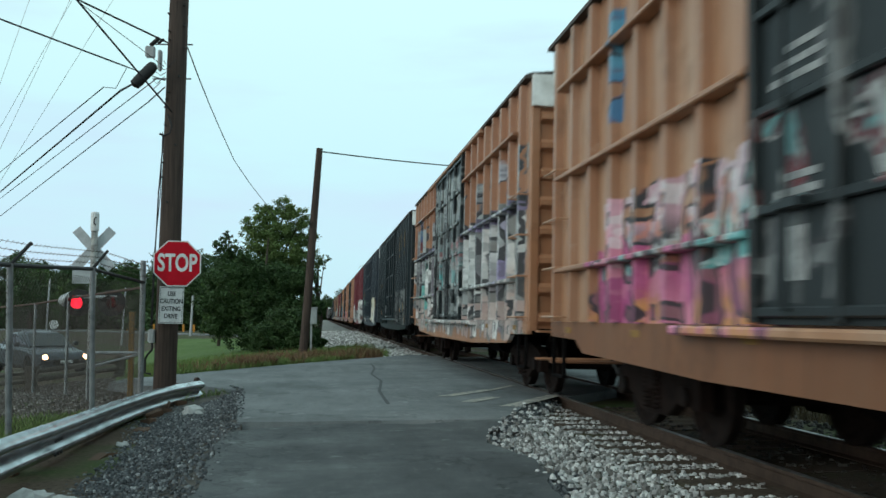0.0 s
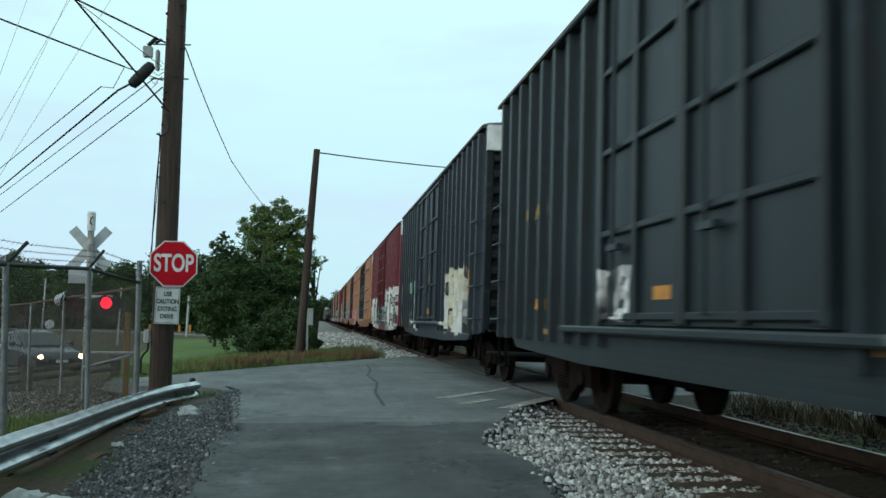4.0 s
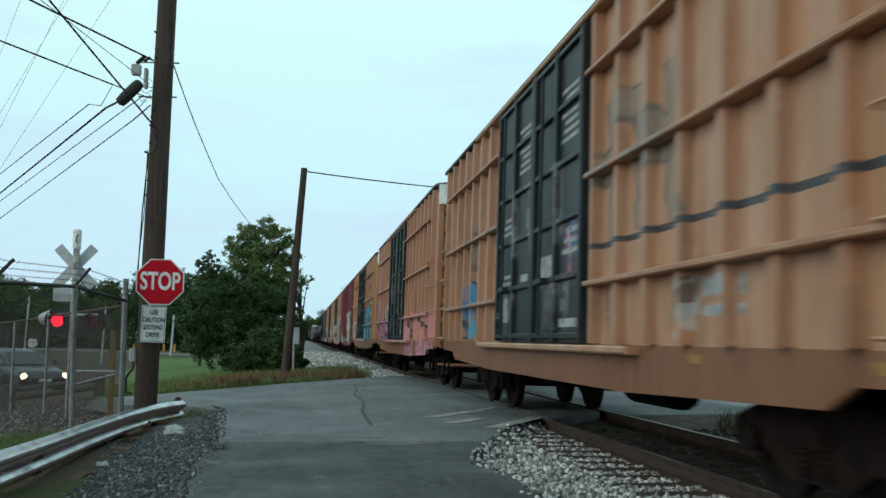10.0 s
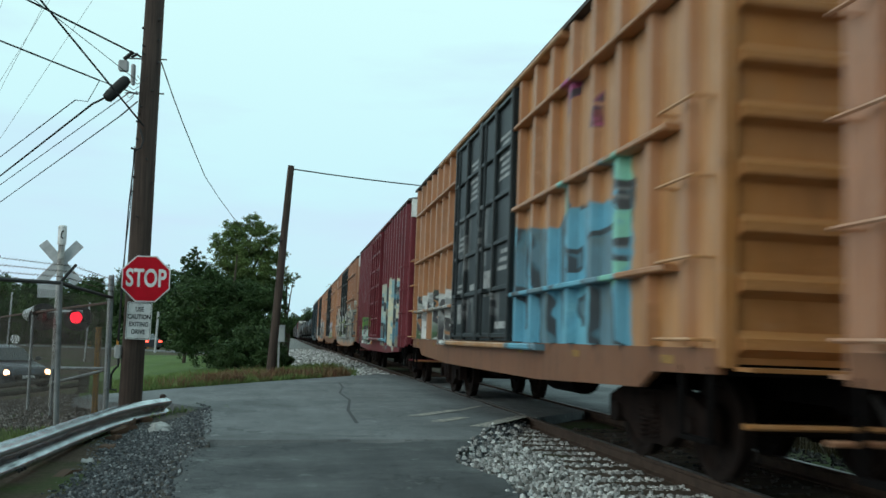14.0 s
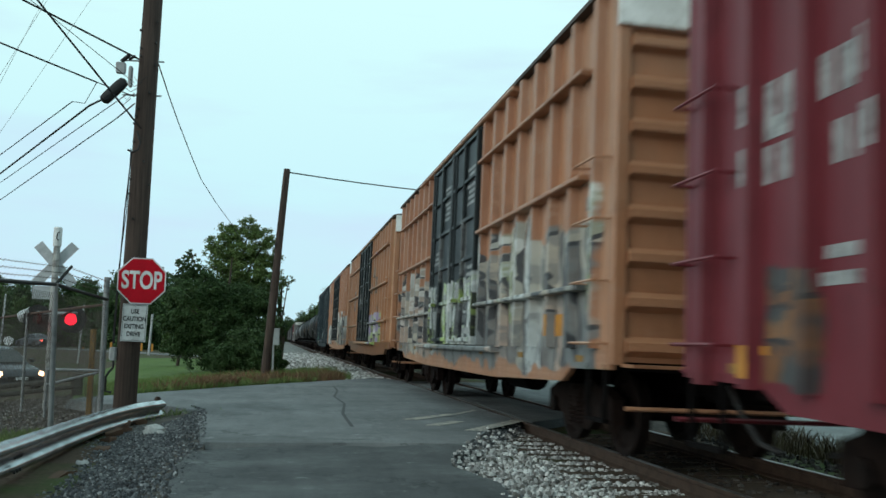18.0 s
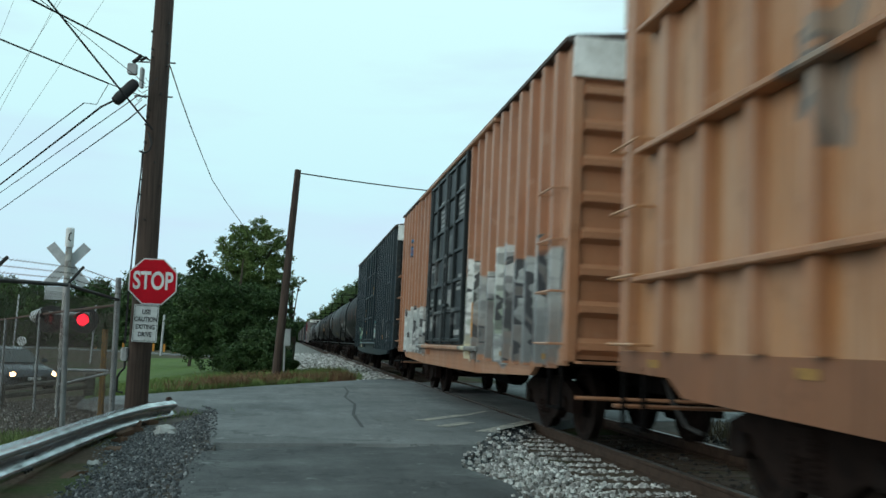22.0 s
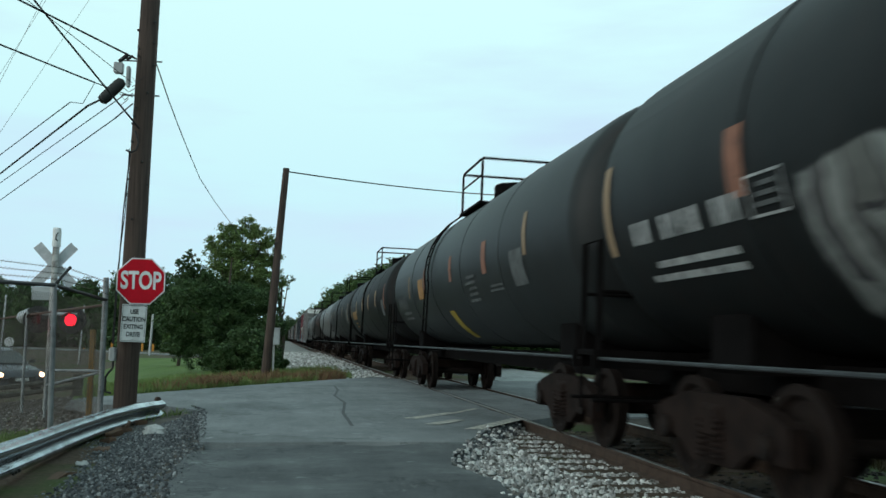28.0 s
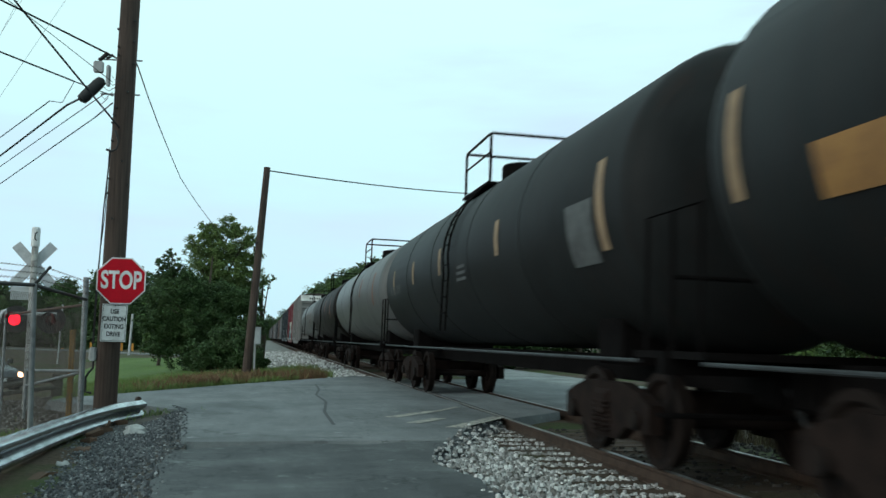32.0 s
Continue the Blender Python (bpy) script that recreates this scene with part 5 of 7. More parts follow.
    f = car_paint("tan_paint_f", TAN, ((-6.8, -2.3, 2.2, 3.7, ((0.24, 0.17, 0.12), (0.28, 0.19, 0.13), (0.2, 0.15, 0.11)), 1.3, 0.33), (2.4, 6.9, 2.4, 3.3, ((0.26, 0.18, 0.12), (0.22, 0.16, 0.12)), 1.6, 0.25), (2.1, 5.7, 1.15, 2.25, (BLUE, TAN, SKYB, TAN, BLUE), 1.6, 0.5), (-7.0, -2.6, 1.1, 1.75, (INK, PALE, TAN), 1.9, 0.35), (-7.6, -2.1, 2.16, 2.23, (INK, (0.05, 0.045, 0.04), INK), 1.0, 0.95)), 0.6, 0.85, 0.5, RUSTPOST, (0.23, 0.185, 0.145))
    cars.append(boxcar(mid(5), f, black_door("f", ((-1.9, -1.0, 1.8, 2.6, (BLUE, INK, PINK), 2.0, 0.5),)), "tan boxcar with black doors and blue scrawls", end_paint=tan_end, sill_paint=shaded_tan_sill, marks=data + [("o", 6.7, 7.1, 1.42, 1.72), ("w", -5.6, -4.9, 1.4, 1.48), ("w", -5.6, -4.9, 1.55, 1.7)]))
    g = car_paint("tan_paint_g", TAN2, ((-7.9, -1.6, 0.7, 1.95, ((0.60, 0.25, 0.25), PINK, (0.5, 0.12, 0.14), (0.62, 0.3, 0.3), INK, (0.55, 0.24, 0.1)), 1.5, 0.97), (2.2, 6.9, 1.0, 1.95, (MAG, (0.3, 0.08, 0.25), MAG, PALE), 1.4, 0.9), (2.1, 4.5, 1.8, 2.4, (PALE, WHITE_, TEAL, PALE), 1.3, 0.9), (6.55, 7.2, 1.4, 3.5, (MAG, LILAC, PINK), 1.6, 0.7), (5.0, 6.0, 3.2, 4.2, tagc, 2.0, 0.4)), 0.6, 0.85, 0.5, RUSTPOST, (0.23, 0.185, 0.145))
    # sprayed pink over the same tan with shade painted in
    pink_sill = car_paint("shaded_tan_sill_sprayed", (0.21, 0.088, 0.042), ((-7.9, -1.9, 0.6, 1.5, ((0.60, 0.25, 0.25), PINK, (0.62, 0.3, 0.3)), 1.5, 0.97),), 0.7, 0.5, 0.25, None, (0.08, 0.055, 0.04))
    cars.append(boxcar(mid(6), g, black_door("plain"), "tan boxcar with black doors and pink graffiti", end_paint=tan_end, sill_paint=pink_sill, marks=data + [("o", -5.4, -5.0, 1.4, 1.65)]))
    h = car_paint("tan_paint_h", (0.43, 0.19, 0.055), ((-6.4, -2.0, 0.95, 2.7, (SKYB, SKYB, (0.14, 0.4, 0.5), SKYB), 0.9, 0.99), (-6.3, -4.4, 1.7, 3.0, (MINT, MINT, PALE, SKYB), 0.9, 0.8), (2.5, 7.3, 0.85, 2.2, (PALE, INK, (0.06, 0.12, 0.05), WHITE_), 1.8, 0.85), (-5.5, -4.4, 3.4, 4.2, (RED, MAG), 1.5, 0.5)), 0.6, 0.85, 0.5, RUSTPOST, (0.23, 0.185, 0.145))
    cars.append(boxcar(mid(7), h, black_door("plain"), "orange-tan boxcar with large sky-blue graffiti", sill_paint=shaded_tan_sill, end_paint=car_paint("orange_end_paint", (0.40, 0.17, 0.045)), marks=data))
    i_ = car_paint("red_paint_b", RED, ((-6.8, -1.9, 0.85, 2.95, (CREAM, (0.42, 0.55, 0.52), SKYB, CREAM, (0.5, 0.3, 0.12), BLUE, SKYB), 0.5, 0.99), (1.5, 5.4, 0.9, 1.55, (PALE, MINT, WHITE_, PALE), 1.3, 0.99), (1.5, 5.4, 1.45, 1.98, (GREEN_, INK, GREEN_, GREEN_), 1.3, 0.9), (6.2, 6.9, 0.95, 1.75, (INK, (0.06, 0.07, 0.07), (0.3, 0.12, 0.03)), 2.0, 0.95)), 0.35, 0.12, 0.3, None, (0.05, 0.012, 0.014))
    cars.append(boxcar(mid(8), i_, i_, "dark red boxcar with cream and blue graffiti", "posts", 9, door=1.6, end_paint=red_end,
                       marks=rm + [("o", 0.6, 1.1, 0.93, 1.03), ("w", -7.1, -6.3, 1.7, 2.2)] + chars("w", 5.7, 7.2, 2.72, 3.0, 7) + chars("w", 5.6, 7.2, 2.3, 2.56, 8) + lines("w", 5.75, 6.25, 1.58, 1.82, 2) + [("o", 6.85, 7.2, 1.0, 1.22)] + lines("w", -7.2, -6.0, 2.0, 2.3, 3)))
    j = car_paint("tan_paint_j", TAN2, ((-7.8, 7.7, 0.85, 2.55, ((0.42, 0.38, 0.31), GREY_, (0.3, 0.24, 0.18), PALE, (0.40, 0.30, 0.24), (0.44, 0.41, 0.34), GREY_), 1.2, 0.99), (-7.8, 7.7, 1.5, 2.9, ((0.36, 0.35, 0.30), WHITE_, INK, (0.36, 0.27, 0.22), (0.22, 0.27, 0.1), PALE), 1.7, 0.6), (5.5, 6.1, 3.2, 4.0, tagc, 2.0, 0.5)), 0.6, 0.85, 0.5, RUSTPOST, (0.23, 0.185, 0.145))
    cars.append(boxcar(mid(9), j, black_door("j", ((-2.3, 2.3, 1.0, 2.35, (PALE, WHITE_, GREY_, PALE, LIME), 1.35, 0.95),)), "tan boxcar with grey and white graffiti along its foot", end_paint=tan_end, marks=data + [("o", -6.6, -6.0, 1.3, 1.55)]))
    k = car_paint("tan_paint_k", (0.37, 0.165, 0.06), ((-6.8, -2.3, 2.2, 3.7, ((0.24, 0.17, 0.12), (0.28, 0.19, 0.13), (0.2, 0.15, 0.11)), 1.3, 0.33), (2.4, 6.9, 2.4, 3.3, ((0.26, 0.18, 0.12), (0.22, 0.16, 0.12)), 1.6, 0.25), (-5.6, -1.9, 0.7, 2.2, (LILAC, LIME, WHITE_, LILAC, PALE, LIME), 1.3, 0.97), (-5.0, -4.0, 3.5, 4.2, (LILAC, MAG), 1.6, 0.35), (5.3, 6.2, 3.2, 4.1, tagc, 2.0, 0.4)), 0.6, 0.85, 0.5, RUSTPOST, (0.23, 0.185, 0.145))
    cars.append(boxcar(mid(10), k, black_door("plain"), "tan boxcar with black doors and lilac and lime graffiti", end_paint=tan_end, sill_paint=shaded_tan_sill, marks=data + [("o", -6.5, -6.05, 1.55, 2.2), ("o", -6.5, -6.05, 1.15, 1.35)]))
    l_ = car_paint("tan_paint_l", TAN2, ((-8.0, -1.9, 0.9, 2.4, (PALE, GREY_, (0.2, 0.17, 0.15), PALE, CREAM, GREY_), 1.5, 0.97), (-8.0, -1.9, 1.3, 2.7, (WHITE_, INK, PALE, (0.28, 0.33, 0.26)), 2.0, 0.5), (2.6, 6.6, 0.9, 2.1, (PALE, WHITE_, GREY_, PALE), 1.6, 0.95), (5.4, 6.3, 3.2, 4.0, (BLUE, RED, BLUE), 2.0, 0.4)), 0.6, 0.85, 0.5, RUSTPOST, (0.23, 0.185, 0.145))
    cars.append(boxcar(mid(11), l_, black_door("plain"), "tan boxcar with close posts and pale graffiti", "posts", 10, end_paint=tan_end, marks=data + [("o", -3.2, -2.8, 1.3, 1.9)]))
    m_ = car_paint("dark_blue_green_paint", (0.020, 0.038, 0.048), ((3.1, 5.0, 0.85, 1.85, (MINT, CREAM, INK, MINT), 2.0, 0.85), (-2.9, -2.3, 1.3, 2.0, (PALE, TEAL), 2.0, 0.7)), 0.5, 0.35, 0.25, DARKPOST, (0.020, 0.036, 0.044))
    cars.append(boxcar(mid(12), m_, m_, "dark blue-green boxcar with yellow marks", "plug", 9, end_paint=dark_end, marks=[("w", -5.95, -5.45, 1.6, 1.95), ("o", -5.95, -5.45, 1.28, 1.42), ("o", -7.6, -7.3, 2.4, 2.75), ("w", -7.1, -6.6, 1.3, 1.55)] + lines("y", 0.2, 0.8, 2.8, 3.3, 3) + lines("y", 1.6, 2.1, 2.0, 2.5, 3) + lines("y", -1.8, -1.0, 3.0, 3.3, 2) + [("o", 0.7, 1.1, 1.5, 1.6), ("o", -3.0, -2.6, 1.3, 1.42)]))
    blackp = car_paint("black_tank_paint", (0.0105, 0.0115, 0.0118), (), 0.4, 0.4, 0.08, None, (0.012, 0.013, 0.013), 0.55)
    blackn = car_paint("black_tank_paint_sprayed", (0.0085, 0.0095, 0.0098), ((2.0, 4.0, 1.4, 2.4, ((0.2, 0.21, 0.2), (0.12, 0.13, 0.125), (0.24, 0.25, 0.23), (0.1, 0.1, 0.1)), 1.5, 0.99),), 0.3, 0.25, 0.08, None, (0.008, 0.009, 0.009), 0.55)
    greyp = car_paint("grey_tank_paint", (0.013, 0.0155, 0.016), (), 0.4, 0.3, 0.2, None, (0.012, 0.014, 0.014), 0.5)
    brownp = car_paint("brown_tank_paint", (0.011, 0.008, 0.007), (), 0.4, 0.3, 0.1, None, (0.012, 0.010, 0.009), 0.55)
    silver = car_paint("silver_tank_paint", (0.085, 0.09, 0.09), (), 0.6, 0.5, 0.3, None, (0.05, 0.05, 0.048))
    strips = [("o", -6.2, -5.95, 2.2, 3.2), ("o", -2.6, -2.35, 2.6, 3.2), ("o", 1.1, 1.35, 2.6, 3.15), ("o", 4.5, 4.7, 2.5, 3.1), ("o", 6.2, 6.4, 2.2, 3.1)]
    framed = [("w", 4.07, 4.55, 2.38, 2.40), ("w", 4.07, 4.55, 2.10, 2.12), ("w", 4.07, 4.09, 2.12, 2.38), ("w", 4.53, 4.55, 2.12, 2.38)] + lines("g", 4.15, 4.48, 2.17, 2.34, 3)
    cars.append(tank_car(OFFS[13], blackn, "black tank car with white lettering bars and a sprayed patch", marks=[("o", 4.55, 4.8, 2.27, 2.8), ("e", 7.2, 7.35, 2.07, 2.97), ("o", -2.0, -1.75, 2.35, 2.9), ("o", -4.6, -4.35, 2.35, 2.9), ("o", -7.3, -7.1, 2.2, 3.0)]
                         + chars("w", 4.7, 6.8, 2.12, 2.32, 13) + lines("w", 4.9, 6.6, 1.78, 1.95, 2) + framed))
    cars.append(tank_car(OFFS[14], greyp, "dark grey tank car with a yellow panel low on its side", 8.5, ladder_at=1.85, marks=[("e", -6.2, -6.05, 2.38, 2.97), ("g", -6.0, -5.3, 2.0, 2.5), ("e", 5.02, 5.19, 2.27, 2.81), ("b", 2.82, 3.58, 2.17, 2.63), ("o", 2.44, 2.74, 2.32, 2.83), ("o", -0.75, -0.5, 2.35, 2.85), ("o", -3.75, -3.45, 2.3, 2.83), ("p", 0.0, 0.5, 1.3, 1.82)]
                         + lines("g", -2.8, -2.0, 1.9, 2.35, 5) + lines("g", -4.6, -3.7, 2.0, 2.1, 2) + chars("g", 5.6, 7.3, 2.05, 2.33, 9) + lines("g", 5.6, 7.0, 1.76, 1.95, 2)))
    cars.append(tank_car(OFFS[15], blackp, "black tank car with beige reflector strips", 7.7, marks=[("e", -1.65, -1.3, 2.35, 2.9), ("e", 0.85, 1.2, 2.35, 2.88), ("e", 3.75, 4.05, 2.35, 2.86), ("e", 6.85, 7.0, 2.2, 3.0), ("b", 4.1, 6.0, 2.08, 2.42), ("e", -4.3, -4.0, 2.35, 2.9), ("o", -6.9, -6.7, 2.2, 3.0), ("g", -6.6, -6.0, 2.0, 2.5)] + lines("b", 4.6, 5.6, 1.75, 1.95, 2)))
    cars.append(tank_car(OFFS[16], blackp, "black tank car with grey panels of small marks", 8.5, marks=[("e", -7.6, -7.4, 2.1, 3.0), ("g", -7.3, -6.5, 2.0, 2.65), ("e", -3.6, -3.4, 2.4, 2.9), ("e", 0.6, 0.8, 2.4, 2.9), ("e", 3.6, 3.8, 2.4, 2.9), ("e", 6.5, 6.7, 2.3, 2.9)] + lines("g", -1.4, -0.7, 2.2, 2.45, 3) + chars("g", 5.6, 7.2, 2.3, 2.5, 8)))
    cars.append(tank_car(OFFS[17], silver, "silver-grey tank car with streaks of dirt", 7.85, marks=strips[:2]))
    cars.append(tank_car(OFFS[18], brownp, "brown-black tank car streaked with grime", 8.5, marks=strips[:2]))
    cars.append(tank_car(OFFS[19], silver, "silver-grey tank car far down the train", 8.3, marks=strips[:2]))
    pw = car_paint("white_far_car", (0.12, 0.12, 0.118), (), 0.5)
    cars.append(boxcar(OFFS[20] - LB, pw, pw, "weathered white boxcar far down the train", "posts", 8))
    cars.append(boxcar(OFFS[21] - LB, i_, i_, "dark red boxcar far down the train", "posts", 8))
    for q in (22, 23):
        cars.append(boxcar(OFFS[q] - LB, c, c, "dark boxcar near the end of the train", "plug", 9))
    far_paints = [car_paint("far_grey_paint", (0.12, 0.125, 0.125), (), 0.5), dark_end, pw, car_paint("far_brown_paint", (0.07, 0.035, 0.028), (), 0.5), silver]
    for q in range(15):
        cars.append(distant_car(435.95 + 17.6 * q - LB, far_paints[(q * 3) % 5], ("grey", "dark", "weathered white", "brown", "silver-grey")[(q * 3) % 5]))
    return cars


TRAIN = build_train()

# ---- poles, cables and signs ----
def rod(name, pts, r, material, label, category, group="", n=6):
    g = Geo().path(pts, r, n)
    g.smooth = True
    return solid(name, g, material, label, category, group)


def sagging(a, b, drop, n=12):
    return [tuple(Vector(a).lerp(Vector(b), i / n) - Vector((0, 0, 4 * drop * (i / n) * (1 - i / n)))) for i in range(n + 1)]


def utility_pole():
    p = thing("utility_pole", pose(-2.56, 15.72, -0.3), "tall weathered timber utility pole carrying cables", "utility pole")
    g = Geo()
    n, levels = 18, [(0, 0.19), (0.6, 0.186), (2, 0.182), (3.5, 0.178), (5, 0.17), (7, 0.162), (9, 0.155), (11, 0.145)]
    for z, r in levels:
        for i in range(n):
            t = 2 * math.pi * i / n
            q = r * (1 + 0.035 * noise.noise((math.cos(t) * 2.2, math.sin(t) * 2.2, z * 0.25)))
            g.v.append((0.013 * z + q * math.cos(t), q * math.sin(t), z))
    g.f = [(j * n + i, j * n + (i + 1) % n, (j + 1) * n + (i + 1) % n, (j + 1) * n + i) for j in range(len(levels) - 1) for i in range(n)]
    g.f.append(tuple((len(levels) - 1) * n + i for i in range(n)))
    g.smooth = True
    part("shaft", g, M_POLE, p)
    rnd = random.Random(4)
    for k in range(16):
        z, t = rnd.uniform(3.2, 7.2), rnd.uniform(3.4, 6.0)
        x = 0.013 * z + 0.172 * math.cos(t)
        part("bolt", shared("pole_bolt", lambda: Geo().tube((0, 0, 0), (0, -0.05, 0), 0.018, n=6)), M_BLACK, p).location = (x, 0.172 * math.sin(t), z)
    part("insulator_rack", Geo().box(-0.24, -0.17, -0.05, 0.05, 5.75, 6.1, 0.02), M_SIGNBACK, p, "grey insulator bracket")
    part("through_bolt", Geo().tube((-0.3, -0.02, 5.6), (0.32, -0.02, 5.62), 0.014), M_GALV, p)
    part("through_bolt", Geo().tube((-0.32, -0.02, 6.2), (0.34, -0.02, 6.22), 0.014), M_GALV, p)
    part("cable_loop", Geo().path([(-0.02, -0.2, 4.95), (0.05, -0.22, 4.75), (0.02, -0.24, 4.62), (-0.06, -0.24, 4.58), (-0.14, -0.24, 4.61)], 0.018, 6), M_WIRE, p, "loop of black cable")
    part("riser_cable", Geo().path([(-0.08, -0.2, 4.6), (-0.14, -0.2, 3.6), (-0.17, -0.2, 2.6), (-0.19, -0.2, 1.4)], 0.012, 5), M_WIRE, p, "thin cable down the side")
    part("riser_cable", Geo().path([(-0.1, -0.18, 4.65), (-0.11, -0.2, 3.6), (-0.19, -0.19, 2.5), (-0.21, -0.18, 1.4)], 0.008, 5), M_WIRE, p, "thin cable down the side")
    box = part("meter_box", Geo().box(-0.27, -0.15, -0.14, 0.0, 1.12, 1.34, 0.03), M_SIGNBACK, p, "small grey meter box")
    part("conduit", Geo().path([(-0.2, -0.07, 1.14), (-0.2, -0.08, 1.0), (-0.26, -0.1, 0.93), (-0.3, -0.1, 0.85), (-0.3, -0.1, 0.62), (-0.2, -0.1, 0.6)], 0.02, 6), M_BLACK, p, "bent black conduit")
    return p


def letters(text, size, m, name, material, parent):
    """Raised sign lettering as a mesh, from the built-in font."""
    cu = bpy.data.curves.new(name, "FONT")
    cu.body, cu.size, cu.align_x, cu.align_y, cu.extrude, cu.offset = text, size, "CENTER", "CENTER", 0.002, size * 0.026
    tmp = bpy.data.objects.new(name, cu)
    scene.collection.objects.link(tmp)
    bpy.context.view_layer.update()
    me = bpy.data.meshes.new_from_object(tmp)
    bpy.data.objects.remove(tmp)
    me.materials.clear()
    me.materials.append(material)
    ob = new(name, me)
    ob.parent, ob.matrix_basis = parent, m
    return ob


def stop_sign():
    s = thing("stop_sign", pose(-2.355, 15.45, 2.13, 0, 0, 0) @ pose(0, 0, 0, 0, 0, 8), "red octagonal stop sign fixed to the timber pole", "stop sign")
    r = 0.381 / math.cos(math.pi / 8)
    octa = lambda q: [(q * math.cos(math.pi / 8 + i * math.pi / 4), q * math.sin(math.pi / 8 + i * math.pi / 4)) for i in range(8)]
    part("plate", Geo().prism(octa(r), 1, -0.004, 0.004), M_WHITE, s, "white-edged aluminium plate")
    part("red_face", Geo().prism(octa(r - 0.022), 1, -0.008, -0.0042), M_SIGNRED, s)
    t = letters("STOP", 0.33, Matrix.Translation((0, -0.0095, 0)) @ pose(0, 0, 0, 90) @ Matrix.Diagonal((0.80, 1.22, 1, 1)), "stop_lettering", M_WHITE, s)
    tagged(t, "white letters")
    part("bracket", Geo().box(-0.03, 0.03, 0.005, 0.09, -0.25, 0.25), M_GALV, s)
    c = thing("caution_sign", pose(-2.44, 15.47, 1.44, 0, 0, 8) @ pose(0, 0, 0, 0, 1.5, 0), "white rectangular caution sign below the stop sign", "sign")
    part("plate", Geo().box(-0.195, 0.195, -0.004, 0.004, -0.305, 0.305), M_WHITE, c)
    for i, text in enumerate(("USE", "CAUTION", "EXITING", "DRIVE")):
        t = letters(text, 0.105, Matrix.Translation((0, -0.007, 0.185 - i * 0.123)) @ pose(0, 0, 0, 90) @ Matrix.Diagonal((0.76, 1, 1, 1)), "caution_lettering", M_BLACK, c)
    for a, b, c2, d in ((-0.18, 0.18, 0.285, 0.292), (-0.18, 0.18, -0.292, -0.285), (-0.182, -0.176, -0.29, 0.29), (0.176, 0.182, -0.29, 0.29)):
        part("border", Geo().box(a, b, -0.007, -0.0045, c2, d), M_BLACK, c)
    part("bracket", Geo().box(-0.03, 0.03, 0.005, 0.08, -0.2, 0.2), M_GALV, c)
    for z in (-0.27, 0.27):
        part("bolt", shared("sign_bolt", lambda: Geo().tube((0, -0.012, 0), (0, 0, 0), 0.009, n=6)), M_GALV, c).location = (0, 0, z)


def second_pole():
    p = thing("utility_pole", pose(-0.53, 29.0, -0.3), "leaning slim timber pole beside the track", "utility pole")
    g = Geo().path([(0, 0, 0), (0.16, 0, 2.3), (0.30, 0, 4.6), (0.46, 0, 6.95)], [0.145, 0.135, 0.12, 0.105], 12)
    g.smooth = True
    part("shaft", g, M_POLE, p)
    part("hook", Geo().path([(0.25, -0.12, 4.55), (0.17, -0.14, 4.5), (0.2, -0.14, 4.4)], 0.02, 5), M_BLACK, p)
    part("ground_wire", Geo().path([(0.42, -0.11, 6.7), (0.18, -0.2, 4.5), (0.1, -0.16, 3.0)], 0.006, 4), M_WIRE, p)


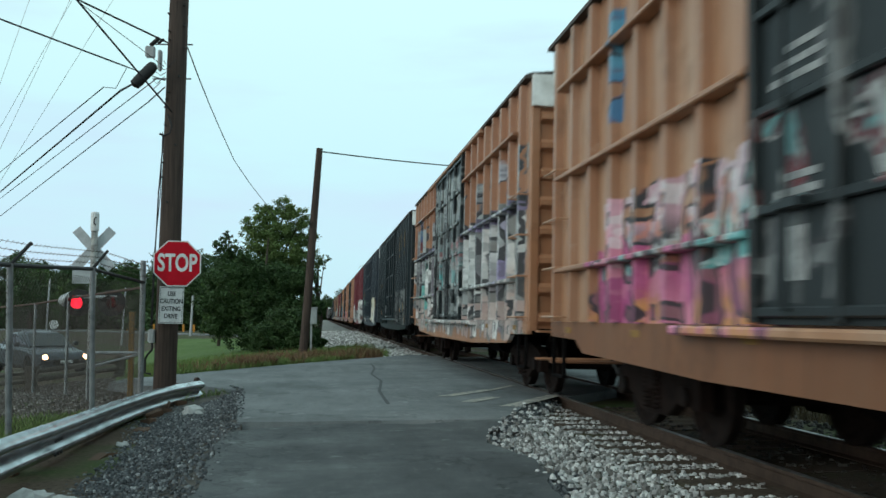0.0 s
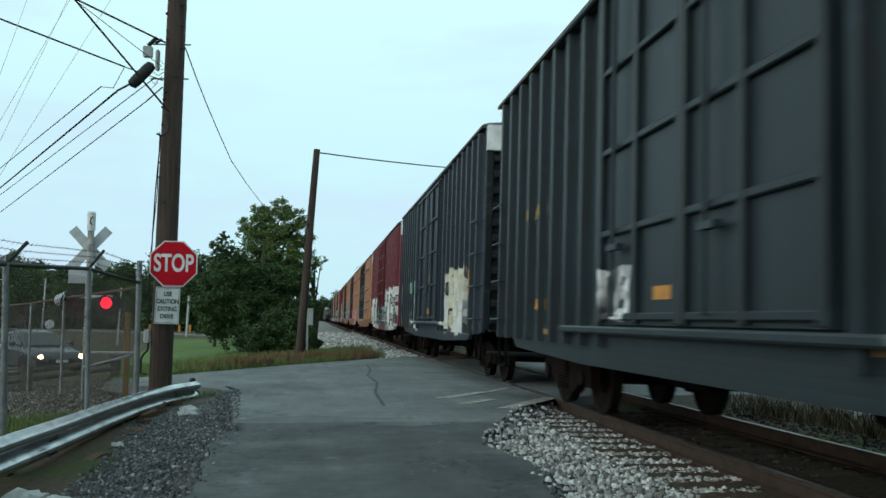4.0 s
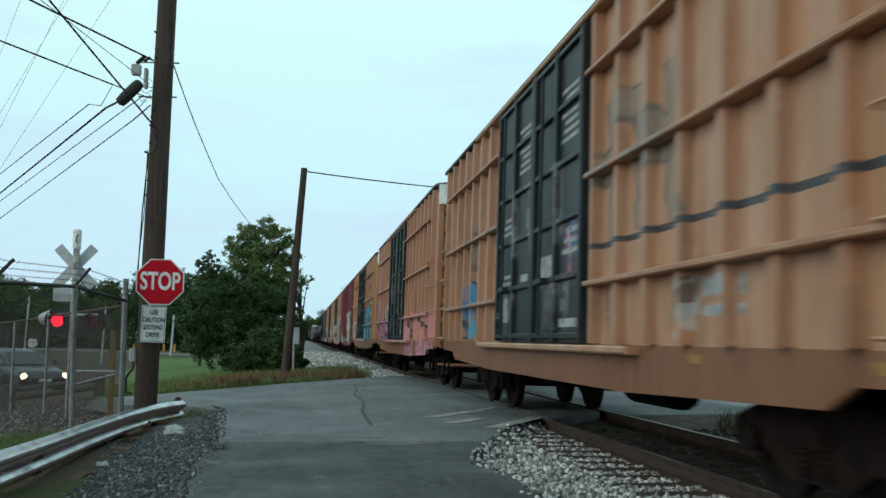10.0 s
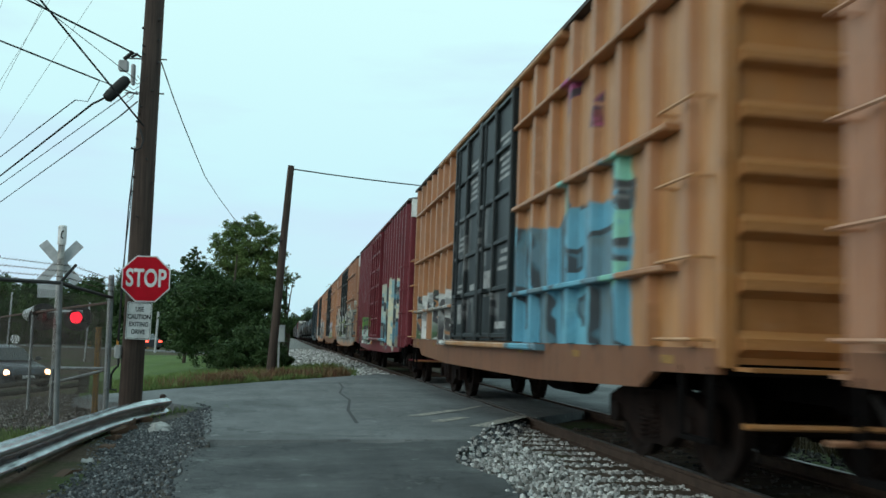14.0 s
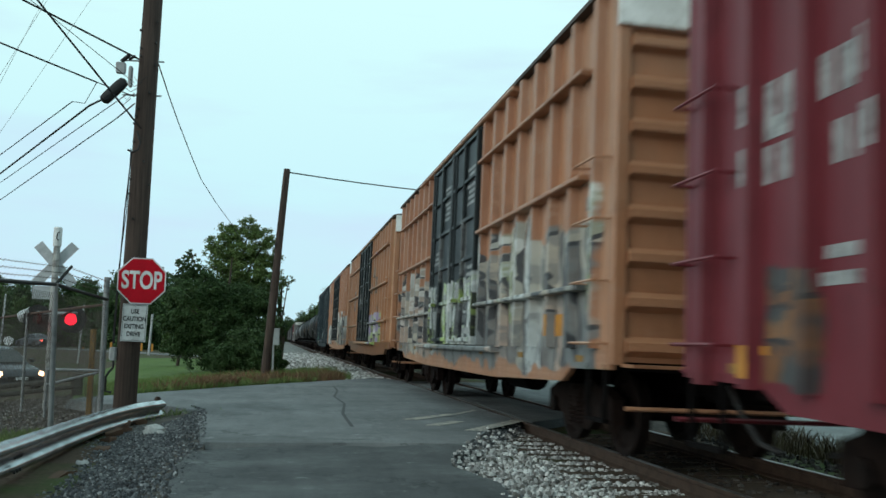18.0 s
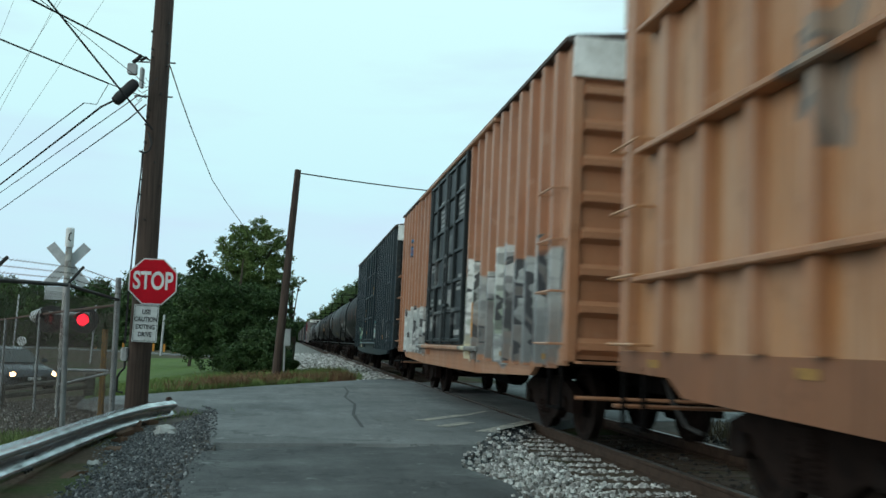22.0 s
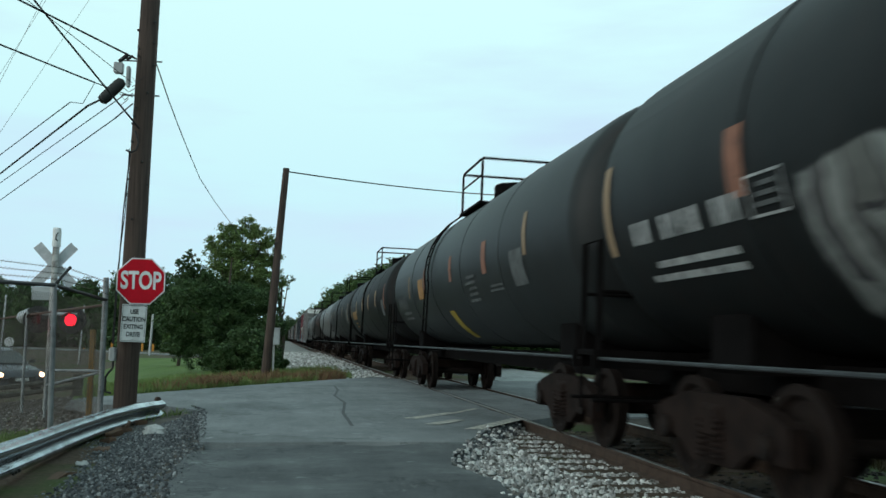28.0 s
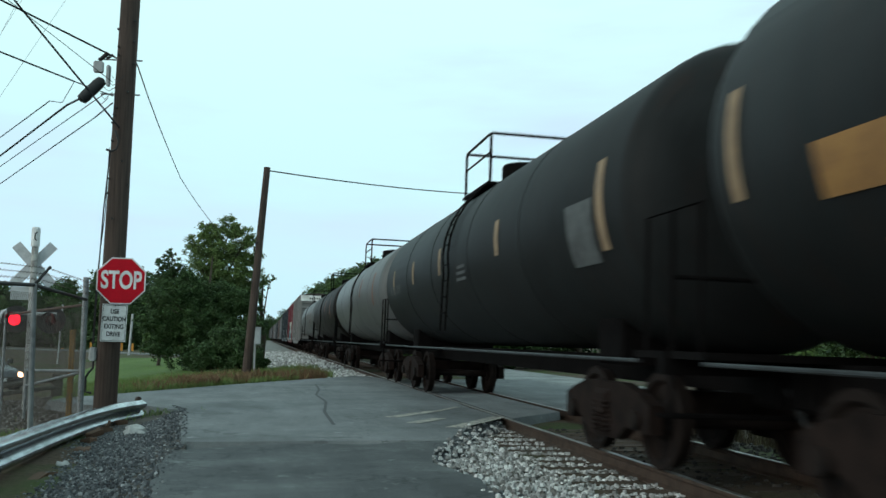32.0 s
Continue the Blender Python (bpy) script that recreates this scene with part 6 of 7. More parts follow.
def cables():
    rows = (
        ("black_cable", (-2.63, 15.60, 5.91), (-9.00, 7.00, 6.89), 0.0, 0.016, "thick black cable from the pole"),
        ("black_cable", (-3.25, 15.46, 5.42), (-9.00, 7.00, 5.81), 0.0, 0.014, "thick black cable from the pole"),
        ("black_cable", (-2.51, 15.50, 4.69), (-9.00, 7.00, 11.96), 0.0, 0.016, "thick black cable from the pole"),
        ("black_cable", (-2.67, 15.55, 5.48), (-9.00, 7.00, 8.94), 0.0, 0.006, "thin black cable from the pole"),
        ("black_cable", (-3.65, 15.60, 5.10), (-11.90, 32.05, 5.07), 0.0, 0.01, "black cable running off beside the fence"),
        ("black_cable", (-3.36, 15.50, 5.02), (-11.90, 32.05, 4.35), 0.0, 0.018, "heavy black cable running off beside the fence"),
        ("black_cable", (-2.77, 15.60, 5.30), (-11.90, 32.05, 4.21), 0.0, 0.009, "black cable running off beside the fence"),
        ("black_cable", (-2.92, 15.60, 4.87), (-11.90, 32.05, 3.60), 0.0, 0.01, "black cable running off beside the fence"),
        ("black_cable", (-2.65, 15.60, 5.25), (-3.25, 15.46, 5.42), 0.0, 0.009, "short black cable at the pole"),
        ("black_cable", (-2.92, 15.60, 4.87), (-2.67, 15.70, 5.16), 0.0, 0.012, "short black cable at the pole"),
        ("black_cable", (-3.36, 15.50, 5.02), (-3.13, 15.42, 5.13), 0.0, 0.018, "short black cable at the pole"),
        ("black_cable", (-3.65, 15.60, 5.10), (-3.43, 15.50, 5.06), 0.0, 0.006, "short black cable at the pole"),
        ("black_cable", (-3.43, 15.50, 5.06), (-3.25, 15.46, 5.42), 0.0, 0.006, "short black cable at the pole"),
        ("overhead_line", (-10.35, 59.00, 27.18), (-20.22, 55.50, 6.18), 0.0, 0.014, "thin grey overhead line far off"),
        ("overhead_line", (-13.96, 59.00, 25.37), (-19.76, 55.50, 10.26), 0.0, 0.014, "thin grey overhead line far off"),
        ("overhead_line", (-14.19, 59.00, 26.01), (-19.66, 55.50, 8.66), 0.0, 0.014, "thin grey overhead line far off"),
        ("overhead_line", (-17.74, 59.00, 23.85), (-19.24, 55.50, 13.61), 0.0, 0.014, "thin grey overhead line far off"),
        ("black_cable", (-0.03, 29.0, 6.55), (14.33, 41.6, 8.3), 0.25, 0.022, "cable from the leaning pole across the track"),
    )
    for name, a, b, drop, r, label in rows:
        rod(name, sagging(a, b, drop), r, M_WIRE if name == "black_cable" else M_SIGNBACK, label, "cable", "cables", 5)
    rod("black_cable", [(-2.36, 15.7, 5.95), (-2.33, 15.9, 5.90), (-2.38, 17.8, 5.86), (-2.41, 19.85, 5.80), (-2.44, 22.8, 5.74), (-2.45, 25.88, 5.66), (-2.28, 29.4, 5.53), (-2.03, 32.94, 5.38), (-1.8, 36.5, 5.2), (-1.7, 38.1, 5.1)], 0.011, M_WIRE, "black cable sagging towards the tree", "cable", "cables", 5)
    sp = Geo().lathe([(0, 0.03), (0.03, 0.085), (0.12, 0.095), (0.42, 0.095), (0.5, 0.08), (0.53, 0.03)], 2, (0, 0, 0), 14)
    sp.smooth = True
    d = Vector((-2.80, 15.44, 5.48)) - Vector((-3.13, 15.39, 5.08))
    solid("cable_splice", sp, M_BLACK, "fat black splice case hanging on the cable", "splice case", m=Matrix.Translation((-3.13, 15.39, 5.08)) @ d.to_track_quat("Z", "Y").to_matrix().to_4x4())
    t = thing("line_terminal", pose(-2.86, 15.45, 5.72), "grey cable terminal with black clamps by the pole", "cable terminal")
    part("case", Geo().box(-0.1, 0.06, -0.05, 0.05, -0.12, 0.06, 0.02), M_CONCRETE, t)
    part("clamp", Geo().path([(-0.02, 0, 0.08), (0.06, 0, 0.16), (0.12, 0, 0.22)], 0.035, 6), M_BLACK, t)
    part("clamp", Geo().path([(0.1, 0, 0.12), (0.2, 0, 0.2)], 0.022, 6), M_BLACK, t)
    rnd = random.Random(2)
    for k in range(5):
        x, z = -2.9 + 0.06 * k, 5.15 + 0.1 * k
        rod("pigtail_wire", [(x, 15.45, z), (x + 0.08, 15.43, z - 0.06 - 0.05 * rnd.random()), (x + 0.2, 15.46, z + 0.03)], 0.006, M_WIRE, "short loose pigtail of cable at the pole", "cable", "cables", 4)


def outer_poles():
    """Poles outside the view that carry the cables' other ends."""
    for x, y, h in ((-11.9, 32.05, 7.2), (-19.9, 55.2, 15.5), (-9.0, 7.0, 11.5)):
        p = thing("utility_pole", pose(x, y, ground_z(x, y) - 0.2), "plain timber pole holding the cables' ends", "utility pole")
        g = Geo().path([(0, 0, 0), (0, 0, h)], [0.16, 0.12], 10)
        g.smooth = True
        part("shaft", g, M_POLE, p)


utility_pole()
outer_poles()
stop_sign()
second_pole()
cables()


# ---- fence, guard rail and crossing signal ----
def chain_link(name, a, b, z0, z1, label):
    """A run of chain link between two points of the plan: woven diagonal wires."""
    g = Geo()
    a, b = Vector(a), Vector(b)
    length = (b - a).length
    u = (b - a) / length
    cell, r = 0.075, 0.0022
    h = z1 - z0
    k = -int(h / cell) - 1
    while k * cell < length:
        for way in (1, -1):
            s0, s1 = k * cell, k * cell + h
            lo, hi = max(s0, 0), min(s1, length)
            if hi > lo:
                za, zb = (z0 + lo - s0, z0 + hi - s0) if way > 0 else (z1 - (lo - s0), z1 - (hi - s0))
                p, q = a + u * lo, a + u * hi
                g.tube((p.x, p.y, za), (q.x, q.y, zb), r, n=3, caps=False)
        k += 1
    return g


def fence():
    run1 = [(-4.0, 4.9), (-3.68, 7.7), (-3.38, 10.47), (-3.1, 12.93), (-2.84, 15.24)]
    f = thing("chain_link_fence", pose(0, 0, 0), "galvanised chain-link fence with barbed wire on slanted arms", "fence")
    tops = [1.74, 1.78, 1.81, 1.90, 1.80]
    for (x, y), z in zip(run1[:-1], tops):
        part("post", Geo().tube((x + 0.06, y, -0.4), (x, y, z + 0.02), 0.035, n=10), M_GALV, f)
        part("arm", Geo().path([(x, y, z), (x + 0.13, y + 0.28, z + 0.27)], 0.022, 6), M_BLACK, f, "slanted barbed-wire arm")
    part("corner_post", Geo().tube((-2.85, 15.24, -0.4), (-2.86, 15.24, 2.16), 0.045, n=10), M_GALV, f)
    part("top_rail", Geo().path([(x, y, z) for (x, y), z in zip(run1, tops)], 0.026, 8), M_BLACK, f, "dark steel top rail")
    for k in range(4):
        part("mesh_panel", chain_link("mesh", run1[k], run1[k + 1], -0.2, min(tops[k], tops[k + 1]) - 0.02, ""), M_FENCEWIRE, f, "woven wire mesh")
    spikes = Geo()
    for i in range(60):
        t = i / 60 * 2.0
        x, y = -3.68 + 0.107 * (t + 0.8), 7.7 + (t + 0.8)
        spikes.tube((x, y, 1.79), (x + 0.004, y, 1.875), 0.003, n=3)
    tagged(part("wire_ends", spikes, M_GALV, f), "row of upright wire ends", kind="stuff")
    for j in range(3):
        q = 0.09 + 0.085 * j
        pts = [(x + 0.13 * q / 0.28, y + q, z + q * 0.95) for (x, y), z in zip(run1, tops)]
        strand = Geo().path(pts, 0.004, 4)
        for (p, z0), (p2, z1) in zip(zip(run1, tops), zip(run1[1:], tops[1:])):
            for i in range(22):
                t = (i + 0.5) / 22
                c = Vector(pts[run1.index(p)]).lerp(Vector(pts[run1.index(p2)]), t)
                strand.tube(c + Vector((0.014, 0, 0.016)), c - Vector((0.014, 0, 0.016)), 0.003, n=3)
        part("barbed_wire", strand, M_FENCEWIRE, f)
    # second run, going back from the corner
    back = [(-2.86, 15.24), (-5.12, 19.47), (-6.55, 22.15), (-8.05, 24.95), (-9.6, 27.9), (-12.8, 34.0)]
    btop = [1.72, 1.62, 1.54, 1.5, 1.48, 1.45]
    f2 = thing("chain_link_fence", pose(0, 0, 0), "older rust-stained chain-link fence running back from the corner", "fence")
    for (x, y), z in list(zip(back, btop))[1:]:
        part("post", Geo().tube((x, y, ground_z(x, y) - 0.2), (x, y, z), 0.03, n=8), M_GALV, f2)
    part("top_rail", Geo().path([(x, y, z) for (x, y), z in zip(back, btop)], 0.022, 6), M_RUST, f2, "rusty top rail")
    for k in range(3):
        part("mesh_panel", chain_link("mesh", back[k], back[k + 1], ground_z(*back[k + 1]) + 0.02, btop[k + 1] - 0.02, ""), M_FENCEWIRE, f2, "woven wire mesh")
    # gate leaf lying at an angle behind the corner
    gt = thing("fence_gate", pose(0, 0, 0), "low galvanised tube gate leaning behind the fence corner", "gate")
    part("tube", Geo().path([(-2.9, 15.4, 0.66), (-4.0, 16.6, 0.62)], 0.025, 8), M_GALV, gt)
    part("tube", Geo().path([(-2.9, 15.4, 0.64), (-4.0, 16.6, 0.36)], 0.025, 8), M_GALV, gt)
    part("upright", Geo().path([(-4.0, 16.6, -0.3), (-4.0, 16.6, 0.66)], 0.025, 8), M_GALV, gt)


def guard_rail():
    line = [(-2.35, 3.0), (-2.5, 5.5), (-2.57, 7.9), (-2.55, 9.4), (-2.57, 12.05), (-2.51, 13.7), (-2.33, 15.3), (-2.05, 16.3)]
    dense = []
    for t in np.linspace(0, len(line) - 1, 46):
        i = min(int(t), len(line) - 2)
        dense.append(Vector(line[i]).lerp(Vector(line[i + 1]), t - i))
    for _ in range(3):
        dense = [dense[0]] + [(dense[i - 1] + dense[i] * 2 + dense[i + 1]) / 4 for i in range(1, len(dense) - 1)] + [dense[-1]]
    prof = [(0.0, 0.168), (0.02, 0.166), (0.088, 0.122), (0.1, 0.106), (0.1, 0.08), (0.088, 0.062), (0.016, 0.014), (0.0, 0.0), (0.016, -0.014), (0.088, -0.062), (0.1, -0.08), (0.1, -0.106), (0.088, -0.122), (0.02, -0.166), (0.0, -0.168)]
    g = Geo()
    for i, p in enumerate(dense):
        zc = float(np.interp(p.y, (3, 5, 8, 12.5, 16.3), (0.17, 0.14, 0.085, 0.005, -0.03)))
        d = (dense[min(i + 1, len(dense) - 1)] - dense[max(i - 1, 0)]).normalized()
        nx, ny = d.y, -d.x
        for side in (0, 0.006):
            g.v += [(p.x + nx * (q - side), p.y + ny * (q - side), zc + h) for q, h in prof]
    m = len(prof)
    for i in range(len(dense) - 1):
        a, b = i * 2 * m, (i + 1) * 2 * m
        for j in range(m - 1):
            g.f += [(a + j, a + j + 1, b + j + 1, b + j), (a + m + j, b + m + j, b + m + j + 1, a + m + j + 1)]
        g.f += [(a, b, b + m, a + m), (a + m - 1, a + 2 * m - 1, b + 2 * m - 1, b + m - 1)]
    e1 = (len(dense) - 1) * 2 * m
    for j in range(m - 1):
        g.f += [(e1 + j, e1 + m + j, e1 + m + j + 1, e1 + j + 1)]
    g.smooth = True
    r = thing("guard_rail", pose(0, 0, 0), "galvanised steel guard rail on short timber posts", "guard rail")
    part("beam", g, M_RAILING, r, "corrugated galvanised beam")
    for x, y in ((-2.66, 4.6), (-2.72, 6.5), (-2.74, 8.6), (-2.74, 10.6), (-2.72, 12.6), (-2.6, 14.4), (-2.36, 15.9)):
        part("post", shared("rail_post", lambda: Geo().box(-0.09, 0.09, -0.09, 0.09, -0.7, 0.06, 0.015)), M_POSTWOOD, r, "brown timber post").location = (x, y, 0.0)
    for y in (9.05, 9.15, 9.25):
        for z in (-0.11, 0.02):
            part("splice_bolt", shared("rail_bolt", lambda: Geo().tube((0, 0, 0), (0.02, 0, 0), 0.018, n=8)), M_BLACK, r).location = (-2.545 + 0.085, y, z + 0.06)
    blk = thing("timber_block", pose(-2.3, 16.5, -0.02, 0, 0, 20), "charred dark timber block behind the guard rail's end", "timber block")
    part("block", Geo().box(-0.2, 0.22, -0.1, 0.1, -0.15, 0.1, 0.03), M_POLE, blk)
    part("splinter", Geo().box(0.12, 0.22, -0.06, 0.06, 0.1, 0.2, 0.03), M_POLE, blk)


FLASHERS = []


def crossing_signal():
    s = thing("crossing_signal", pose(-4.66, 19.45, -0.75, 0, 0, 0), "white level-crossing mast with crossbuck and red flashing lamps", "crossing signal")
    part("mast", Geo().tube((0, 0, 0), (0.02, 0, 3.8), 0.065, n=12), M_SCUFFED, s, "scuffed white mast")
    part("bell", Geo().lathe([(3.76, 0.075), (3.78, 0.085), (4.13, 0.085), (4.16, 0.07), (4.165, 0.02)], 2, (0.02, 0, 0), 14), M_WHITE, s, "white bell case")
    part("bell_ring", Geo().path([(0.07, -0.09, 4.05), (0.03, -0.09, 4.02), (0.02, -0.09, 3.92), (0.06, -0.09, 3.88)], 0.012, 5), M_BLACK, s)
    for a in (48, -48):
        b = part("crossbuck_blade", shared("blade", lambda: Geo().box(-0.545, 0.545, -0.008, 0.008, -0.1, 0.1, 0.003)), M_BLADE, s, "white crossbuck blade seen from behind")
        b.matrix_basis = pose(-0.01, 0.1 + 0.012 * (1 if a > 0 else -1), 3.40, 0, a, 0)
    part("track_plate", Geo().box(-0.42, -0.04, 0.09, 0.1, 2.68, 2.95), M_SIGNBACK, s, "grey plate under the crossbuck")
    part("arm", Geo().path([(-0.32, 0, 2.4), (0.5, 0, 2.4)], 0.035, 8), M_SIGNBACK, s, "lamp arm")
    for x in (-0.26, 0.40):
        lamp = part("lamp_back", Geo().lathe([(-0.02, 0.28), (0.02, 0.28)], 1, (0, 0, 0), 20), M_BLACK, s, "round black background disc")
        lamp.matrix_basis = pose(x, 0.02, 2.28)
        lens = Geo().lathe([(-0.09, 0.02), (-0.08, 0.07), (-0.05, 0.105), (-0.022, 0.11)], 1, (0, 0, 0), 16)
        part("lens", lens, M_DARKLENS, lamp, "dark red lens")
        # added disc: its turning stands in for the lamp switching on and off
        lit = part("lit_disc", Geo().lathe([(-0.004, 0.118), (0.0, 0.12)], 1, (0, 0, 0), 18), M_REDLAMP, lamp, "added glowing red disc that stands in for the flash")
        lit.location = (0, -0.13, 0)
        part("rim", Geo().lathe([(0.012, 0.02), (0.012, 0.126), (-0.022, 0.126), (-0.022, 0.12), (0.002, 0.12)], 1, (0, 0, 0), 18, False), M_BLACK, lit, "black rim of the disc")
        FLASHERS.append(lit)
        hood = Geo()
        for i in range(9):
            t0, t1 = math.pi * (i / 9) - 0.2, math.pi * ((i + 1) / 9) - 0.2
            hood.quad((0.14 * math.cos(t0), -0.02, 0.14 * math.sin(t0)), (0.14 * math.cos(t1), -0.02, 0.14 * math.sin(t1)), (0.15 * math.cos(t1), -0.3, 0.15 * math.sin(t1)), (0.15 * math.cos(t0), -0.3, 0.15 * math.sin(t0)))
        part("hood", hood, M_BLACK, lamp)
    part("far_lamp", Geo().tube((-0.38, 0.05, 2.42), (-0.62, 0.3, 2.32), 0.11, 0.13, n=12), M_SIGNBACK, s, "grey lamp turned to the other road")
    part("foot", Geo().box(-0.22, 0.22, -0.22, 0.22, 0.0, 0.16, 0.03), M_CONCRETE, s, "concrete foot")


M_BLADE = worn("dull_white_blade", (0.5, 0.52, 0.53), (0.36, 0.38, 0.39), 4, 0.6)
M_DARKLENS = worn("dark_red_lens", (0.05, 0.006, 0.008), (0.03, 0.004, 0.005), 5, 0.25, bump=0.02)
M_SCUFFED = worn("scuffed_white", (0.42, 0.42, 0.40), (0.16, 0.15, 0.14), 9, 0.7)
M_RAILING = worn("guard_rail_zinc", (0.56, 0.59, 0.62), (0.30, 0.32, 0.335), 3.5, 0.25, 0.95)
M_POSTWOOD = timber("brown_post_timber", (0.13, 0.08, 0.05))
fence()
guard_rail()
crossing_signal()


def roadside_bits():
    p = thing("marker_post", pose(-3.31, 16.75, -0.3), "yellow-brown weathered marker post", "post")
    part("post", Geo().box(-0.045, 0.045, -0.045, 0.045, 0, 1.6, 0.012), M_OCHRE, p)
    part("cap", Geo().box(-0.05, 0.05, -0.05, 0.05, 1.6, 1.63, 0.01), M_OCHRE, p)
    fl = thing("timber_barrier", pose(0, 0, 0), "low grey timber post-and-rail barrier", "barrier")
    pts = [(-9.6, 22.6), (-6.9, 23.2), (-5.3, 25.4)]
    for x, y in pts:
        z = ground_z(x, y)
        part("post", Geo().box(x - 0.13, x + 0.13, y - 0.1, y + 0.1, z - 0.2, z + 0.62, 0.03), M_BARRIER, fl)
    for (a, b), (c, d) in zip(pts, pts[1:]):
        for h in (0.28, 0.48):
            part("rail", Geo().path([(a, b, ground_z(a, b) + h), (c, d, ground_z(c, d) + h)], 0.06, 6), M_BARRIER, fl)
    for x, y, h, r in ((-19.15, 67.3, 4.2, 0.07), (-12.2, 58.7, 3.6, 0.06), (-10.2, 74.3, 3.2, 0.1)):
        z = ground_z(x, y)
        rod("slim_pole", [(x, y, z - 0.1), (x + 0.15, y, z + h)], r, M_SIGNBACK, "slim grey pole standing in the distance", "pole", "distant poles")
    d = thing("round_sign", pose(-16.0, 57.8, ground_z(-16, 57.8)), "small pale round sign far behind the fence", "sign")
    part("disc", Geo().lathe([(-0.01, 0.28), (0.01, 0.28)], 1, (0, 0, 1.35), 18), M_WHITE, d)
    part("post", Geo().tube((0, 0.03, -0.1), (0, 0.03, 1.3), 0.03), M_SIGNBACK, d)
    e = thing("equipment_cabinet", pose(-0.24, 33.4, ground_z(-0.24, 33.4)), "pale grey trackside equipment cabinet on a post", "cabinet")
    part("case", Geo().box(-0.145, 0.145, -0.12, 0.12, 1.16, 1.74, 0.02), M_CONCRETE, e)
    part("stand", Geo().box(-0.1, -0.03, -0.04, 0.04, -0.05, 1.16), M_CONCRETE, e)
    part("roof", Geo().box(-0.16, 0.16, -0.14, 0.14, 1.74, 1.77), M_CONCRETE, e)
    part("door_seam", Geo().box(-0.12, 0.12, -0.124, -0.1205, 1.2, 1.7), M_SIGNBACK, e)
    for i in range(14):
        x, y = -5.0 - 1.25 * i, 78.5 + 1.6 * i
        solid("yellow_post", Geo().box(-0.1, 0.1, -0.1, 0.1, 0, 0.75, 0.02), M_YELLOW, "short yellow bollard along the distant road", "bollard", "bollards along the far road", m=pose(x, y + 5.5, ground_z(x, y)))
    for x, y, s, seed in ((-1.74, 13.1, 0.13, 1), (-2.12, 7.25, 0.2, 2), (-1.86, 7.1, 0.12, 3), (-1.62, 12.8, 0.045, 4), (-2.1, 10.3, 0.06, 7)):
        g = Geo()
        for j in range(7):
            for i in range(10):
                t, f = 2 * math.pi * i / 10, math.pi * (j + 0.5) / 7
                v = Vector((math.sin(f) * math.cos(t) * 1.25, math.sin(f) * math.sin(t), math.cos(f) * 0.7))
                v *= s * (1 + 0.45 * noise.noise(v * 1.6 + Vector((seed * 3.1, 0, 0))))
                g.v.append(tuple(v))
        g.f = [(j * 10 + i, j * 10 + (i + 1) % 10, (j + 1) * 10 + (i + 1) % 10, (j + 1) * 10 + i) for j in range(6) for i in range(10)]
        g.f += [tuple(range(10)), tuple(60 + i for i in range(10))]
        z = float(np.interp(x, (-2.3, -1.0), (bank_z(y), -0.02))) + 0.03
        g.smooth = True
        solid("rock", g, M_ROCK, "pale lump of rock lying in the gravel", "rock", "loose rocks", m=pose(x, y, z))
    rnd = random.Random(12)
    for k in range(11):
        y = 8.6 + k * 0.66 + rnd.uniform(-0.35, 0.35)
        x = -2.42 + 0.35 * rnd.random()
        L = rnd.uniform(0.18, 0.5)
        g = Geo().box(-L / 2, L / 2, -0.05, 0.05, -0.03, 0.05, 0.02)
        solid("broken_timber", g, M_RUSTWOOD, "broken piece of rust-brown timber under the guard rail", "timber scrap", "scraps under the guard rail", m=pose(x, y, bank_z(y) + 0.03 * rnd.random(), rnd.uniform(-8, 8), rnd.uniform(-12, 12), rnd.uniform(40, 130)))


M_BARRIER = timber("grey_barrier_timber", (0.12, 0.105, 0.09), 0)
M_RUSTWOOD = timber("rust_brown_timber", (0.12, 0.07, 0.045), 0)
roadside_bits()


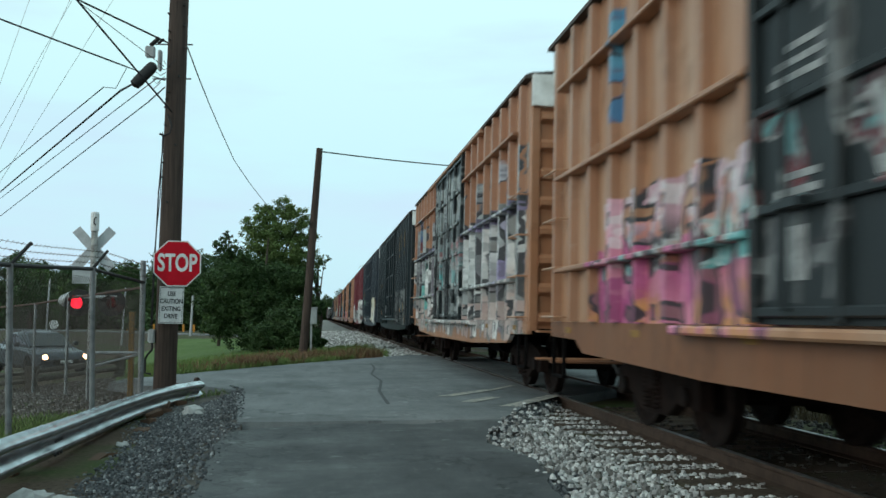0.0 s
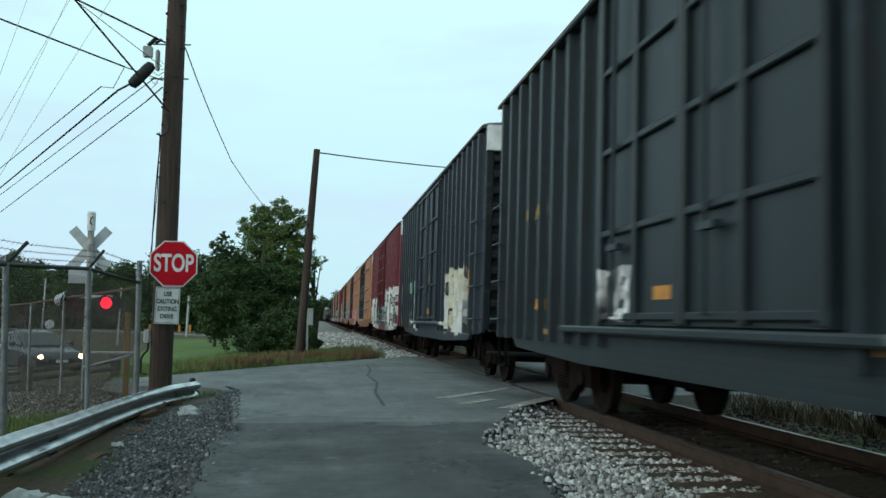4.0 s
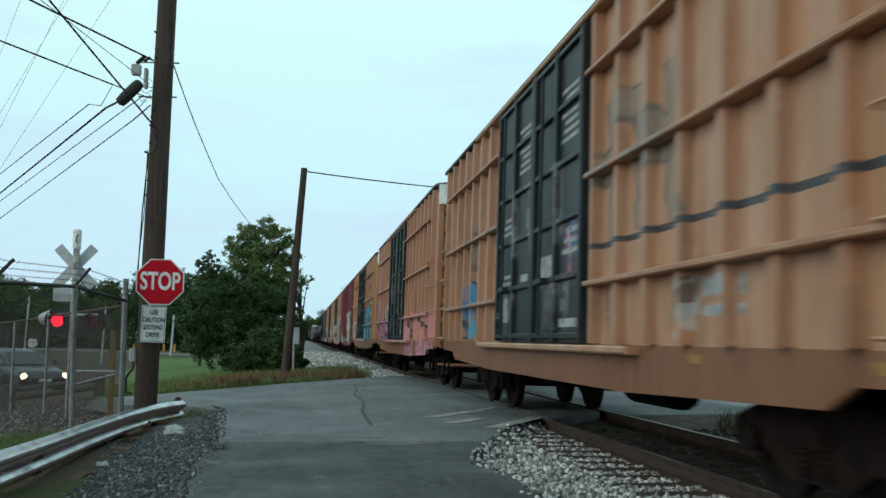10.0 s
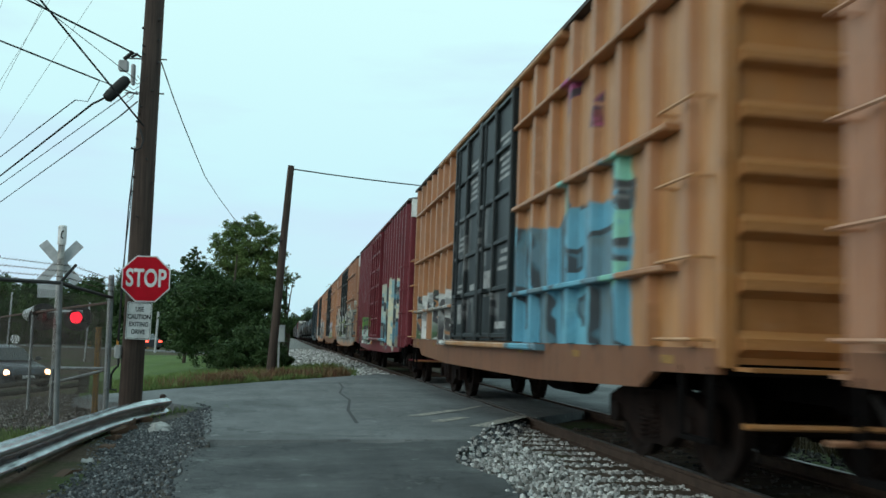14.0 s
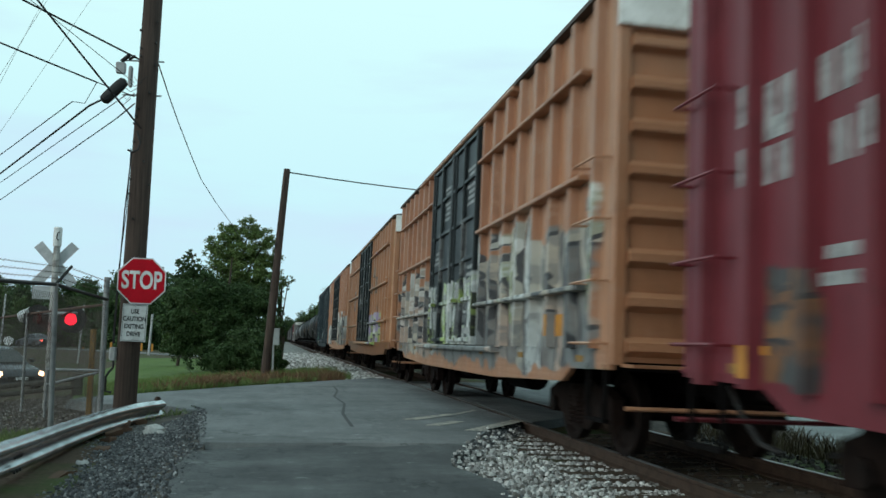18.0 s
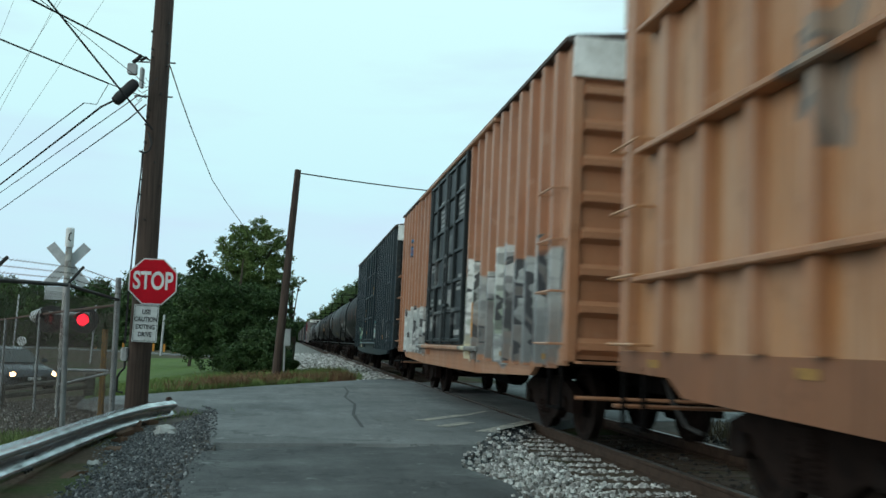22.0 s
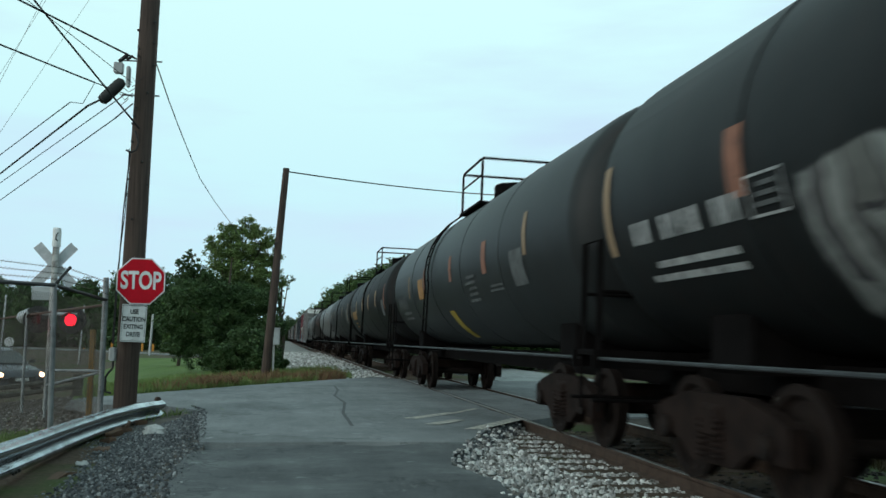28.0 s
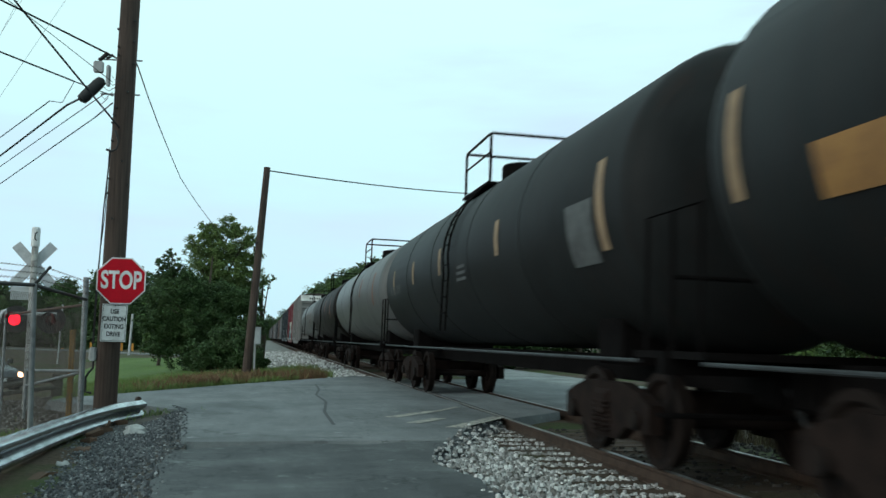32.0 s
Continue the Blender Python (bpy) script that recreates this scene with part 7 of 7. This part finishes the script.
# ---- cars ----
def car(name, m, label, lamps, front_lit=True):
    """A saloon: lofted lower body and cabin, windows, lamps and wheels. It looks along its -y."""
    c = thing(name, m, label, "car")
    def loft(sections, n_smooth=True):
        g = Geo()
        k = len(sections[0])
        for s in sections:
            g.v += s
        for j in range(len(sections) - 1):
            g.f += [(j * k + i, j * k + (i + 1) % k, (j + 1) * k + (i + 1) % k, (j + 1) * k + i) for i in range(k)]
        g.f += [tuple(range(k)), tuple((len(sections) - 1) * k + i for i in range(k))]
        g.smooth = n_smooth
        return g
    def ring(y, w, z0, z1, r=0.12):
        return [(-w + r, y, z0), (w - r, y, z0), (w, y, z0 + r), (w, y, z1 - r), (w - r * 1.6, y, z1), (-w + r * 1.6, y, z1), (-w, y, z1 - r), (-w, y, z0 + r)]
    body = [ring(-2.3, 0.62, 0.38, 0.58), ring(-2.22, 0.78, 0.24, 0.68), ring(-1.9, 0.88, 0.2, 0.76), ring(-1.0, 0.91, 0.2, 0.90), ring(0.2, 0.92, 0.2, 0.93), ring(1.4, 0.91, 0.2, 0.94), ring(2.0, 0.86, 0.22, 0.95), ring(2.3, 0.74, 0.3, 0.9)]
    part("body", loft(body), M_CARPAINT, c)
    cabin = [ring(-1.05, 0.72, 0.86, 0.92, 0.02), ring(-0.3, 0.66, 0.86, 1.36, 0.1), ring(0.4, 0.66, 0.86, 1.42, 0.12), ring(1.0, 0.64, 0.86, 1.36, 0.1), ring(1.75, 0.66, 0.86, 0.95, 0.02)]
    part("roof", loft(cabin), M_CARPAINT, c)
    part("windscreen", Geo().quad((-0.66, -1.02, 0.93), (0.66, -1.02, 0.93), (0.54, -0.34, 1.32), (-0.54, -0.34, 1.32)), M_GLASS, c).location = (0, -0.03, 0.012)
    part("rear_window", Geo().quad((-0.6, 1.7, 0.96), (0.6, 1.7, 0.96), (0.52, 1.05, 1.33), (-0.52, 1.05, 1.33)), M_GLASS, c).location = (0, 0.025, 0.012)
    for x in (-1, 1):
        part("side_window", Geo().quad((x * 0.725, -0.85, 0.95), (x * 0.69, 0.32, 0.95), (x * 0.672, 0.32, 1.31), (x * 0.672, -0.3, 1.28)), M_GLASS, c)
        part("side_window", Geo().quad((x * 0.69, 0.4, 0.95), (x * 0.69, 1.35, 0.95), (x * 0.66, 1.0, 1.28), (x * 0.672, 0.4, 1.31)), M_GLASS, c)
        part("mirror", Geo().box(x * 0.98 - 0.09, x * 0.98 + 0.09, -0.72, -0.6, 0.92, 1.05, 0.03), M_CARPAINT, c)
        lamp = Geo().lathe([(-0.05, 0.02), (-0.03, 0.085), (0.02, 0.105)], 1, (0, 0, 0), 12)
        part("headlamp", lamp, M_HEADLAMP if front_lit else M_SIGNBACK, c, "lit headlamp" if front_lit else "").location = (x * 0.64, -2.235, 0.58)
        part("tail_lamp", Geo().box(x * 0.6 - 0.16, x * 0.6 + 0.16, 2.26, 2.31, 0.66, 0.80, 0.02), M_TAILLAMP if not front_lit else M_SIGNRED, c)
        for y in (-1.4, 1.4):
            w = part("wheel", shared("car_wheel", lambda: Geo().lathe([(-0.1, 0.2), (-0.1, 0.29), (-0.07, 0.325), (0.07, 0.325), (0.1, 0.29), (0.1, 0.2)], 0, (0, 0, 0), 20)), M_TYRE, c)
            w.location = (x * 0.83, y, 0.325)
            part("hub", shared("car_hub", lambda: Geo().lathe([(-0.085, 0.19), (0.085, 0.19)], 0, (0, 0, 0), 14)), M_SIGNBACK, w)
    part("grille", Geo().box(-0.42, 0.42, -2.33, -2.27, 0.36, 0.52, 0.02), M_BLACK, c)
    part("number_plate", Geo().box(-0.2, 0.2, -2.345, -2.33, 0.4, 0.5), M_WHITE, c)
    part("bumper", Geo().box(-0.78, 0.78, -2.3, -2.12, 0.22, 0.36, 0.05), M_CARPAINT, c)
    return c


car("parked_car", pose(-9.53, 32.8, -0.66, 0, 0, 37), "dark grey saloon waiting with its headlamps lit", True)
FAR_CAR = car("driven_car", pose(-3.6, 71, -0.2, 0, 0, 200), "dark car with lit tail lamps on the far road", False, False)


# ---- trees, bushes and grass ----
def foliage(centres, n, leaf, rnd):
    """Leaves: small quads round the clump centres, gathered on twigs, with gaps between them."""
    g = Geo()
    tot = sum(r * r for _, r in centres)
    for c, r in centres:
        twigs = [Vector((rnd.gauss(0, 1), rnd.gauss(0, 1), rnd.gauss(0, 0.85))).normalized() * r * rnd.uniform(0.4, 1.12) for _ in range(max(14, int(70 * r)))]
        for _ in range(int(n * r * r / tot)):
            p = c + rnd.choice(twigs) + Vector((rnd.gauss(0, 0.13), rnd.gauss(0, 0.13), rnd.gauss(0, 0.1))) * r
            a = Vector((rnd.uniform(-1, 1), rnd.uniform(-1, 1), rnd.uniform(-0.7, 0.5))).normalized()
            b = a.cross(Vector((rnd.uniform(-1, 1), rnd.uniform(-1, 1), rnd.uniform(-1, 1)))).normalized()
            s = leaf * rnd.uniform(0.6, 1.3)
            k = len(g.v)
            g.v += [tuple(p - a * s), tuple(p + b * s * 0.55), tuple(p + a * s), tuple(p - b * s * 0.55)]
            g.f.append((k, k + 1, k + 2, k + 3))
    me = bpy.data.meshes.new("crown")
    me.from_pydata(g.v, [], g.f)
    me.update()
    return me


def tree(x, y, centres, n, leaf, material, label, seed, name="tree", category="tree", group=""):
    """A tapered trunk, a limb to each clump, and the crown's leaves. Clumps: (dx, dy, height, radius)."""
    rnd = random.Random(seed)
    t = thing(name, pose(x, y, ground_z(x, y) - 0.05), label, category, group)
    high = max(c[2] for c in centres)
    trunk = Geo().path([(0, 0, 0), (0.03 * high, 0, high * 0.35), (-0.02 * high, 0.01 * high, high * 0.7), (0.0, 0, high)], [0.03 * high, 0.022 * high, 0.013 * high, 0.004 * high], 8)
    trunk.smooth = True
    part("trunk", trunk, M_BARK, t)
    for dx, dy, h, r in centres:
        limb = Geo().path([(0, 0, h * 0.45), (dx * 0.5, dy * 0.5, h * 0.75), (dx, dy, h)], [0.011 * high, 0.007 * high, 0.003 * high], 5)
        part("limb", limb, M_BARK, t)
    me = foliage([(Vector((dx, dy, h)), r) for dx, dy, h, r in centres], n, leaf, rnd)
    me.materials.append(material)
    ob = new("crown", me)
    ob.parent = t
    return t


def random_clumps(rnd, height, spread, n=9, low=0.25):
    out = []
    for i in range(n):
        h = low + (0.95 - low) * (i + 0.5) / n
        wide = spread * math.sin(min(1.0, (1.12 - h) * 1.25) * math.pi / 2)
        a = rnd.uniform(0, 6.28)
        q = wide * rnd.uniform(0.25, 0.8)
        out.append((q * math.cos(a), q * math.sin(a), h * height, spread * rnd.uniform(0.42, 0.62) * (1.05 - 0.22 * h)))
    return out


def plants():
    main = [(-1.68, 0.023, 4.74, 0.24), (-1.94, 0.14, 4.41, 0.31), (-1.44, 0.2, 4.19, 0.39), (-1.75, 0.34, 3.79, 0.48), (-1.13, 0.14, 3.63, 0.53), (-2.18, 0.32, 2.97, 0.53), (-1.46, -0.57, 2.86, 0.78), (-0.55, -0.13, 3.03, 0.87), (0.6, 0.34, 2.87, 0.92), (1.35, 0.049, 2.93, 0.68), (1.6, 0.3, 2.81, 0.45), (-2.3, -0.49, 2.04, 0.58), (-1.55, -0.13, 1.82, 0.82), (-0.53, -0.35, 1.93, 0.92), (0.62, -0.056, 1.82, 0.97), (1.45, -0.026, 1.82, 0.78), (1.65, -0.59, 1.94, 0.45), (-1.99, -0.38, 1.12, 0.58), (-1.19, -0.32, 0.85, 0.68), (-0.28, 0.32, 0.75, 0.78), (0.75, 0.17, 0.75, 0.78), (1.4, -0.44, 0.84, 0.7), (1.6, 0.2, 0.94, 0.45)]
    tree(-2.15, 38.0, main, 90000, 0.046, M_LEAFDARK, "broad dark green tree with a ragged crown", 21)
    tall = [(-0.1, 0, 5.93, 0.56), (0.7, 0.3, 6.09, 0.61), (1.37, 0, 5.6, 0.56), (-0.53, -0.2, 5.22, 0.56), (0.39, 0, 5.24, 0.82), (1.45, 0.2, 4.85, 0.61), (-0.2, -0.3, 4.41, 0.77), (0.85, 0, 4.25, 0.87), (1.63, 0.2, 3.94, 0.61), (0.18, 0, 3.55, 0.77), (1.27, 0, 3.32, 0.66)]
    tree(-2.3, 40.0, tall, 44000, 0.047, M_LEAFTOP, "tall light green tree rising behind the broad dark one", 26)
    bush = [(0, 0, 1.15, 0.85), (-0.75, 0, 0.85, 0.7), (0.6, 0, 0.9, 0.7), (0.2, -0.2, 0.5, 0.75), (-0.6, -0.2, 0.4, 0.6), (0.9, 0.1, 0.6, 0.5)]
    tree(-1.35, 34.8, bush, 26000, 0.046, M_LEAFDARK, "rounded dark green bush in front of the tree", 22, "bush", "bush")
    tree(-0.42, 36.6, [(0.0, 0, 0.75, 0.42), (-0.45, 0, 1.0, 0.5), (0.35, 0, 0.5, 0.36), (-0.2, -0.2, 0.35, 0.4)], 9000, 0.045, M_LEAFDARK, "low dark green shrub at the foot of the tree", 23, "bush", "bush")
    tree(-0.08, 41.0, [(0.0, 0, 3.9, 0.3), (-0.2, 0, 3.5, 0.22), (0.28, 0, 4.1, 0.25), (-0.05, 0, 2.7, 0.2)], 420, 0.06, M_LEAF, "thin twiggy sapling with few leaves", 24)
    tree(-5.6, 52.0, [(0, 0, 2.4, 0.9), (0.6, 0, 3.3, 0.6), (-0.5, 0, 3.4, 0.4), (-0.2, 0, 1.4, 0.9)], 5000, 0.09, M_LEAF, "young green tree behind the pole", 25)
    rnd = random.Random(9)
    kinds = []
    for k in range(5):
        h, sp = rnd.uniform(8.0, 10.5), rnd.uniform(2.6, 3.6)
        kinds.append(tree(-46 + 6 * k, 128, random_clumps(rnd, h, sp, 10, 0.12), 10500, 0.18, M_LEAF if k % 2 else M_LEAFDARK, "broad green tree in the distant wood", 40 + k, group="trees of the distant wood"))
    spots = []
    for i in range(23):
        spots.append((-66 + i * 2.75 + rnd.uniform(-1, 1), 122 + rnd.uniform(0, 14), rnd.uniform(0.7, 1.05)))
    for i in range(19):
        spots.append((-58 + i * 2.6 + rnd.uniform(-1, 1), 118 + rnd.uniform(-2, 6), rnd.uniform(0.6, 0.9)))
    for i in range(6):
        spots.append((-19 + i * 2.6, 104 + rnd.uniform(-4, 6) + i, rnd.uniform(0.75, 1.0)))
    for i in range(8):
        spots.append((-40 + i * 3.0, 116 + rnd.uniform(-3, 3), rnd.uniform(0.45, 0.7)))
    for i in range(12):
        spots.append((-9 + i * 1.6, 400 + 5 * i, rnd.uniform(1.0, 1.25)))
    # the wooded slope behind the track, rising with the distance
    slope = lambda y: float(np.interp(y, (50, 75, 107, 142, 213, 290, 400), (8.3, 9.3, 11.4, 12.8, 15.0, 14.5, 13.5))) / 9.6
    for i in range(76):
        y = 52 + 360 * (i / 75) ** 1.35
        spots.append((12.6 + rnd.uniform(0, 1.8), y, slope(y) * rnd.uniform(0.86, 1.02)))
    for i in range(16):
        spots.append((8.5 + rnd.uniform(0, 4), 400 + i * 30, rnd.uniform(1.3, 1.6)))
    for i in range(30):
        y = 55 + i * 11.0
        spots.append((18 + rnd.uniform(-1, 4), y, slope(y) * rnd.uniform(1.0, 1.25)))
    for i in range(14):
        spots.append((27 + rnd.uniform(-2, 4), -30 + i * 6.5, rnd.uniform(0.8, 1.1)))
    under = []
    for i in range(60):
        under.append((Vector((-68 + i * 1.05, 119 + rnd.uniform(-3, 6), ground_z(-30, 119) + rnd.uniform(0.6, 3.2))), rnd.uniform(1.6, 2.6)))
    for i in range(14):
        under.append((Vector((-20 + i * 1.0, 101 + 0.6 * i + rnd.uniform(-2, 3), rnd.uniform(0.3, 2.2))), rnd.uniform(1.2, 2.0)))
    for i in range(90):
        under.append((Vector((12.8 + rnd.uniform(-1, 3), 52 + i * 3.6, rnd.uniform(0.5, 5.5))), rnd.uniform(1.6, 2.6)))
    me = foliage(under, 55000, 0.26, rnd)
    me.materials.append(M_LEAFDARK)
    tagged(new("undergrowth", me), "dense dark undergrowth below the distant trees", "undergrowth", kind="stuff")
    for n, (x, y, s) in enumerate(spots):
        src = kinds[n % 5]
        src.scale = (s, s, s)
        copy_thing(src, pose(x, y, ground_z(x, y) - 0.3, 0, 0, rnd.uniform(0, 360)))
        src.scale = (1, 1, 1)


def blades(name, material, label, count, place, height, seed, category="grass", lean=0.35):
    rnd = random.Random(seed)
    g = Geo()
    for _ in range(count):
        p = place(rnd)
        if p is None:
            continue
        x, y = p
        z = ground_z(x, y)
        h = rnd.uniform(*height)
        a = rnd.uniform(0, 6.28)
        w = 0.006 + 0.014 * h
        dx, dy = math.cos(a) * w, math.sin(a) * w
        tx, ty = rnd.gauss(0, lean) * h, rnd.gauss(0, lean) * h
        k = len(g.v)
        g.v += [(x - dx, y - dy, z), (x + dx, y + dy, z), (x + tx * 0.4 + dx * 0.7, y + ty * 0.4 + dy * 0.7, z + h * 0.6), (x + tx * 0.4 - dx * 0.7, y + ty * 0.4 - dy * 0.7, z + h * 0.6), (x + tx, y + ty, z + h)]
        g.f += [(k, k + 1, k + 2, k + 3), (k + 3, k + 2, k + 4)]
    me = bpy.data.meshes.new(name)
    me.from_pydata(g.v, [], g.f)
    me.materials.append(material)
    me.update()
    return tagged(new(name, me), label, category, kind="stuff")


def verge_edge(x):
    """The far edge of the road, where the grass begins."""
    return float(np.interp(x, (-6, -3.05, -0.39, 2.9), (19.0, 20.7, 25.4, 30.4)))


def grass():
    lawn = Geo()
    xs = [-9.5 + 0.9 * i for i in range(13)]
    rows = 16
    for x in xs:
        y0 = max(verge_edge(x) + 0.1, (-x - 0.3) / 0.2)
        for j in range(rows):
            y = y0 + (64 - y0) * (j / (rows - 1)) ** 1.3
            lawn.v.append((x, y, ground_z(x, y) + 0.035))
    lawn.f = [(i * rows + j, (i + 1) * rows + j, (i + 1) * rows + j + 1, i * rows + j + 1) for i in range(len(xs) - 1) for j in range(rows - 1)]
    lawn.smooth = True
    solid("lawn", lawn, M_LAWN, "rough green mown grass beyond the road", "grass", kind="structure")

    def verge(r):
        x = r.uniform(-6.5, 1.0)
        y = verge_edge(x) + 0.05 + 9.0 * r.random() ** 1.6
        return (x, y) if y > -x / 0.2 else None
    blades("grass", M_GRASS, "green grass on the verge", 34000, verge, (0.08, 0.32), 31)

    def dry(r):
        x = r.gauss(-1.2, 0.75) if r.random() < 0.7 else r.uniform(-0.4, 2.0)
        y = verge_edge(x) + 0.15 + abs(r.gauss(0, 2.2))
        if x > 2.1 or noise.noise((x * 1.5, y * 0.7, 3)) < -0.02:
            return None
        return x, y
    blades("dry_grass", M_DRYGRASS, "dry reddish-brown grass and weeds by the leaning pole", 17000, dry, (0.1, 0.46), 32)

    def trackside(r):
        y = 29.8 + 10 * r.random()
        x = r.uniform(0.4, 2.9)
        if noise.noise((x * 0.9, y * 0.5, 8)) < 0.06:
            return None
        return x, y
    blades("grass", M_GRASS, "tufts of grass in the ballast by the track", 6000, trackside, (0.1, 0.34), 33)

    def fenceside(r):
        y = r.uniform(5, 13)
        x = -2.75 - abs(r.gauss(0, 0.9)) - 0.05 * (13 - y)
        return x, y
    blades("grass", M_GRASS, "grass growing along the foot of the fence", 15000, fenceside, (0.05, 0.2), 34)

    def beyond(r):
        k = int(r.random() * 17)
        cx, cy, q = 6.9 + 1.9 * ((k * 0.618) % 1), 3.5 + 0.72 * k, 0.12 + 0.2 * ((k * 0.37) % 1)
        return r.gauss(cx, q), r.gauss(cy, q * 1.4)
    blades("weeds", M_SCRUB, "clumps of dry brown scrub behind the track", 4200, beyond, (0.1, 0.42), 35, "weeds", 0.5)

    def far_side(r):
        return r.uniform(6.9, 10.5), r.uniform(2, 15)
    blades("grass", M_SCRUB, "short dry grass behind the track", 9000, far_side, (0.04, 0.13), 36)

    def mound(r):
        a, q = r.uniform(0, 6.28), abs(r.gauss(0, 0.45))
        return -1.75 + q * math.cos(a), 16.2 + q * math.sin(a)
    blades("weeds", M_GRASS, "few low weeds at the end of the guard rail", 120, mound, (0.1, 0.2), 37, "weeds", 0.6)


plants()
grass()


def travelled(t):
    """How far the train has gone at t seconds."""
    return 8.007 * t + 3.374 * (t / 32) ** 2 + 2.694 * (t / 32) ** 3 + 8.048 * (t / 32) ** 4


def motions():
    """The train rolls past towards the camera; its wheelsets turn while they are near."""
    for car in TRAIN:
        start = car.location.y
        step = 2.0 if start > 430 else 0.5
        walk(car, [(q * step, pose(RAIL_X, start - travelled(q * step), 0, 0, LEAN, 0)) for q in range(int(32 / step) + 1)])
    path = ((0, -3.6, 71), (9.6, -3.7, 71.1), (11, -6.3, 74.5), (12, -9.3, 78), (13, -11.0, 81), (14, -12.6, 84), (15.2, -15.3, 88), (16.5, -18.5, 92), (18, -25.1, 100), (20, -34, 107.5), (24, -56, 119.5), (32, -98, 139))
    rows = []
    for k, (t, x, y) in enumerate(path):
        a, b = path[max(k - 1, 1)], path[min(k + 1, len(path) - 1)]
        rows.append((t, pose(x, y, -0.2, 0, 0, math.degrees(math.atan2(b[2] - a[2], b[1] - a[1])) + 90)))
    walk(FAR_CAR, rows)
    # the two red lamps flash in turn: each added lit disc turns its face to the road, then its edge
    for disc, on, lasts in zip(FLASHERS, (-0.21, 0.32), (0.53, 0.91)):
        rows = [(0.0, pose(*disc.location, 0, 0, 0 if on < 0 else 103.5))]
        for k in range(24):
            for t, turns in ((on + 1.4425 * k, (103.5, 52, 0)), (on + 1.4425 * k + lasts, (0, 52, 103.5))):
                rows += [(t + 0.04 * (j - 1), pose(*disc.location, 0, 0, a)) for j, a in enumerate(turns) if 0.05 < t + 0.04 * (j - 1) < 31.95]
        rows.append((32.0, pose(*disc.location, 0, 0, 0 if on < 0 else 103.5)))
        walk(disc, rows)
    for ax, along, s in WHEELSETS:
        near = [q * 0.05 for q in range(641) if -2 < s + along - travelled(q * 0.05) < 18]
        home = ax.location.copy()
        angle = lambda t: math.degrees(travelled(t) / 0.457)
        rows = [(0.0, pose(*home, angle(near[0]) if near else 0))]
        rows += [(t, pose(*home, angle(t))) for t in near if t > 0.01]
        if rows[-1][0] < 31.99:
            rows.append((32.0, pose(*home, angle(near[-1]) if near else 0)))
        walk(ax, rows)


motions()
